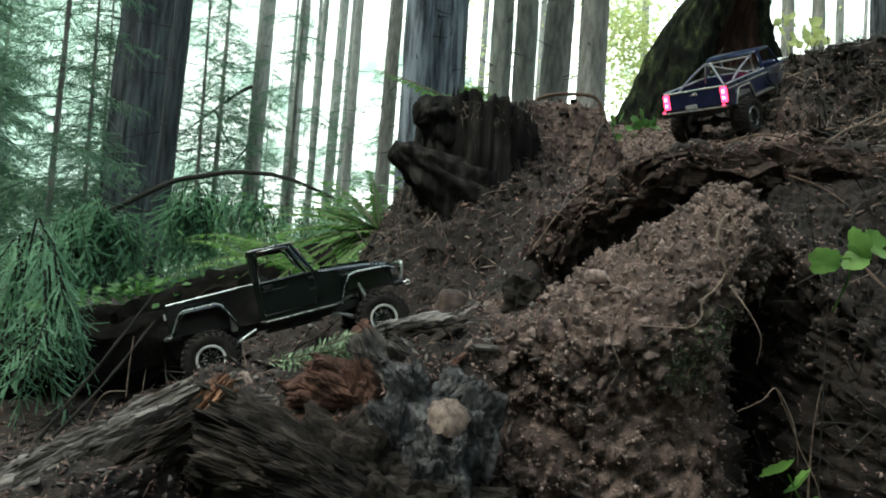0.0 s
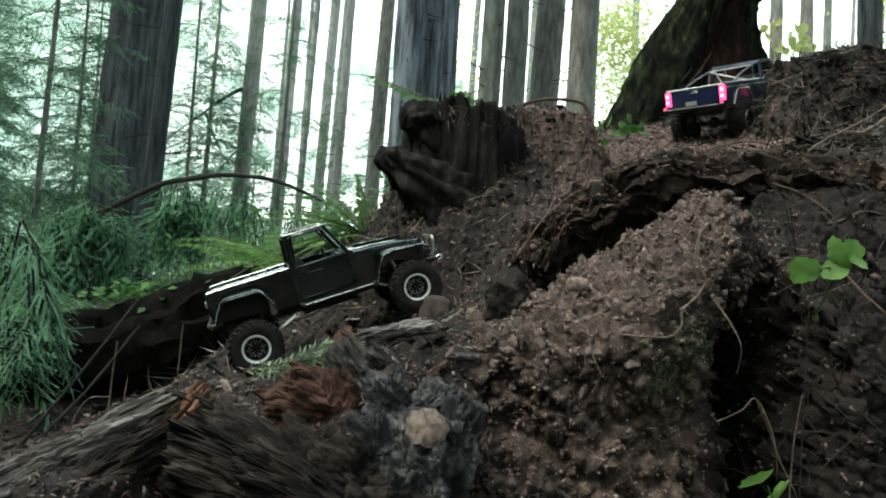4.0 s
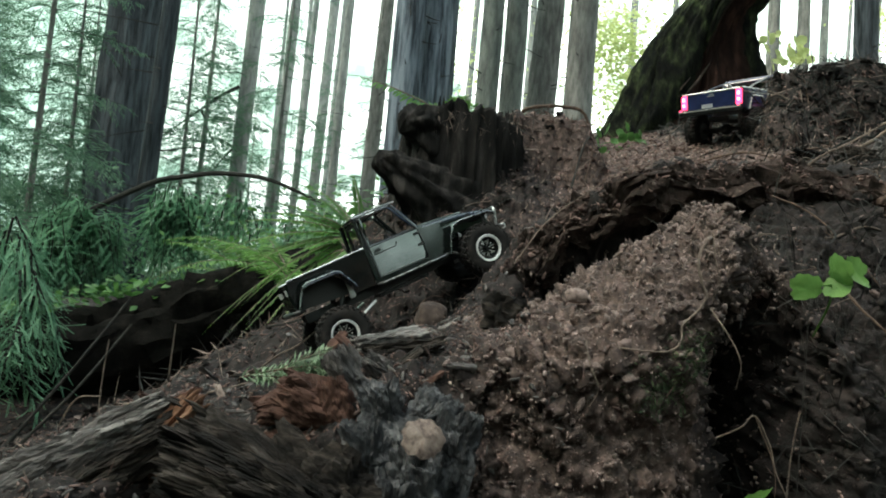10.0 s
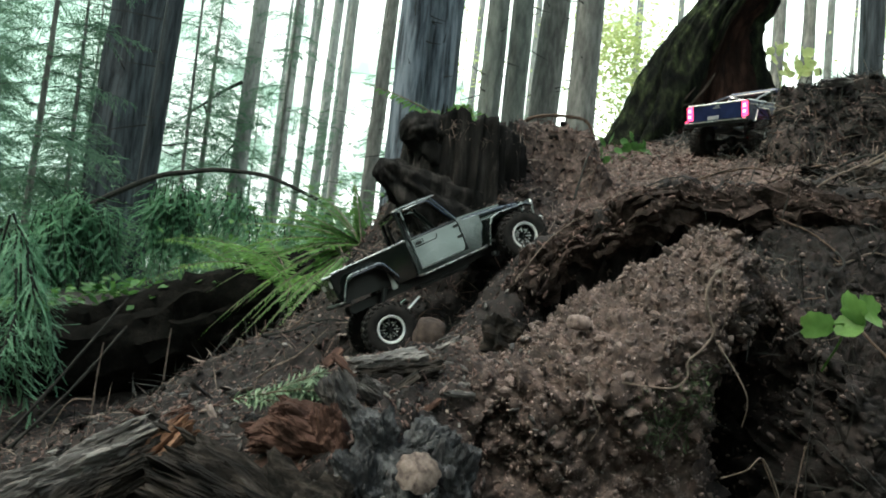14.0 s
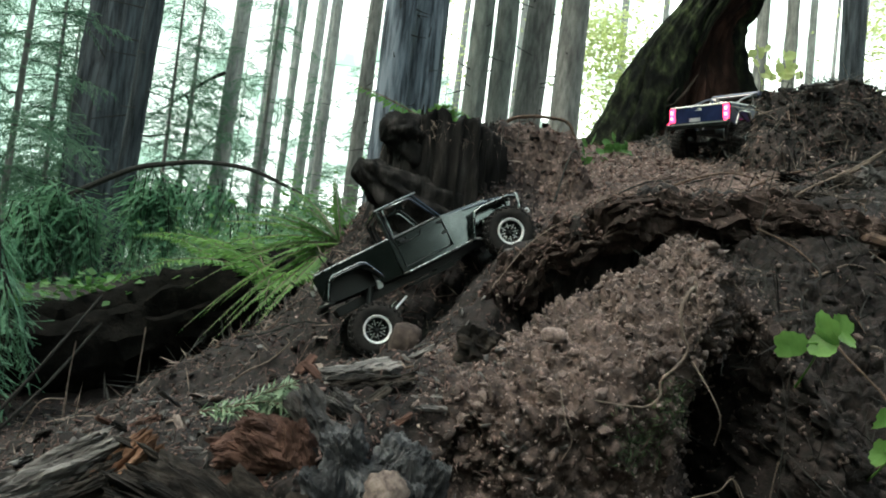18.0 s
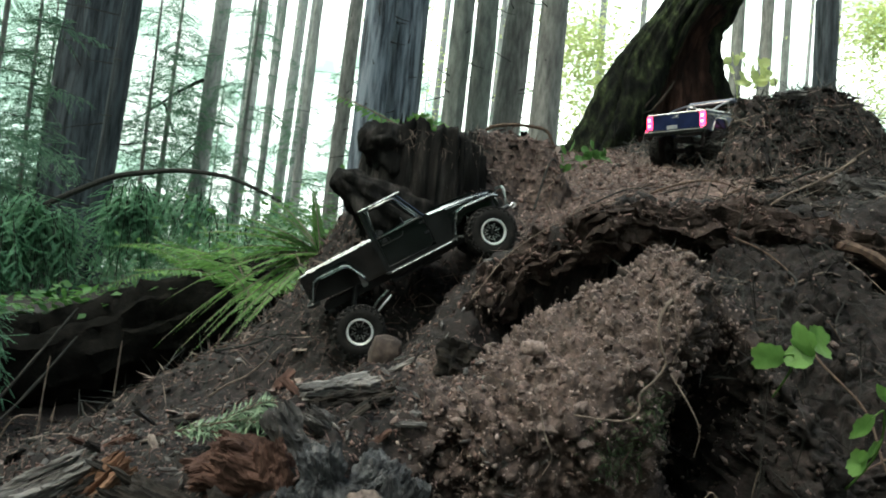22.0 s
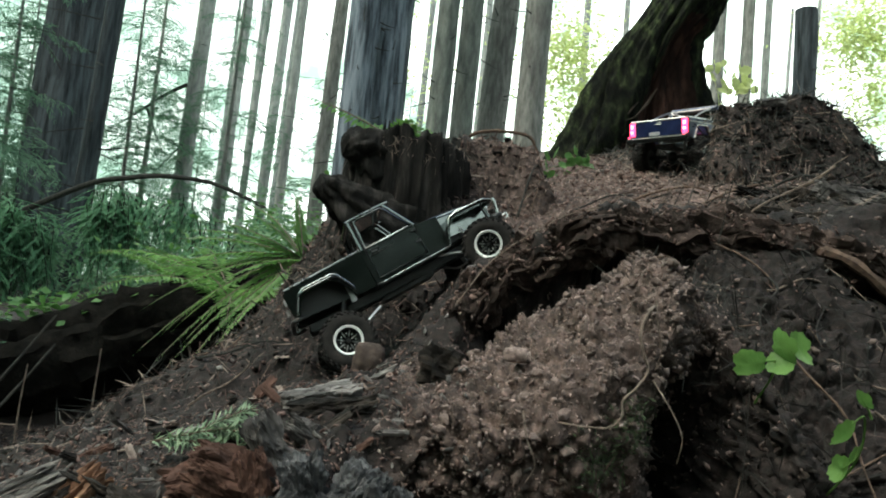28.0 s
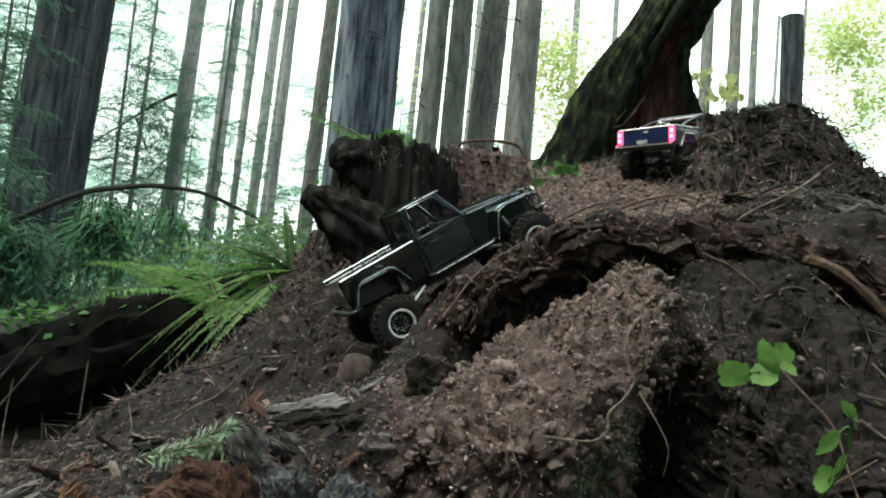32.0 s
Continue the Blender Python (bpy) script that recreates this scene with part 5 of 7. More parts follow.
def cedar_spray(x, y, z, length, seed, spread=0.5, count=9, material=CEDAR):
    """Dense hanging cedar foliage."""
    t = thing("cedar_branch", Matrix.Translation((x, y, z)), "soft dark green hanging cedar branch", "branch", "hanging cedar branches")
    rr = random.Random(seed)
    sh = Sheets()
    for k in range(count):
        u = rr.uniform(-1, 1)
        st = (u * spread, rr.uniform(-0.5, 0.5) * spread, rr.uniform(-0.10, 0.12) - 0.15 * u * u * length)
        pts = bough(sh, st, (rr.uniform(-0.4, 0.4), rr.uniform(-0.35, 0.35), -0.7), length * rr.uniform(0.45, 1.1) * (1 - 0.35 * u * u), 0.25, 0.36, (0.0034 if y > 4 else 0.0026) * y, (0.0013 if y > 4 else 0.0009) * y, (0.0050 if y > 4 else 0.0040) * y, (-0.15, 0.45), 0.5)
        part("twig", tube([tuple(p) for p in pts[::3]], [0.005, 0.004, 0.003, 0.002], 4), DARKTWIG, t)
    sh.mesh("foliage", material, t)
    return t


for k, (x, y, z, ln, sp, ct) in enumerate([(-3.33, 6.77, 1.08, 1.00, 0.34, 30), (-2.54, 6.94, 1.31, 0.85, 0.22, 26), (-2.05, 6.93, 1.33, 0.50, 0.22, 16), (-1.17, 6.62, 1.21, 0.50, 0.28, 18), (-1.44, 6.34, 1.03, 0.35, 0.20, 10), (-2.16, 3.68, 0.57, 0.50, 0.10, 16), (-2.03, 3.59, 0.29, 0.45, 0.10, 16), (-2.01, 3.50, 0.07, 0.30, 0.08, 8), (-3.39, 6.39, 0.83, 0.75, 0.20, 14), (-1.87, 6.94, 1.19, 0.35, 0.30, 10), (-1.57, 2.66, 0.58, 0.42, 0.09, 7), (-1.45, 2.57, 0.38, 0.33, 0.08, 7), (-1.42, 2.48, 0.23, 0.25, 0.07, 6)]):
    cedar_spray(x, y, z, ln, 40 + k, sp * (1.0 if y > 4 else 0.8), (2 * ct if k < 2 else ct + 4) if y > 4 else ct + 4, CEDAR if y > 4 else LIGHTCEDAR)


# ---- ferns ----
def fern(x, y, z, label, fronds, seed, blade=0.07, pairs=50, roll=0.0):
    """fronds: rows of direction (x, y, z), length and droop."""
    t = thing("sword_fern", Matrix.Translation((x, y, z)), label, "fern", "ferns")
    for dx, dy, dz, ln, sag in fronds:
        sh = Sheets()
        pts = spine((0, 0, 0), (dx, dy, dz), ln, sag, 14)
        feather(sh, pts, blade * (0.7 + 0.5 * ln), 0.0045 + 0.03 * blade, pairs, 0.45, 0.22, 0.12, roll=roll)
        fr = sh.mesh("frond", FERN, t)
        part("midrib", tube([tuple(p) for p in pts[::2]], [0.0028, 0.0026, 0.0024, 0.002, 0.0016, 0.0012, 0.0008][: len(pts[::2])], 5), ROOT, fr, "pale stem")
    return t


def fan(n, a0, a1, up0, up1, ln0, ln1, sag, seed):
    rr = random.Random(seed)
    return [(math.cos(radians(a0 + (a1 - a0) * (k + rr.random()) / n)), math.sin(radians(a0 + (a1 - a0) * (k + rr.random()) / n)), rr.uniform(up0, up1), rr.uniform(ln0, ln1), sag * rr.uniform(0.7, 1.2)) for k in range(n)]




def frond_to(dx, dy, dz, arch):
    """A frond whose tip comes down at dx, dy, dz after rising by its arch."""
    ln = math.sqrt(dx * dx + dy * dy + dz * dz)
    v = Vector((dx, dy, dz + arch * ln))
    return (v.x, v.y, v.z, v.length, arch * ln / v.length)


MAIN = [frond_to(*f) for f in [(-0.40, 0.02, 0.02, 0.30), (-0.30, 0.10, 0.10, 0.22), (-0.43, -0.06, -0.19, 0.42), (-0.36, 0.05, -0.10, 0.34), (-0.43, -0.12, -0.33, 0.46), (-0.36, -0.16, -0.34, 0.42),
                               (-0.31, -0.18, -0.33, 0.36), (-0.25, -0.20, -0.31, 0.34), (-0.19, -0.20, -0.27, 0.30), (-0.40, 0.0, -0.28, 0.5), (-0.27, -0.06, -0.20, 0.36), (-0.46, -0.02, -0.10, 0.40),
                               (-0.17, 0.02, 0.12, 0.40), (-0.05, 0.05, 0.20, 0.30), (-0.20, 0.12, 0.16, 0.45), (-0.33, -0.10, -0.24, 0.5), (-0.22, -0.12, -0.10, 0.4), (-0.38, 0.12, 0.06, 0.3), (-0.12, -0.14, -0.16, 0.36), (-0.30, -0.14, -0.29, 0.52)]]
fern(-0.20, 2.16, 0.665, "large bright green sword fern arching over soil", MAIN, 1, 0.036, 66)
fern(-0.55, 2.95, 0.50, "bright green sword fern behind the log", fan(12, 0, 360, 0.3, 0.9, 0.5, 0.8, 0.5, 4), 2, 0.08)
fern(-1.0, 4.2, 0.45, "green fern in the undergrowth", fan(12, 0, 360, 0.35, 1.0, 0.6, 0.9, 0.5, 6), 3, 0.09)
fern(-0.75, 3.7, 0.55, "green fern in the undergrowth", fan(10, 0, 360, 0.35, 1.0, 0.5, 0.8, 0.5, 7), 3, 0.09)
fern(0.03, 1.84, 0.985, "fern with one frond arching over the stump", [frond_to(-0.26, -0.02, 0.085, 0.18), frond_to(-0.10, 0.03, 0.03, 0.5), frond_to(0.10, 0.02, 0.03, 0.5), frond_to(0.05, -0.05, 0.04, 0.4)], 5, 0.055, 26, 0.6)


# ---- leafy undergrowth ----
def leaf_heap(sheets, cx, cy, cz, rx, ry, rz, n, size, seed):
    r = np.random.RandomState(seed)
    p = r.normal(0, 0.5, (n, 3)) * (rx, ry, rz) + (cx, cy, cz)
    d = unit(r.normal(0, 1, (n, 3)) * (1, 1, 0.35))
    s = unit(np.cross(d, unit(r.normal(0, 0.35, (n, 3)) + (0, 0, 1))))
    sheets.blades(p, d, s, size * r.uniform(0.6, 1.3, n), size * 0.3 * r.uniform(0.7, 1.2, n), 0.1)


def heaps(rows, seed):
    sh = Sheets()
    for k, (cx, cy, cz, rx, ry, rz, n, size) in enumerate(rows):
        leaf_heap(sh, cx, cy, cz, rx, ry, rz, n, size, seed + k)
    return sh


under = heaps([(-1.9, 4.4, 0.16, 1.3, 0.7, 0.12, 160, 0.055), (-1.0, 5.2, 0.62, 0.6, 0.8, 0.35, 600, 0.06), (-0.55, 5.0, 0.85, 0.4, 0.8, 0.4, 500, 0.065), (-3.2, 4.2, 0.05, 1.0, 0.8, 0.15, 200, 0.05), (0.5, 6.5, 0.9, 1.0, 1.5, 0.5, 500, 0.08)], 70)
tagged(under.mesh("undergrowth", SHRUB), "mixed green leafy undergrowth under the trees", "undergrowth", kind="stuff")
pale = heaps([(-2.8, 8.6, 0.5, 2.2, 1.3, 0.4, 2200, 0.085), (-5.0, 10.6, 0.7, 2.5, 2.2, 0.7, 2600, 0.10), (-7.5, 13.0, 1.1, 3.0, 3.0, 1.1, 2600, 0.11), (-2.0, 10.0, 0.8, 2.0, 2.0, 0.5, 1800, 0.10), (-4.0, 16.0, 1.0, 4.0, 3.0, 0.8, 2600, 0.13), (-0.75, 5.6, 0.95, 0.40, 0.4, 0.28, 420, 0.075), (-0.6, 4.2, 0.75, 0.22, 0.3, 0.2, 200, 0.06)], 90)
tagged(pale.mesh("pale_undergrowth", PALESHRUB), "light green undergrowth with mist paled into its leaf colour", "undergrowth", kind="stuff")

sorrel = Sheets()
for k in range(26):
    far_end = k >= 15
    x, y, z = (-1.06, 3.2, 0.43) if far_end else (-1.62, 3.08, 0.34)
    dx = rng.uniform(-0.28, 0.28) if not far_end else rng.uniform(-0.13, 0.13)
    leaf_heap(sorrel, x + dx, y + rng.uniform(-0.1, 0.1), z + 0.25 * dx + rng.uniform(-0.03, 0.03), 0.12, 0.12, 0.05, 15, 0.06, 200 + k)
tagged(sorrel.mesh("wood_sorrel", SHRUB), "pale green clover-like leaves growing along the dark log", "plants", kind="stuff")

# pale sunlit maple leaves far behind on the high side
sun_leaves = Sheets()
for k, (cx, cy, cz, rx, ry, rz, n) in enumerate([(3.5, 12.5, 4.4, 1.0, 1.2, 1.3, 2400), (3.4, 13.5, 2.6, 0.9, 1.2, 0.9, 1500), (9.2, 12.8, 6.7, 0.8, 1.2, 0.9, 3000), (10.3, 13.8, 5.8, 0.7, 1.2, 0.9, 1800), (3.1, 12.7, 5.5, 0.6, 1.0, 0.7, 1300), (4.0, 18, 7.5, 2.0, 1.5, 2.0, 900), (10.5, 16, 3.5, 1.5, 1.5, 1.6, 800),
                                                 (0.2, 16.0, 6.0, 1.5, 1.5, 2.0, 500), (0.2, 17.0, 6.5, 1.5, 1.5, 2.0, 200)]):
    leaf_heap(sun_leaves, cx, cy, cz, rx, ry, rz, n, 0.11 if cy > 8 else 0.07, 300 + k)
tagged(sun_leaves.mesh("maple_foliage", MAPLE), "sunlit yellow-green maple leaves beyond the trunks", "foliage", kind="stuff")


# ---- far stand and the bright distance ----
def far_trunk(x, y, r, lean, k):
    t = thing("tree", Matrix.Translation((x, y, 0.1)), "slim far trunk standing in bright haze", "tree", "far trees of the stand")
    part("trunk", trunk_mesh(bmesh.new(), (0, 0, -1), (lean * 16, 0, 18), r, r * 0.7, 10, 12, 0.05, k, 0.1), HAZEBARK, t)


fr = random.Random(9)
for k in range(20):
    y = fr.uniform(24, 42)
    x = y * fr.uniform(-0.30, 0.85)
    far_trunk(x, y, fr.uniform(0.09, 0.17), fr.uniform(-0.01, 0.03), k)


def dead_twigs(tree, z0, z1, r, n, seed, reach=0.5):
    """Bare low twigs on a trunk."""
    rr = random.Random(seed)
    for _ in range(n):
        a = rr.uniform(0, 2 * math.pi)
        z = rr.uniform(z0, z1)
        ln = reach * rr.uniform(0.3, 1.0)
        d = Vector((math.cos(a), math.sin(a), rr.uniform(-0.3, 0.25)))
        p = Vector((0, 0, z)) + Vector((d.x, d.y, 0)) * r * 0.9
        part("dead_branch", tube([p, p + d * ln * 0.5 + Vector((0, 0, -0.02)), p + d * ln + Vector((0, 0, -0.08 * ln))], [0.010, 0.006, 0.003], 5), DARKTWIG, tree, "thin dead branch")


for k, ob in enumerate([o for o in scene.objects if o.name.startswith("tree") and o.type == "EMPTY" and o.get("group") == "trees of the stand"]):
    r = TRUNKS[k][2]
    dead_twigs(ob, 1.0, 6.0, r, 18 if k < 8 else 14, 400 + k, 1.0 if k < 7 else 0.4)

# dry moss shreds on the broken stump's rim
shreds = Sheets()
ang = NR.uniform(2.6, 6.4, 220)
rim = np.stack([0.065 + 0.145 * np.cos(ang), 1.80 + 0.12 * np.sin(ang), 0.945 + NR.uniform(-0.03, 0.02, 220)], 1)
shreds.blades(rim, unit(NR.normal(0, 0.5, (220, 3)) + np.array([0, -0.35, -0.4])), unit(NR.normal(0, 1, (220, 3))), NR.uniform(0.015, 0.05, 220), 0.0012, 0.2)
tagged(shreds.mesh("dry_moss", ROOT), "dry pale moss shreds on the broken stump", "moss", kind="stuff")

fir = [o for o in scene.objects if o.name == "tree.002"][0]
for line, r in (([(-0.08, -0.22, 4.72), (-0.49, -0.3, 4.42), (-0.93, -0.46, 3.96), (-1.45, -0.62, 3.45)], 0.045), ([(-0.85, -0.37, 4.08), (-0.6, -0.34, 3.52), (-0.34, -0.31, 3.02)], 0.025), ([(0.0, -0.14, 3.42), (-0.35, -0.11, 3.0), (-0.64, -0.08, 2.58)], 0.03)):
    pts = curve_points(line, 6)
    part("dead_branch", tube(pts, [r * (1 - 0.75 * i / len(pts)) for i in range(len(pts))], 6), DARKTWIG, fir, "long bare dead branch")


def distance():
    """Ring of bright distance all round, and an unseen dark forest ring added behind the camera to block light."""
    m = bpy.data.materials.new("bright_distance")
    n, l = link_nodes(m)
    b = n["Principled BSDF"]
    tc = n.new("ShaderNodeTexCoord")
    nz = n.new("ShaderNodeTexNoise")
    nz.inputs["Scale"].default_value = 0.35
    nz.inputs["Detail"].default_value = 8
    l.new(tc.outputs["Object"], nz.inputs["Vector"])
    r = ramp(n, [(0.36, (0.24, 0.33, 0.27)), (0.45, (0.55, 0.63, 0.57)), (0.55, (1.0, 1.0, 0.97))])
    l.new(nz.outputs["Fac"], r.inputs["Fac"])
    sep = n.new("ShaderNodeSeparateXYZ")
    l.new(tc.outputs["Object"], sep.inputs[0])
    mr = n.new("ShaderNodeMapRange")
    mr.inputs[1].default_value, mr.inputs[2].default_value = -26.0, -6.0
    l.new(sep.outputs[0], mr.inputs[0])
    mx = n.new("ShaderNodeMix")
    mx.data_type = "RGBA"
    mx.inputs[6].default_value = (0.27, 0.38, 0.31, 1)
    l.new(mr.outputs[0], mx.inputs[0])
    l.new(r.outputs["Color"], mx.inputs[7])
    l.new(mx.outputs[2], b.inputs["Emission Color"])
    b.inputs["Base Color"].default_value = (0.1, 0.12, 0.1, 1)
    # outside the view this glow is added to brighten the truck's paint
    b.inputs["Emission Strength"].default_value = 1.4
    dark = mk("dark_forest", [(0.35, (0.008, 0.014, 0.008)), (0.6, (0.03, 0.045, 0.025))], 0.8, 0.95, 0)
    for nm, a0, a1, rad, mat, lab in (("backdrop", 25, 385, 48, m, "bright hazy distance beyond the trees, glowing on unseen behind the camera"), ("backdrop_dark", 155, 385, 16, dark, "unseen forest ring, added to shape the light around the clearing")):
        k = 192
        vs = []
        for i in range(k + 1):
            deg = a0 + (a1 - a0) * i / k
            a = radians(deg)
            # the unseen ring's top blocks light, with a gap for the paint's reflections
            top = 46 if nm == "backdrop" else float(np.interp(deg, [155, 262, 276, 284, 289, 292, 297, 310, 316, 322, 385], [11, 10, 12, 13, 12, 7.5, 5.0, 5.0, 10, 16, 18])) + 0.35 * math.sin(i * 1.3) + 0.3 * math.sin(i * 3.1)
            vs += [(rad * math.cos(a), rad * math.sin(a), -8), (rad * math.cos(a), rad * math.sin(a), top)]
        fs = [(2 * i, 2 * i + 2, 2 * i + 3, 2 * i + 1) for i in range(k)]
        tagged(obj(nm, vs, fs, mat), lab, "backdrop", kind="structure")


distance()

# ---- wood, stones and litter on the soil ----
def lump(name, x, y, z, size, rot, material, label, category, rough=0.25, freq=2.0, seed=0, sub=4, grain=(1, 1, 1), group=""):
    """An uneven solid piece."""
    bm = bmesh.new()
    bmesh.ops.create_icosphere(bm, subdivisions=sub, radius=0.5)
    for v in bm.verts:
        q = Vector((v.co.x * grain[0], v.co.y * grain[1], v.co.z * grain[2]))
        box_like = 1 / max(abs(v.co.x), abs(v.co.y), abs(v.co.z)) * 0.5
        v.co *= 1 + 0.45 * (box_like - 1)
        d = noise.fractal(q * freq + Vector((seed * 3.7, 1, 2)), 0.9, 2.1, 5)
        v.co *= 1 + rough * d
    bmesh.ops.scale(bm, vec=size, verts=bm.verts)
    ob = part(name, bm, material, None)
    ob.matrix_world = pose(x, y, z, *rot)
    return tagged(ob, label, category, group)


def log_piece(name, pts, radii, material, label, category, rough=0.22, seed=0, seg=36, flat=1.0, end=None, sub=10, crumble=0.0):
    """A rotten log along a line, with broken ends; end is the material of the near end's face."""
    line = curve_points(pts, sub)
    n = len(line)
    bm = bmesh.new()
    rows, up = [], Vector((0, 0, 1))
    for i, p in enumerate(line):
        f = i / (n - 1)
        d = (line[min(i + 1, n - 1)] - line[max(i - 1, 0)]).normalized()
        s = d.cross(up).normalized()
        u = s.cross(d)
        rad = np.interp(f, np.linspace(0, 1, len(radii)), radii)
        row = []
        for k in range(seg):
            a = 2 * math.pi * k / seg
            q = Vector((math.cos(a) * 1.6, math.sin(a) * 1.6, i * 0.05 + seed * 5.1))
            w = 1 + rough * noise.fractal(q * 1.7, 0.9, 2.0, 5) + 0.3 * rough * noise.noise(Vector((math.cos(a) * 9, math.sin(a) * 9, i * 0.12)))
            row.append(bm.verts.new(p + (s * math.cos(a) + u * math.sin(a) * flat) * rad * w + d * (0.012 * noise.noise(q * 3) if i in (0, n - 1) else 0)))
        rows.append(row)
    for a, b in zip(rows, rows[1:]):
        for k in range(seg):
            bm.faces.new((a[k], a[(k + 1) % seg], b[(k + 1) % seg], b[k]))
    if crumble:
        for v in bm.verts:
            q = v.co * 16 + Vector((seed, 0, 0))
            v.co += crumble * Vector((noise.fractal(q, 0.7, 2.1, 5), noise.fractal(q + Vector((9, 0, 0)), 0.7, 2.1, 5), noise.fractal(q + Vector((0, 9, 0)), 0.7, 2.1, 5)))
    ends = [bm.faces.new(rows[0][::-1]), bm.faces.new(rows[-1])]
    bmesh.ops.recalc_face_normals(bm, faces=bm.faces)
    t = thing(name, Matrix.Identity(4), label, category)
    ob = part("log_wood", bm, material, t)
    if end:
        ob.data.materials.append(end)
        for f in ob.data.polygons:
            if len(f.vertices) > 4 and f.center.x < line[n // 2].x:
                f.material_index = 1
    return t


# rotten log roofing the hollow behind the clod mound
ROOF = log_piece("rotten_log", [(0.135, 1.180, 0.485), (0.165, 1.195, 0.55), (0.21, 1.205, 0.61), (0.28, 1.185, 0.665), (0.37, 1.15, 0.71), (0.48, 1.13, 0.718), (0.60, 1.12, 0.718), (0.74, 1.09, 0.70), (0.86, 1.04, 0.66)],
          [0.02, 0.028, 0.032, 0.036, 0.038, 0.036, 0.036, 0.034, 0.02], DARKSOIL, "dark rotten log half buried in the soil ridge", "log", 0.46, 3, 72, sub=16, crumble=0.0165)
def chunk(name, x, y, z, size, rot, material, label, category="wood piece", rough=0.3, seed=0, cuts=18, ragged=0.35, group="", furrow=6.5, crumble=0.0):
    """A broken piece of wood, its grain along its own x: furrowed sides, splintered ends, stepped breaks."""
    bm = bmesh.new()
    bmesh.ops.create_cube(bm, size=1.0)
    bmesh.ops.subdivide_edges(bm, edges=bm.edges[:], cuts=cuts, use_grid_fill=True)
    off = Vector((seed * 3.1, seed * 1.7, 0))
    ay, az = size[1] / max(size[1], size[2]), size[2] / max(size[1], size[2])
    for v in bm.verts:
        c = v.co.copy()
        r = max(abs(c.y), abs(c.z)) * 2
        rnd = 1 - 0.22 * (min(abs(c.y), abs(c.z)) * 2) ** 2
        along = max(0.9, 0.4 * furrow * size[0] / max(size[1], size[2])) if crumble else 0.9
        q = Vector((c.x * along, c.y * ay * furrow, c.z * az * furrow)) + off
        n1 = noise.fractal(q, 0.9, 2.1, 5)
        n2 = noise.fractal(Vector((c.x * 1.3 * size[0] / max(size[1], size[2]), c.y * ay * 2.6, c.z * az * 2.6)) + off * 2, 0.9, 2.1, 4)
        step = round(n2 * 4) / 4
        f = rnd * (1 + rough * (0.75 * n1 + 0.7 * step))
        e = max(abs(c.x) * 2 - 0.5, 0) * 2
        v.co.y, v.co.z = c.y * f * (1 - 0.25 * e * r * abs(n2)), c.z * f * (1 - 0.25 * e * r * abs(n2))
        v.co.x = c.x * (1 + ragged * e * (noise.noise(Vector((0, c.y * ay * 9, c.z * az * 9)) + off) + 0.5 * noise.noise(Vector((0, c.y * ay * 21, c.z * az * 21)) + off)))
    bmesh.ops.scale(bm, vec=size, verts=bm.verts)
    if crumble:
        for v in bm.verts:
            q = v.co * 34 + off
            hard = noise.fractal(Vector((q.x * 0.7, q.y, q.z)), 0.65, 2.1, 6)
            v.co += v.co.normalized() * crumble * (hard + 0.8 * round(2.5 * noise.noise(q * 0.45)) / 2.5)
    ob = part(name, bm, material, None, smooth=False)
    ob.matrix_world = pose(x, y, z, *rot)
    return tagged(ob, label, category, group)


# big rotten log in front
chunk("broken_log", -0.075, 0.72, 0.285, (0.30, 0.10, 0.09), (14, 17, -6), LOGWOOD, "dark crumbling log with furrowed rotten sides", "log", 0.22, 7, 54, 0.3, "", 2.6, 0.026)
chunk("broken_log", 0.0, 0.69, 0.245, (0.26, 0.09, 0.08), (40, 20, 4), LOGWOOD, "dark crumbling log with furrowed rotten sides", "log", 0.22, 17, 46, 0.3, "", 2.6, 0.026)
chunk("heartwood_piece", -0.252, 0.772, 0.338, (0.085, 0.035, 0.045), (20, -48, 8), ORANGEWOOD, "orange broken heartwood at a log's end", "wood piece", 0.45, 2, 22, 0.5)
chunk("heartwood_piece", -0.275, 0.755, 0.300, (0.065, 0.03, 0.04), (0, -55, 8), ORANGEWOOD, "orange broken heartwood at a log's end", "wood piece", 0.45, 5, 18, 0.5)
# grey slabs
for k, (x, y, z, sx, sy, sz, ry, rz) in enumerate([(-0.375, 0.82, 0.312, 0.17, 0.035, 0.026, -30, 8), (-0.34, 0.785, 0.315, 0.16, 0.04, 0.03, -32, 8), (-0.285, 0.77, 0.322, 0.11, 0.035, 0.034, -36, 10),
                                                   (-0.46, 0.83, 0.262, 0.16, 0.04, 0.024, -22, 10), (-0.34, 0.735, 0.282, 0.20, 0.04, 0.034, -34, 0), (-0.44, 0.78, 0.252, 0.16, 0.035, 0.034, -24, 12)]):
    chunk("bark_piece", x, y, z, (sx, sy, sz), (k * 17 - 30, ry, rz), LOGWOOD if k in (2, 4) else GREYWOOD, "weathered grey bark piece lying on the slope", "bark", 0.40, 20 + k, 26, 0.4, "bark pieces on the slope", 4.0, 0.007)
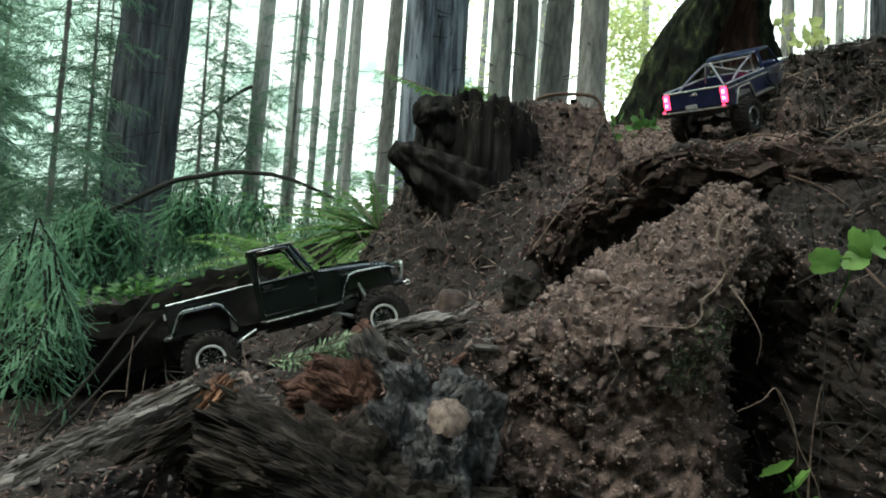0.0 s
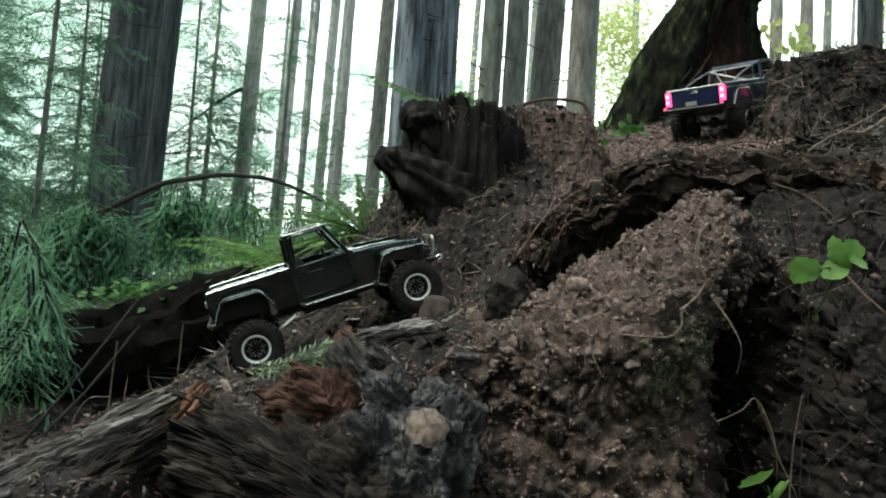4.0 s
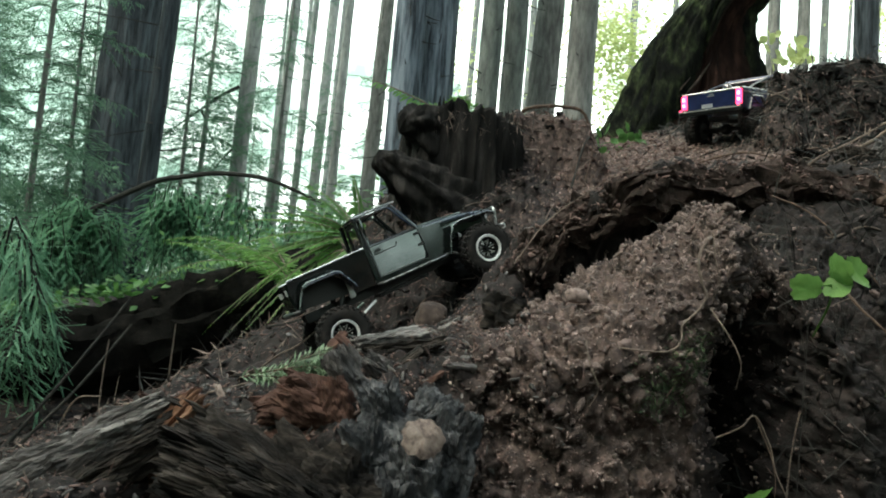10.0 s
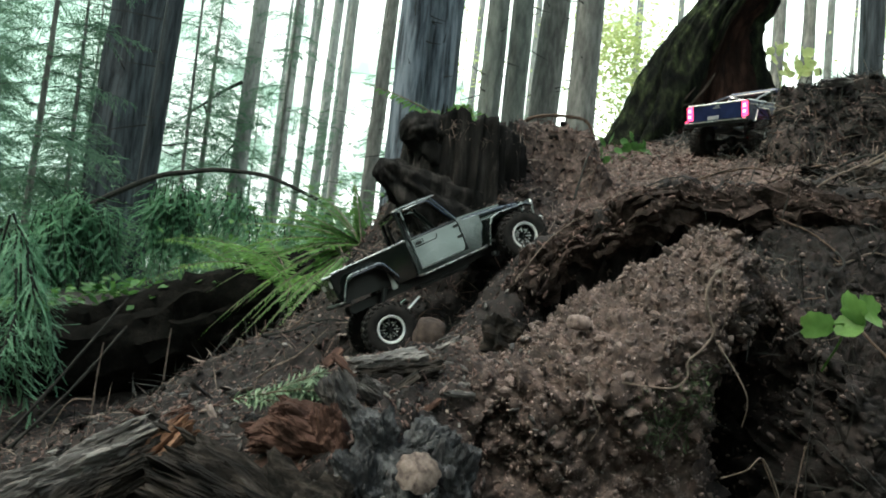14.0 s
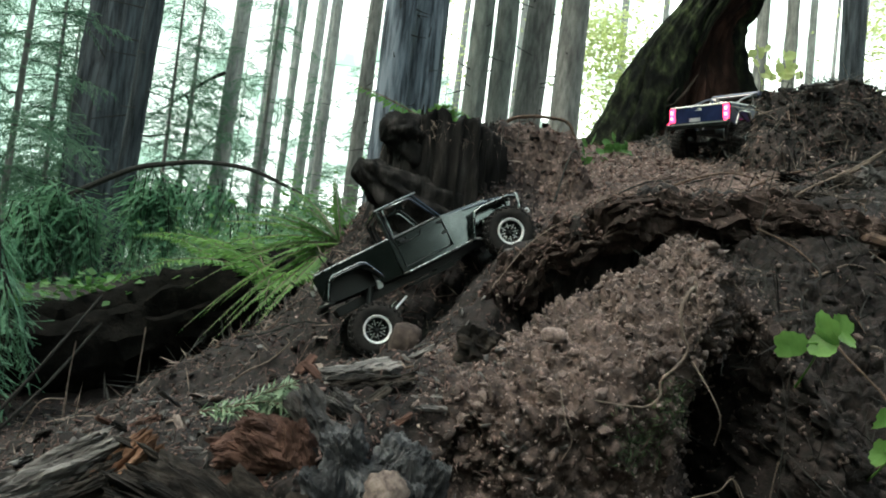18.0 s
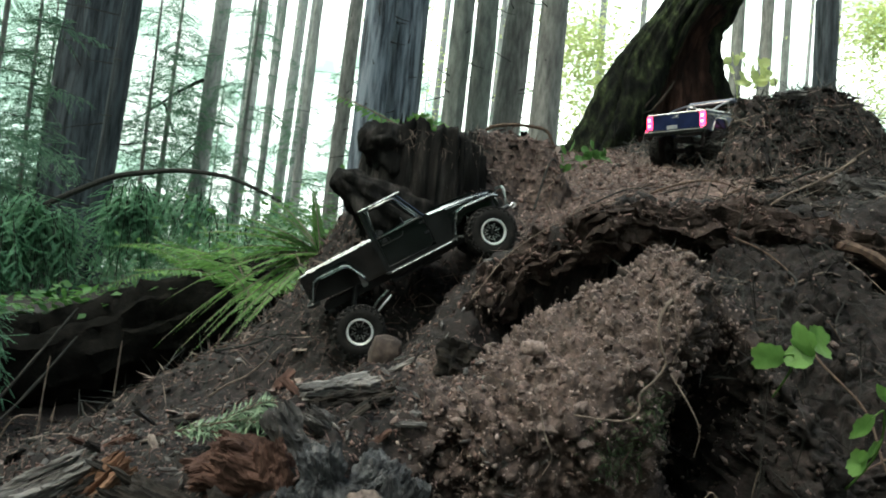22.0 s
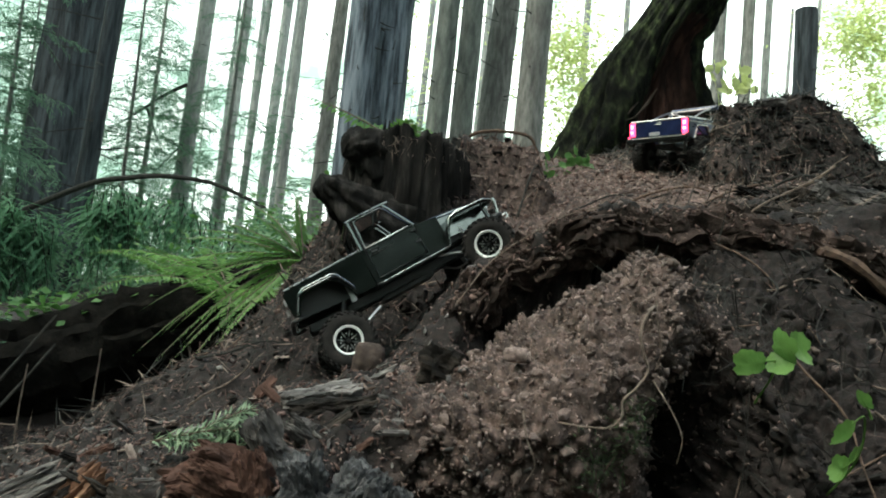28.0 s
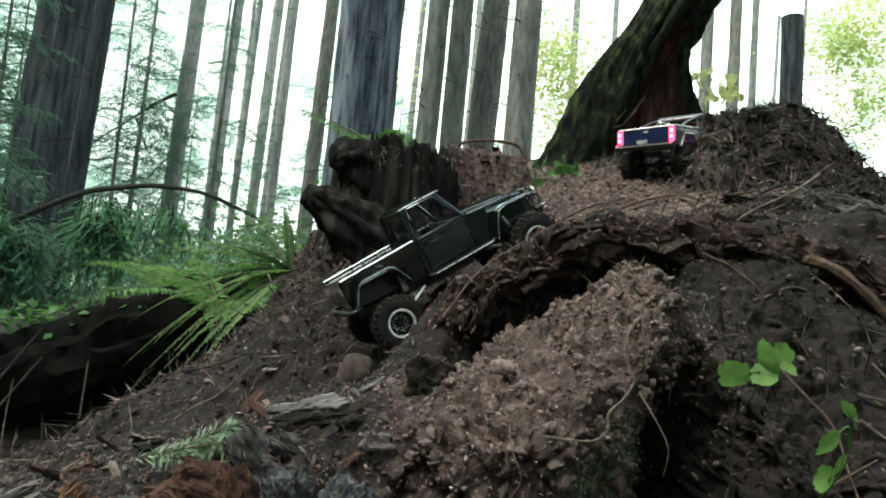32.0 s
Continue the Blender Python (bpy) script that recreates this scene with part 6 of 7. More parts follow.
# upright grey pieces below the lip
for k, (x, y, z, ln, w, d, rx, ry) in enumerate([(-0.026, 0.795, 0.378, 0.07, 0.042, 0.04, 10, 72), (0.018, 0.795, 0.375, 0.06, 0.042, 0.04, 8, 112), (-0.04, 0.775, 0.335, 0.08, 0.045, 0.035, 6, 80), (0.050, 0.785, 0.352, 0.08, 0.045, 0.04, 10, 98),
                                                 (0.015, 0.765, 0.318, 0.09, 0.055, 0.04, 0, 90), (-0.01, 0.755, 0.285, 0.09, 0.05, 0.04, 0, 94)]):
    chunk("wood_chunk", x * 0.96, y - 0.035, z - 0.002, (ln, w, d), (rx + 30 * k, ry, 0), SLATEWOOD, "bluish-grey upright chunk of rotten wood", "wood piece", 0.22, 30 + k, 26, 0.12, "wood pieces below the lip", 1.6, 0.012)
for k, (x, y, z, s, rx, ry, rz, mat, lab) in enumerate([(-0.070, 0.835, 0.402, (0.075, 0.035, 0.028), 40, 60, 0, GREYWOOD, "pale torn wood slab"), (-0.105, 0.812, 0.378, (0.075, 0.045, 0.05), 10, 18, 8, REDWOOD, "brick-red rotten wood block"),
                                                   (-0.14, 0.825, 0.372, (0.06, 0.04, 0.035), 10, -15, 20, REDWOOD, "brick-red rotten wood block"), (-0.078, 0.80, 0.372, (0.065, 0.03, 0.03), 5, 70, 0, REDWOOD, "brick-red rotten wood block"),
                                                   (-0.012, 0.895, 0.438, (0.085, 0.05, 0.03), 0, -10, 10, LOGWOOD, "blackish rotten wood lump"), (0.035, 0.86, 0.425, (0.09, 0.03, 0.018), 10, -14, -5, GREYWOOD, "pale torn wood slab"),
                                                   (-0.035, 0.94, 0.449, (0.08, 0.05, 0.02), 0, -12, 20, GREYWOOD, "pale torn wood slab"), 
                                                   (-0.083, 0.795, 0.334, (0.045, 0.02, 0.012), 0, -14, 10, DEADLEAF, "pale flat wood chip"), (-0.125, 0.80, 0.345, (0.10, 0.03, 0.012), 30, -14, 4, REDWOOD, "brick-red rotten wood slab"),
                                                   (-0.12, 0.90, 0.402, (0.08, 0.03, 0.015), 0, -22, -14, GREYWOOD, "pale torn wood slab"), (-0.03, 0.845, 0.415, (0.07, 0.03, 0.02), 0, 30, 30, GREYWOOD, "pale torn wood slab")]):
    near = 0.035 if y < 0.84 else 0.0
    chunk("wood_chunk", x * (1 - 1.2 * near), y - near, z + 0.15 * near, s, (rx, ry, rz), mat, lab, "wood piece", 0.26 if mat is REDWOOD else 0.36, 50 + k, 20, 0.3, "", 2.4 if mat is REDWOOD else 4.0, 0.006)
lump("stone", 0.020, 1.262, 0.468, (0.056, 0.05, 0.062), (0, 8, 0), STONE, "rounded reddish-brown stone beside the rut", "stone", 0.12, 2.1, 61)
lump("rotten_chunk", 0.115, 0.975, 0.492, (0.05, 0.04, 0.055), (0, 15, 0), LOGWOOD, "dark crumbled knob of rotten wood", "wood piece", 0.5, 3.2, 63)
lump("stone", 0.19, 0.86, 0.525, (0.028, 0.02, 0.018), (0, 0, 0), CLOD, "smooth brown stone in the soil", "stone", 0.12, 2.1, 62)


def flat_leaf(name, x, y, z, size, rot, material, label, cat="leaf", cup=0.18, notch=0.0, parent=None, thick=0.0006):
    """A round, slightly cupped leaf with a scalloped rim."""
    n, rings = 44, 6
    vs, fs = [(0, 0, 0)], []
    for j in range(1, rings + 1):
        for i in range(n):
            a = 2 * math.pi * i / n
            r = j / rings * (1 + 0.05 * math.sin(a * 5 + 1) + 0.05 * math.sin(a * 11) * j / rings)
            if notch:
                r *= 1 - notch * math.exp(-(((a + math.pi) % (2 * math.pi) - math.pi) / 0.35) ** 2)
            vs.append((r * math.cos(a), r * math.sin(a) * 0.9, cup * r * r + 0.05 * math.sin(a * 3) * r))
    for i in range(n):
        fs.append((0, 1 + i, 1 + (i + 1) % n))
    for j in range(rings - 1):
        for i in range(n):
            a, b = 1 + j * n + i, 1 + j * n + (i + 1) % n
            fs.append((a, a + n, b + n, b))
    ob = obj(name, [(v[0] * size / 2, v[1] * size / 2, v[2] * size / 2) for v in vs], fs, material, parent, smooth=True)
    if parent:
        ob.matrix_local = pose(x, y, z, *rot)
    else:
        ob.matrix_world = pose(x, y, z, *rot)
        tagged(ob, label, cat)
    return ob


flat_leaf("dead_leaf", 0.0165, 0.708, 0.372, 0.044, (68, 8, 10), DEADLEAF, "pale dried round leaf on dark wood", "leaf", -0.25)


def leafy_plant(name, base, leaves, stems, label, material=LEAF):
    """A small plant: leaves are (place, size, turn), stems are lines; all in the world."""
    t = thing(name, Matrix.Translation(base), label, "plant")
    b = Vector(base)
    for line in stems:
        pts = curve_points([Vector(p) - b for p in line], 6)
        part("stem", tube(pts, [0.0013 - 0.0006 * i / len(pts) for i in range(len(pts))], 6), material, t)
    for p, size, rot, notch in leaves:
        q = Vector(p) - b
        flat_leaf("leaf", q.x, q.y, q.z, size, rot, material, "", notch=notch, parent=t, cup=0.22)
    return t


leafy_plant("seedling", (0.45, 0.80, 0.50), [((0.372, 0.679, 0.547), 0.032, (62, 10, 160), 0.35), ((0.400, 0.676, 0.566), 0.036, (70, -15, 100), 0.45), ((0.417, 0.674, 0.566), 0.036, (66, 12, 20), 0.45), ((0.405, 0.678, 0.550), 0.03, (58, 0, -60), 0.2)],
            [[(0.45, 0.80, 0.50), (0.42, 0.72, 0.535), (0.398, 0.68, 0.553)], [(0.398, 0.68, 0.553), (0.385, 0.679, 0.551), (0.375, 0.679, 0.548)]], "seedling with four bright green scalloped leaves")
leafy_plant("drooping_seedling", (0.53, 0.84, 0.36), [((0.482, 0.693, 0.488), 0.034, (62, 5, 200), 0.2), ((0.490, 0.690, 0.466), 0.036, (58, -10, 240), 0.25), ((0.478, 0.692, 0.455), 0.03, (66, 15, 260), 0.2), ((0.494, 0.689, 0.522), 0.022, (60, 0, 90), 0.2)],
            [[(0.53, 0.84, 0.36), (0.525, 0.74, 0.45), (0.498, 0.69, 0.505), (0.484, 0.69, 0.498)], [(0.505, 0.69, 0.505), (0.50, 0.689, 0.515), (0.494, 0.689, 0.522)]], "seedling with limp hanging green leaves")
leafy_plant("seedling", (0.36, 0.69, 0.25), [((0.31, 0.629, 0.355), 0.036, (40, 10, 200), 0.1), ((0.33, 0.63, 0.345), 0.036, (50, -10, 250), 0.1), ((0.345, 0.63, 0.315), 0.04, (60, 0, 20), 0.2)],
            [[(0.36, 0.69, 0.25), (0.345, 0.65, 0.31), (0.32, 0.632, 0.352)]], "small green plant low on the soil face")
ir = random.Random(31)
ivy = [((1.22 + ir.uniform(-0.075, 0.095), 2.46 + ir.uniform(-0.05, 0.04), 1.49 + ir.uniform(-0.06, 0.06)), ir.uniform(0.025, 0.052), (ir.uniform(45, 80), ir.uniform(-20, 20), ir.uniform(0, 360)), 0.3) for k in range(28)]
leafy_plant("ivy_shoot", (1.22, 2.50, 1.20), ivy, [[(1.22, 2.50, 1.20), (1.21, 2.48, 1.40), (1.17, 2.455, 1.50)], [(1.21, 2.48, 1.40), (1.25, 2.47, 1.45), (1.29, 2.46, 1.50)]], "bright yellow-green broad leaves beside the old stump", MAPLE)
cr = random.Random(47)
vine = [((0.60 + cr.uniform(-0.05, 0.14), 2.385 + cr.uniform(-0.03, 0.04), 1.085 + cr.uniform(-0.045, 0.06)), cr.uniform(0.026, 0.05), (cr.uniform(35, 75), cr.uniform(-25, 25), cr.uniform(0, 360)), 0.3) for k in range(20)]
leafy_plant("creeper", (0.64, 2.42, 1.03), vine, [[(0.64, 2.42, 1.03), (0.62, 2.4, 1.09), (0.595, 2.39, 1.12)], [(0.64, 2.42, 1.03), (0.67, 2.39, 1.08), (0.70, 2.385, 1.098)], [(0.62, 2.4, 1.09), (0.58, 2.4, 1.08), (0.555, 2.39, 1.06)]], "green creeper leaves at the foot of the mossy stump", SHRUB)


# ---- roots and twigs ----
def stick(name, pts, r, material, label, cat="root", taper=0.5, group=""):
    line = curve_points(pts, 6)
    n = len(line)
    bm = tube(line, [r * (1 - taper * i / n) * (1 + 0.18 * math.sin(i * 1.9)) for i in range(n)], 7)
    ob = part(name, bm, material, None)
    return tagged(ob, label, cat, group)


stick("root", [(0.305, 0.745, 0.59), (0.288, 0.707, 0.592), (0.277, 0.700, 0.578), (0.274, 0.697, 0.562), (0.279, 0.698, 0.545), (0.284, 0.698, 0.532), (0.275, 0.698, 0.516), (0.262, 0.699, 0.502), (0.262, 0.699, 0.487), (0.252, 0.701, 0.476), (0.234, 0.703, 0.474), (0.205, 0.716, 0.474)],
      0.0018, ROOT, "pale winding root hanging down the soil face")
stick("root", [(0.299, 0.728, 0.60), (0.301, 0.722, 0.572), (0.307, 0.724, 0.55), (0.306, 0.735, 0.53)], 0.0009, ROOT, "thin pale root on the soil face")
stick("root", [(0.178, 0.745, 0.478), (0.181, 0.732, 0.454), (0.191, 0.732, 0.43), (0.185, 0.74, 0.41)], 0.0009, ROOT, "thin pale root on the soil face")
stick("root", [(0.15, 1.17, 0.575), (0.193, 1.175, 0.64), (0.224, 1.175, 0.672), (0.26, 1.165, 0.70), (0.311, 1.15, 0.735), (0.37, 1.14, 0.755)], 0.0011, ROOT, "thin root running along the rotten log")
stick("twig", [(0.60, 1.13, 0.76), (0.633, 1.117, 0.789), (0.672, 1.112, 0.811), (0.71, 1.108, 0.836), (0.735, 1.10, 0.855)], 0.0022, ROOT, "pale bare twig sticking out of the bank", "twig")
stick("twig", [(0.302, 0.70, 0.395), (0.31, 0.666, 0.412), (0.322, 0.664, 0.424), (0.338, 0.665, 0.397), (0.346, 0.666, 0.371), (0.369, 0.669, 0.324), (0.375, 0.70, 0.27)], 0.0008, ROOT, "thin pale bent twig before the dark hollow", "twig")
stick("twig", [(0.322, 0.664, 0.424), (0.342, 0.666, 0.381), (0.346, 0.668, 0.349), (0.35, 0.69, 0.31)], 0.0006, TWIG, "thin brown twig before the dark hollow", "twig")
stick("root", [(0.305, 0.735, 0.52), (0.322, 0.722, 0.49), (0.332, 0.720, 0.467), (0.335, 0.735, 0.44)], 0.001, ROOT, "thin root on the soil face")
stick("root", [(0.24, 1.99, 0.98), (0.236, 1.94, 1.04), (0.29, 1.92, 1.058), (0.36, 1.915, 1.06), (0.40, 1.915, 1.052), (0.42, 1.915, 1.02), (0.45, 1.93, 0.95)], 0.0055, TWIG, "dark bent root arching over the soil block", "root", 0.3)
stick("root", [(0.68, 1.12, 0.72), (0.722, 1.05, 0.703), (0.787, 1.03, 0.649), (0.85, 1.02, 0.57)], 0.010, TWIG, "thick brown root at the bank's edge", "root", 0.3)
stick("twig", [(-0.30, 1.40, 0.345), (-0.262, 1.375, 0.375), (-0.227, 1.37, 0.396), (-0.194, 1.365, 0.43), (-0.2, 1.365, 0.442)], 0.0022, ROOT, "curved pale twig on the bank", "twig")
for k, pts in enumerate([[(-1.05, 2.10, -0.02), (-0.96, 2.04, 0.13), (-0.89, 2.035, 0.15)], [(-0.89, 2.04, 0.05), (-0.884, 2.03, 0.2), (-0.875, 2.024, 0.31)], [(-0.70, 2.03, 0.20), (-0.692, 2.014, 0.281), (-0.688, 2.01, 0.37)],
                         [(-1.30, 2.3, -0.10), (-1.12, 2.35, 0.18), (-1.0, 2.45, 0.42)], [(-1.25, 2.25, -0.10), (-1.08, 2.30, 0.12), (-0.97, 2.4, 0.33)]]):
    stick("twig", pts, 0.003 if k < 3 else 0.0065, ROOT if k < 3 else DARKTWIG, "thin bare twig before the dark log" if k < 3 else "brown leaning stick before the dark log", "twig")


def on_ground(x, y, up=0.0):
    return Vector((x, y, ground_z(x, y) + up))


stick("twig", [(0.80, 1.50, 0.845), (0.875, 1.475, 0.878), (0.925, 1.445, 0.912), (0.96, 1.43, 0.945)], 0.0045, ROOT, "pale bare stick lying on the bank", "twig", 0.3)
chunk("wood_chunk", 1.02, 1.80, 1.195, (0.07, 0.04, 0.02), (20, -12, 10), GREYWOOD, "pale torn wood slab", "wood piece", 0.4, 90, 12, 0.4)
chunk("wood_chunk", 0.93, 1.42, 0.86, (0.05, 0.03, 0.09), (0, 20, 10), GREYWOOD, "pale torn wood slab", "wood piece", 0.4, 91, 12, 0.4)
for k, (x, y, ln, a, r) in enumerate([(0.55, 1.75, 0.22, 20, 0.003), (0.70, 1.66, 0.25, -35, 0.0035), (0.62, 1.55, 0.2, 70, 0.003), (0.85, 1.6, 0.3, 25, 0.004), (0.42, 1.85, 0.2, 50, 0.003), (0.5, 1.62, 0.16, -60, 0.0025), (1.0, 1.55, 0.25, -20, 0.004), (-0.35, 1.75, 0.2, 30, 0.003), (-0.25, 1.6, 0.22, -20, 0.003)]):
    dx, dy = math.cos(radians(a)) * ln / 2, math.sin(radians(a)) * ln / 2
    stick("twig", [on_ground(x - dx, y - dy, 0.004), on_ground(x - dx * 0.3, y - dy * 0.3, 0.02), on_ground(x + dx * 0.4, y + dy * 0.4, 0.018), on_ground(x + dx, y + dy, 0.006)], r, TWIG if k % 2 else DARKTWIG, "bent brown twig lying on the bank", "twig", 0.5, "twigs on the bank")
for k, (x, y, dz, ln, w, h, ry, rz) in enumerate([(0.62, 1.30, 0.0, 0.26, 0.07, 0.05, -6, 8), (0.80, 1.27, 0.0, 0.30, 0.08, 0.05, 4, -6), (1.00, 1.30, 0.005, 0.28, 0.07, 0.05, 8, -10), (0.72, 1.40, 0.005, 0.24, 0.06, 0.04, -4, 14),
                                              (0.92, 1.42, 0.005, 0.26, 0.07, 0.05, 3, -4), (0.52, 1.37, 0.0, 0.18, 0.06, 0.035, -12, 20), (1.10, 1.42, 0.0, 0.22, 0.06, 0.05, 10, 6), (0.66, 1.50, 0.0, 0.20, 0.05, 0.03, 0, -18), (0.86, 1.53, 0.0, 0.18, 0.05, 0.03, 2, 12)]):
    chunk("rotten_wood", x, y, ground_z(x, y) + dz - 0.004, (ln * 0.55, w * 0.7, h * 0.7), (k * 23, ry, rz), (LOGWOOD, ROTWOOD, GREYWOOD)[k % 3] if k < 5 else (LOGWOOD, REDWOOD)[k % 2], "rotten dark wood piece sunk in the bank", "wood piece", 0.4, 140 + k, 22, 0.5, "rotten wood in the bank", 4.0, 0.010)
hr = random.Random(58)
for k in range(5):
    x, y = hr.uniform(0.40, 1.0), hr.uniform(1.04, 1.1)
    z, ln = 0.72 - 0.25 * max(x - 0.7, 0), hr.uniform(0.12, 0.34)
    sway = hr.uniform(-0.12, 0.12)
    stick("hanging_root", [(x, y + 0.03, z), (x + sway * 0.3, y, z - ln * 0.35), (x + sway, y - 0.01, z - ln * 0.7), (x + sway * 1.4, y + 0.01, z - ln)], hr.uniform(0.0005, 0.0010), DARKTWIG, "thin root hanging below the rotten log", "root", 0.6, "roots hanging below the log")
br = random.Random(91)
for k in range(46):
    x, y = br.uniform(0.44, 0.98), br.uniform(0.82, 1.08)
    ln, a = br.uniform(0.05, 0.22), radians(br.choice([-60, -75, -20, 15, -100, -35]) + br.uniform(-20, 20))
    line = []
    for i in range(5):
        f = i / 4 - 0.5
        px, py = x + math.cos(a) * ln * f + 0.012 * math.sin(i * 2.1 + k), y + math.sin(a) * ln * f * 0.7
        line.append(on_ground(px, py, br.uniform(0.001, 0.012)))
    stick("bank_root", line, br.choice([0.0007, 0.001, 0.0013, 0.002]), (DARKTWIG, TWIG, ROOT)[k % 3], "thin bare root running over the dark bank", "root", 0.5, "roots on the dark bank")
lr = random.Random(83)
for k in range(30):
    x, y = (lr.uniform(0.55, 1.1), lr.uniform(1.3, 1.75)) if k < 18 else (lr.uniform(-0.5, 0.0), lr.uniform(0.95, 1.6))
    if k >= 18 and 1.15 < y < 1.5:
        y += 0.35
    flat_leaf("dead_leaf", x, y, ground_z(x, y) + 0.006, lr.uniform(0.016, 0.034), (lr.uniform(-10, 50), lr.uniform(-25, 25), lr.uniform(0, 360)), DEADLEAF, "small dry brown leaf lying on soil", "leaf", lr.uniform(-0.5, 0.5), 0.2)
tr = random.Random(21)
for k in range(70):
    x, y = tr.uniform(-0.75, 1.15), tr.uniform(0.9, 2.1)
    if 1.16 < y < 1.5 and x < 0.4:
        y += 0.35
    a, ln = tr.uniform(0, 6.28), tr.uniform(0.03, 0.12)
    dx, dy = math.cos(a) * ln / 2, math.sin(a) * ln / 2
    p = [on_ground(x - dx, y - dy, 0.002), on_ground(x, y, 0.004 + 0.008 * tr.random()), on_ground(x + dx, y + dy, 0.002)]
    stick("twig", p, tr.uniform(0.0009, 0.0022), ROOT if tr.random() < 0.5 else TWIG, "small broken twig lying on the soil", "twig", 0.4, "twigs on the soil")


def sprig():
    """Cut fir sprig lying on the lip."""
    t = thing("fir_sprig", Matrix.Translation((-0.208, 0.862, ground_z(-0.2, 0.865) + 0.022)), "pale blue-green fir sprig lying on the soil", "sprig")
    for k, (dx, dy, dz, ln) in enumerate([(0.85, 0.05, 0.28, 0.125), (0.9, -0.25, 0.1, 0.09), (0.6, 0.35, 0.4, 0.08), (0.9, 0.3, 0.2, 0.10), (0.4, -0.3, 0.2, 0.06)]):
        sh = Sheets()
        pts = spine((0.018 * k, 0.002 * k, 0.003 * k), (dx, dy, dz), ln, 0.12, 8)
        for lift in (0.5, 0.0, -0.5):
            feather(sh, pts, 0.021, 0.0016, 20, 0.7, lift, 0.3, 0)
        tw = sh.mesh("needle_twig", SPRIG, t)
        part("stem", tube([tuple(p) for p in pts], [0.0013] * len(pts), 5), TWIG, tw)


sprig()
# dark fallen log at the side; the shade over it is in its colour
log_piece("fallen_log", [(-2.3, 2.85, 0.02), (-1.7, 3.0, 0.08), (-1.2, 3.12, 0.20), (-0.85, 3.22, 0.36), (-0.5, 3.35, 0.50)], [0.20, 0.2, 0.2, 0.2, 0.18], SHADEWOOD, "rotten fallen log, its shade painted in as black, with small plants on top", "log", 0.18, 11, crumble=0.03)

# ---- scatter ----
HOT = (GP[:, 0] > -1.7) & (GP[:, 0] < 1.6) & (GP[:, 1] > 0.55) & (GP[:, 1] < 2.9) & ((GP[:, 2] > 0.18) | (GP[:, 1] > 1.2))
POOL = np.nonzero(HOT)[0]
AREA = np.linalg.norm(np.cross(np.gradient(GP.reshape(NY, NX, 3), axis=1), np.gradient(GP.reshape(NY, NX, 3), axis=0)), axis=-1).ravel()
SR = np.random.RandomState(77)


def picks(n, weight):
    w = AREA[POOL] * weight(GP[POOL])
    return POOL[SR.choice(len(POOL), n, p=w / w.sum())]


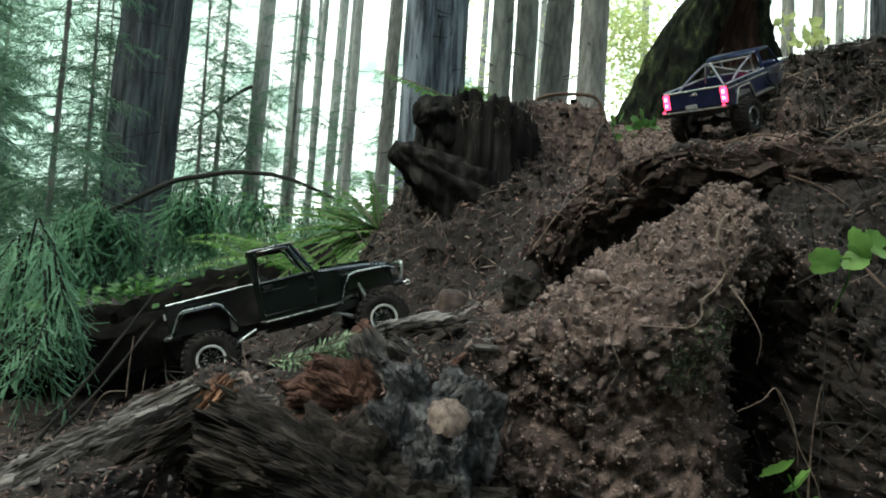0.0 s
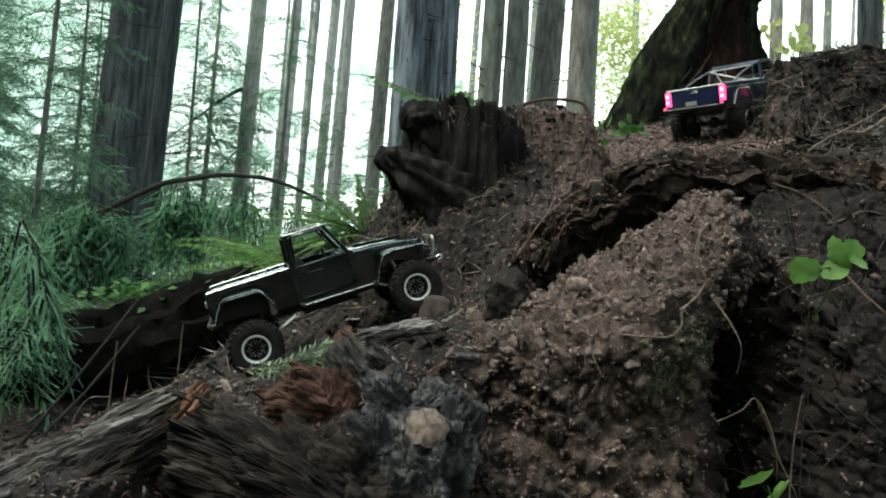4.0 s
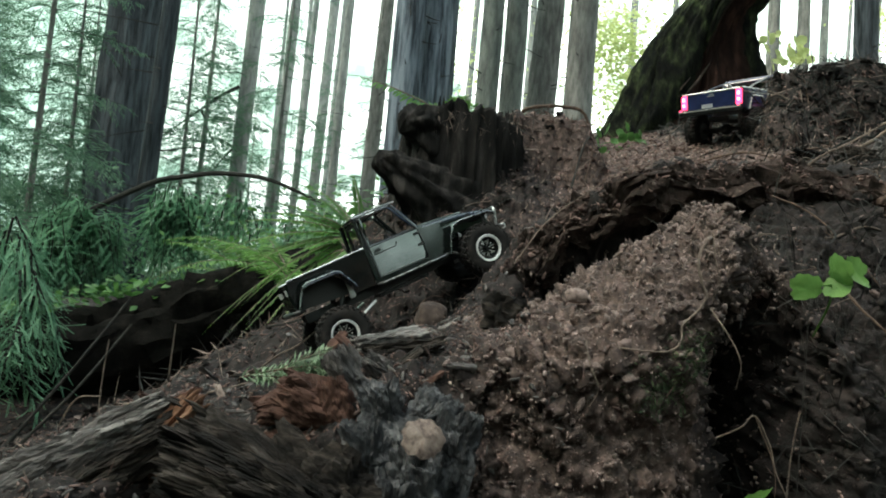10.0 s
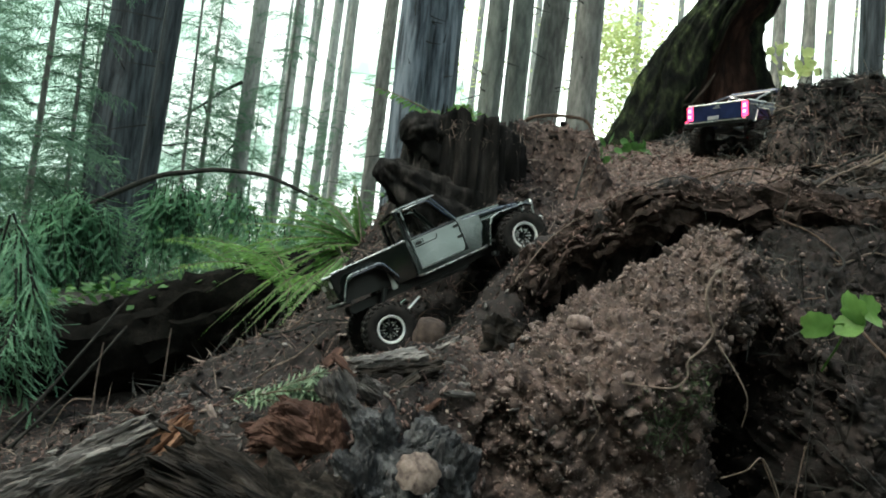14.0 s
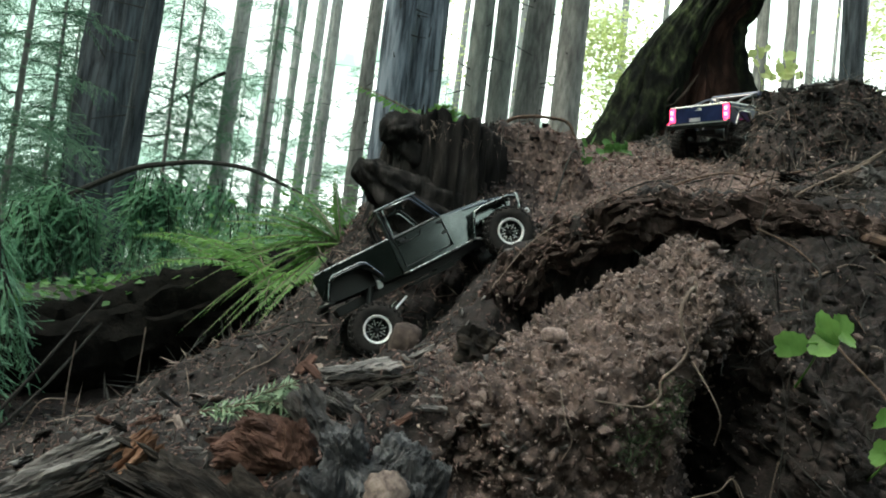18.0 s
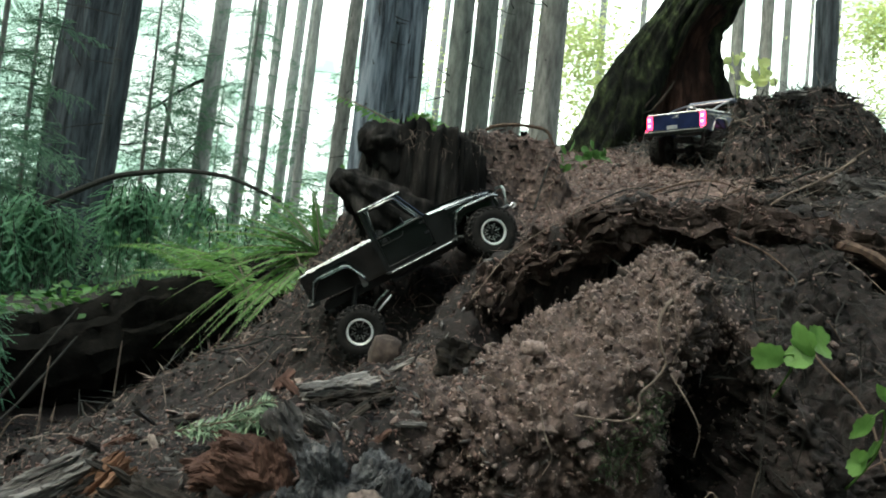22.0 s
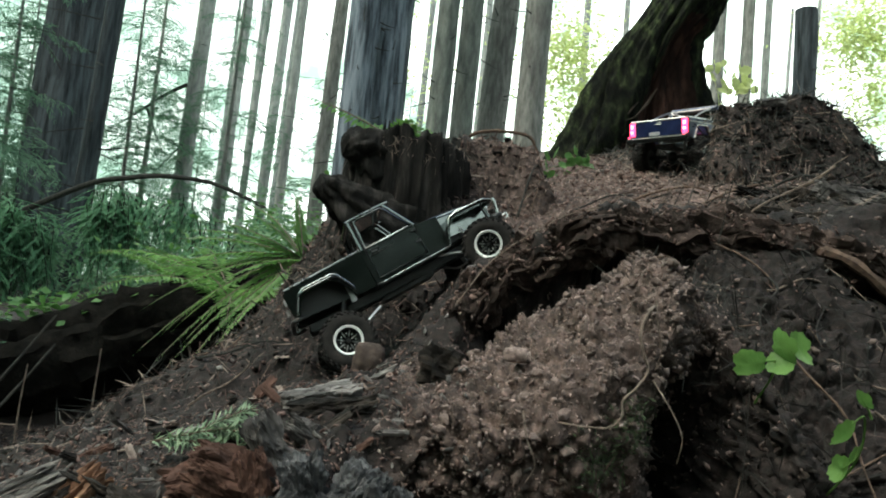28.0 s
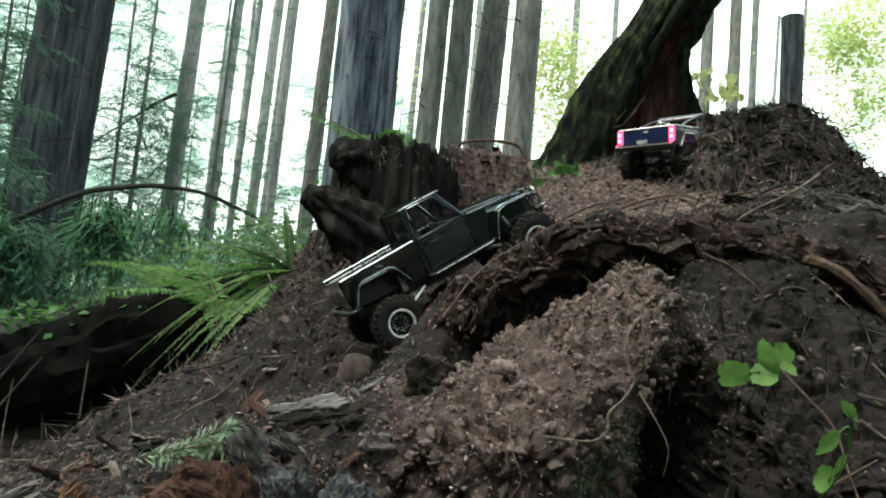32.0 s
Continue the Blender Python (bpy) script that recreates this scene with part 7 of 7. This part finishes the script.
def crumbs(name, n, weight, smin, smax, material, label, cat, flat=0.7, sink=0.25, power=2.2, lying=False, src=None):
    """Many uneven little solids lying on the soil, joined."""
    base = np.array([(1, 0, 0), (-1, 0, 0), (0, 1, 0), (0, -1, 0), (0, 0, 1), (0, 0, -1), (.6, .6, .55), (-.6, .6, .5), (.6, -.6, .5), (-.6, -.6, .55), (.58, .6, -.5), (-.6, .55, -.5), (.6, -.6, -.55), (-.6, -.6, -.5)], float)
    tri = []
    for sx in (0, 1):
        for sy in (2, 3):
            for sz in (4, 5):
                c = 6 + (1 if sx else 0) + (2 if sy == 3 else 0) + (4 if sz == 5 else 0)
                a = [(sx, sy, c), (sy, sz, c), (sz, sx, c)]
                flip = (sx == 1) ^ (sy == 3) ^ (sz == 5)
                tri += [t[::-1] if flip else t for t in a]
    tri = np.array(tri)
    per = 14
    if lying:
        per = 12
        tri = np.array([(0, k, k + 1) for k in range(1, 5)] + [(6, k + 1, k) for k in range(7, 11)] + [q for k in range(6) for q in ((k, (k + 1) % 6 + 6, (k + 1) % 6), (k, k + 6, (k + 1) % 6 + 6))])
    if src is None:
        i = picks(n, weight)
        at_p, at_n = GP[i], GN[i]
    else:
        i = SR.choice(len(src[0]), n)
        at_p, at_n = src[0][i], src[1][i]
    s = (smin + (smax - smin) * SR.rand(n) ** power) * np.clip(at_p[:, 1] / 0.95, 0.9, 2.2) ** 0.8
    if lying:
        ang = np.arange(6) * math.pi / 3 + SR.uniform(-0.4, 0.4, (n, 6))
        rr = SR.uniform(0.45, 1.1, (n, 6))
        hexa = np.stack([np.cos(ang) * rr, np.sin(ang) * rr], -1)
        v = np.concatenate([np.concatenate([hexa, np.full((n, 6, 1), 1.0) + SR.normal(0, 0.35, (n, 6, 1))], -1), np.concatenate([hexa * SR.uniform(0.8, 1.05, (n, 6, 1)), np.full((n, 6, 1), -1.0)], -1)], 1)
    else:
        v = base[None] * (1 + SR.normal(0, 0.34, (n, 14, 1)))
    q = unit(SR.normal(0, 1, (n, 4)))
    w_, x_, y_, z_ = q.T
    R = np.stack([1 - 2 * (y_ ** 2 + z_ ** 2), 2 * (x_ * y_ - w_ * z_), 2 * (x_ * z_ + w_ * y_), 2 * (x_ * y_ + w_ * z_), 1 - 2 * (x_ ** 2 + z_ ** 2), 2 * (y_ * z_ - w_ * x_),
                  2 * (x_ * z_ - w_ * y_), 2 * (y_ * z_ + w_ * x_), 1 - 2 * (x_ ** 2 + y_ ** 2)], -1).reshape(n, 3, 3)
    if lying:
        z = unit(at_n + SR.normal(0, 0.3, (n, 3)))
        x = unit(np.cross(z, SR.normal(0, 1, (n, 3))))
        R = np.stack([x, np.cross(z, x), z], -1)
        v = v * np.stack([np.ones(n), SR.uniform(0.22, 0.6, n), SR.uniform(flat * 0.5, flat, n)], 1)[:, None]
    else:
        v = v * np.stack([np.ones(n), SR.uniform(0.6, 1, n), SR.uniform(flat * 0.6, flat, n)], 1)[:, None]
    v = np.einsum("nij,nkj->nki", R, v) * s[:, None, None] / 2
    v += (at_p + at_n * (s * (0.5 - sink) * 0.6)[:, None])[:, None]
    f = (tri[None] + (np.arange(n) * per)[:, None, None]).reshape(-1, 3)
    me = bpy.data.meshes.new(name)
    v = v.reshape(-1, 3)
    me.vertices.add(len(v))
    me.vertices.foreach_set("co", v.ravel())
    me.loops.add(f.size)
    me.loops.foreach_set("vertex_index", f.ravel())
    me.polygons.add(len(f))
    me.polygons.foreach_set("loop_start", np.arange(0, f.size, 3))
    me.update(calc_edges=True)
    me.materials.append(material)
    return tagged(new(name, me), label, cat, kind="stuff")


def on_mound(p):
    return sm(0.0, 0.12, p[:, 0]) * sm(1.1, 1.03, p[:, 1]) * (0.55 + 0.45 * sm(0.45, 0.55, p[:, 2])) * sm(0.55, 0.4, p[:, 0]) + 0.02


def off_rut(p):
    dark_bank = sm(0.42, 0.50, p[:, 0]) * sm(1.13, 1.05, p[:, 1])
    return (1 - 0.9 * gauss(p[:, 1], 1.31, 0.14) * (p[:, 0] < 0.42)) * (1 - 0.85 * dark_bank)


crumbs("soil_clods", 8000, on_mound, 0.003, 0.015, CLOD, "dry pinkish-brown soil clods heaped on the mound", "soil clods", 0.55, 0.55, 2.6, True)
# larger clods that can be told apart, each its own piece of the ground
CLODS = []
cr = np.random.RandomState(19)
for k in range(12):
    bm = bmesh.new()
    bmesh.ops.create_icosphere(bm, subdivisions=1, radius=0.5)
    bmesh.ops.subdivide_edges(bm, edges=bm.edges[:6], cuts=1)
    bmesh.ops.triangulate(bm, faces=bm.faces[:])
    for v in bm.verts:
        d = noise.fractal(v.co * 2.3 + Vector((k * 3.1, 0, 0)), 0.8, 2.1, 4)
        step = round(2 * noise.noise(v.co * 2.0 + Vector((0, k * 2.7, 0)))) / 2
        v.co *= 1 + 0.45 * d + 0.35 * step
    me = mesh_of(bm, "clod", CLOD)
    me.shade_flat()
    CLODS.append(me)
for k, i in enumerate(picks(290, lambda p: on_mound(p) * (p[:, 1] > 0.62) * sm(0.36, 0.44, p[:, 2]))):
    size = 0.007 + 0.011 * cr.rand() ** 2.2
    ob = new("clod", CLODS[k % 12])
    ob.parent = GROUND
    n = Vector(GN[i])
    ob.matrix_world = Matrix.Translation(Vector(GP[i]) + n * size * 0.05) @ Matrix.Rotation(cr.uniform(0, 6.28), 4, Vector(cr.normal(0, 1, 3)).normalized()) @ Matrix.Diagonal((size, size * cr.uniform(0.65, 1), size * cr.uniform(0.5, 0.8), 1))
crumbs("soil_crumbs", 18000, lambda p: off_rut(p) * DRY[POOL] * (0.3 + sm(1.5, 1.0, p[:, 1])) + 0.02, 0.002, 0.009, CLOD, "small brown crumbs of soil", "soil crumbs", 0.5, 0.5, 2.5, True)
crumbs("wood_chips", 15000, lambda p: off_rut(p) * sm(0.2, -0.05, p[:, 0]) * sm(1.35, 1.1, p[:, 1]) + 0.03, 0.003, 0.015, LITTER, "fine reddish-brown bark and wood chips", "wood chips", 0.12, 0.3, 2.2, True)
crumbs("bark_shreds", 2600, lambda p: off_rut(p) * sm(0.25, 0.0, p[:, 0]) * sm(1.3, 1.1, p[:, 1]) + 0.03, 0.005, 0.024, GREYWOOD, "grey bark shreds on the slope", "bark shreds", 0.1, 0.3, 2.6, True)
crumbs("pale_flakes", 3600, lambda p: off_rut(p) * (sm(0.25, 0.0, p[:, 0]) * sm(1.4, 1.1, p[:, 1]) + 0.25), 0.003, 0.013, DEADLEAF, "pale dry flakes of wood and leaf", "wood flakes", 0.12, 0.2, 2.2, True)


def upper_side(thing_ob, limit=0.1):
    """Points and normals on the upper side of a thing's first part."""
    me = thing_ob.children[0].data
    p, q = np.zeros(len(me.vertices) * 3), np.zeros(len(me.vertices) * 3)
    me.vertices.foreach_get("co", p)
    me.vertices.foreach_get("normal", q)
    p, q = p.reshape(-1, 3), q.reshape(-1, 3)
    return p[q[:, 2] > limit] + SR.normal(0, 0.004, (int((q[:, 2] > limit).sum()), 3)), q[q[:, 2] > limit]


on_log = upper_side(ROOF)
crumbs("log_crumbs", 1300, None, 0.003, 0.012, LITTER, "brown soil crumbs on the rotten log", "soil crumbs", 0.4, 0.4, 2.4, True, src=on_log)
crumbs("log_chips", 1100, None, 0.004, 0.018, LITTER, "bark chips and leaf scraps on the rotten log", "wood chips", 0.12, 0.25, 2.2, True, src=on_log)
crumbs("log_flakes", 260, None, 0.004, 0.014, DEADLEAF, "pale dry flakes on the rotten log", "wood flakes", 0.12, 0.2, 2.2, True, src=on_log)
fg = random.Random(64)
for k in range(64):
    x, y = fg.uniform(-0.52, 0.08), fg.uniform(0.80, 1.14)
    if x > -0.05 and y > 1.1:
        continue
    mat, lab = fg.choice([(GREYWOOD, "pale grey wood fragment"), (REDWOOD, "red-brown rotten wood fragment"), (DEADLEAF, "pale dry wood fragment"), (LOGWOOD, "dark crumbly wood fragment"), (GREYWOOD, "pale grey wood fragment")])
    ln = fg.uniform(0.015, 0.05)
    chunk("wood_fragment", x, y, ground_z(x, y) + 0.003, (ln, ln * fg.uniform(0.25, 0.6), fg.uniform(0.004, 0.010)), (fg.uniform(-25, 25), fg.uniform(-45, 5), fg.uniform(0, 360)), mat, lab, "wood piece", 0.4, 120 + k, 6, 0.4, "wood fragments on the slope")


def needles(name, n, weight, lmin, lmax, width, material, label):
    i = picks(n, weight)
    sh = Sheets()
    d = SR.normal(0, 1, (n, 3))
    d = unit(d - GN[i] * (d * GN[i]).sum(1)[:, None] * 0.75)
    s = unit(np.cross(d, GN[i] + SR.normal(0, 0.4, (n, 3))))
    sh.blades(GP[i] + GN[i] * 0.003, d, s, SR.uniform(lmin, lmax, n), width * np.clip(GP[i, 1] / 0.9, 0.9, 2.2))
    return tagged(sh.mesh(name, material), label, "litter", kind="stuff")


needles("needle_litter", 16000, lambda p: off_rut(p) * (1 - 0.9 * DRY[POOL] * (p[:, 1] < 1.2)) * (0.5 + sm(0.3, -0.1, p[:, 0]) + sm(1.2, 1.5, p[:, 1])), 0.01, 0.04, 0.0009, LITTER, "brown conifer needles and grass shreds on soil")
needles("root_hairs", 13000, lambda p: (1.5 * sm(0.45, 0.6, p[:, 0]) * sm(1.15, 1.25, p[:, 1]) * sm(1.65, 1.5, p[:, 1]) + 2.2 * sm(0.36, 0.46, p[:, 0]) * sm(1.2, 1.05, p[:, 1]) + 5.0 * sm(0.82, 0.9, p[:, 0]) * sm(1.6, 1.75, p[:, 1]) + 1.0 * sm(1.45, 1.6, p[:, 1]) * sm(0.35, 0.1, p[:, 0])), 0.03, 0.11, 0.0009, DARKTWIG, "fine dark root hairs in the soil bank")
needles("dry_stalks", 2600, lambda p: off_rut(p) * sm(1.15, 1.45, p[:, 1]) + 0.05, 0.03, 0.09, 0.0010, ROOT, "dry pale stalks and shreds on the bank")
crumbs("bank_debris", 5200, lambda p: off_rut(p) * sm(1.15, 1.4, p[:, 1]) * (0.5 + shelf_w[POOL]), 0.004, 0.017, LITTER, "brown leaf scraps and bark bits on the bank", "debris", 0.12, 0.2, 2.0, True)
crumbs("dark_debris", 9000, lambda p: off_rut(p) * np.maximum(sm(1.15, 1.4, p[:, 1]), 8 * sm(0.42, 0.5, p[:, 0]) * sm(1.13, 1.05, p[:, 1])) * (1 - 0.9 * shelf_w[POOL]) * (1 + 3 * sm(0.82, 0.9, p[:, 0]) * sm(1.6, 1.75, p[:, 1])), 0.004, 0.019, LOGWOOD, "dark crumbled wood on the bank", "debris", 0.5, 0.4, 2.0, True)
needles("moss_tufts", 700, lambda p: gauss(np.hypot(p[:, 0] - 0.305, p[:, 2] - 0.467), 0, 0.022) * (p[:, 1] < 0.85) + gauss(np.hypot(p[:, 0] - 0.265, p[:, 2] - 0.43), 0, 0.022) * (p[:, 1] < 0.85), 0.004, 0.013, 0.0011, MOSSTUFT, "little green moss tufts on the soil face")

# ---- what moves ----
# seconds, place, heading, climb, lean, rear and front wheel travel
DRIVE = [
    (0, -0.2610, 1.3748, 0.3401, 16.30, 16.88, -1.78, 0.0013, -0.0032),
    (1, -0.2235, 1.3755, 0.3596, 20.35, 17.39, 5.57, 0.0078, 0.0009),
    (2, -0.1958, 1.3950, 0.3754, 17.94, 17.77, 7.96, 0.0029, 0.0079),
    (3, -0.1857, 1.4106, 0.3926, 14.99, 19.10, 6.97, -0.0046, 0.0165),
    (6, -0.1043, 1.4138, 0.4136, 13.78, 22.52, 1.60, -0.0075, 0.0043),
    (7, -0.0759, 1.4124, 0.4262, 15.94, 23.77, 1.13, -0.0053, 0.0083),
    (8, -0.0410, 1.4068, 0.4355, 16.62, 25.65, -1.29, -0.0084, 0.0079),
    (9, -0.0239, 1.3966, 0.4481, 18.32, 26.67, -1.43, -0.0077, 0.0175),
    (10, -0.0070, 1.3999, 0.4593, 18.29, 27.56, -4.74, -0.0148, 0.0230),
    (11, 0.0062, 1.3946, 0.4697, 18.47, 27.77, -5.21, -0.0193, 0.0253),
    (12, 0.0284, 1.4047, 0.4803, 19.65, 27.92, -6.86, -0.0221, 0.0322),
    (13, 0.0496, 1.4222, 0.4945, 19.13, 28.28, -4.69, -0.0238, 0.0333),
    (14, 0.0715, 1.4435, 0.5104, 16.49, 29.12, -5.13, -0.0246, 0.0321),
    (14.5, 0.0823, 1.4468, 0.5162, 15.81, 29.47, -6.62, -0.0261, 0.0330),
    (16.5, 0.0909, 1.4380, 0.5256, 16.37, 32.29, -7.84, -0.0235, 0.0237),
    (17, 0.0918, 1.4347, 0.5237, 16.22, 32.00, -8.69, -0.0251, 0.0244),
    (18, 0.0953, 1.4383, 0.5253, 13.97, 31.89, -8.81, -0.0276, 0.0237),
    (20, 0.0981, 1.4857, 0.5449, 8.56, 32.72, -1.57, -0.0297, 0.0219),
    (22, 0.1070, 1.5006, 0.5652, 0.50, 32.51, 5.51, -0.0315, 0.0242),
    (24, 0.0998, 1.4320, 0.5383, 6.27, 35.04, -3.82, -0.0267, 0.0235),
    (25, 0.1072, 1.3962, 0.5347, 9.70, 34.62, -7.95, -0.0201, 0.0257),
    (27.5, 0.1218, 1.3850, 0.5404, 11.12, 34.28, -13.60, -0.0214, 0.0090),
    (28, 0.1240, 1.3888, 0.5385, 10.82, 33.29, -12.58, -0.0224, 0.0091),
    (29, 0.1308, 1.4102, 0.5560, 13.73, 35.43, -10.74, -0.0148, -0.0001),
    (29.5, 0.1405, 1.4061, 0.5585, 13.19, 33.93, -11.33, -0.0192, 0.0014),
    (30, 0.1587, 1.4101, 0.5613, 14.58, 32.35, -12.44, -0.0221, 0.0071),
    (30.7, 0.1795, 1.4091, 0.5796, 17.72, 32.56, -8.73, -0.0138, 0.0045),
    (31, 0.1866, 1.4088, 0.5835, 18.04, 32.13, -7.15, -0.0093, 0.0072),
    (32, 0.2195, 1.4305, 0.5992, 14.29, 33.66, 0.21, -0.0023, 0.0057),
]


def heading(x, y, z, yaw, climb, lean):
    return Matrix.Translation((x, y, z)) @ Matrix.Rotation(radians(yaw), 4, "Z") @ Matrix.Rotation(radians(-climb), 4, "Y") @ Matrix.Rotation(radians(lean), 4, "X")


# steering of the front wheels: seconds, degrees to the left
STEER = [(0, 0), (8, 0), (11, 3), (14.5, 0), (18, -4), (20, 0), (22, 8), (24, -4), (25, -14), (27.5, -26), (29, -22), (29.5, -18), (30, -22), (30.7, -14), (32, -6)]
# upper truck: seconds, place, heading, climb, lean
CLIMB = [(0, 0.866, 2.032, 1.0265, 38.5, 25, 2), (1, 0.870, 2.036, 1.0267, 38, 24.5, 2), (2, 0.888, 2.057, 1.027, 36.5, 20.7, 2.5), (3.5, 0.9185, 2.0875, 1.033, 36.5, 17.4, 3), (5.5, 0.962, 2.133, 1.0495, 37.5, 15.2, 2.5),
         (7, 0.980, 2.140, 1.046, 38, 11.3, 2.2), (10, 0.990, 2.156, 1.048, 38.7, 10.4, 1.6), (17, 1.008, 2.199, 1.0635, 38.9, 10.0, 1), (32, 1.008, 2.199, 1.0635, 38.9, 10.0, 1)]


def motions():
    walk(truck, [(r[0], heading(*r[1:7])) for r in DRIVE])
    for k, ax in enumerate(truck_axles):
        walk(ax, [(r[0], pose((-WHEEL_X, WHEEL_X)[k], 0, WHEEL_R + r[7 + k])) for r in DRIVE])
    st = np.array(STEER)
    for k, w in enumerate(truck_wheels):
        front = k >= 2
        sgn = -1 if k % 2 == 0 else 1
        rows, turn, last = [], 0.0, None
        for r in DRIVE:
            here = Vector(r[1:4])
            if last is not None:
                turn += min((here - last).length, 0.08) / WHEEL_R * (1 if here.x >= last.x - 0.004 else -1)
            last = here
            steer = float(np.interp(r[0], st[:, 0], st[:, 1])) if front else 0.0
            m = Matrix.Translation(((-WHEEL_X, WHEEL_X)[front], sgn * WHEEL_Y, WHEEL_R + r[7 + front])) @ Matrix.Rotation(radians(steer), 4, "Z") @ Matrix.Rotation(turn, 4, "Y")
            rows.append((r[0], m))
        walk(w, rows)
    walk(pickup, [(r[0], heading(*r[1:])) for r in CLIMB])
    for k, w in enumerate(pickup_wheels):
        rows, turn, last = [], 0.0, None
        for r in CLIMB:
            here = Vector(r[1:4])
            turn += (here - last).length / WHEEL_R if last is not None else 0.0
            last = here
            rows.append((r[0], Matrix.Translation((-0.150 if k < 2 else 0.150, (-0.090, 0.090)[k % 2], 0.055)) @ Matrix.Rotation(turn, 4, "Y")))
        walk(w, rows)


motions()
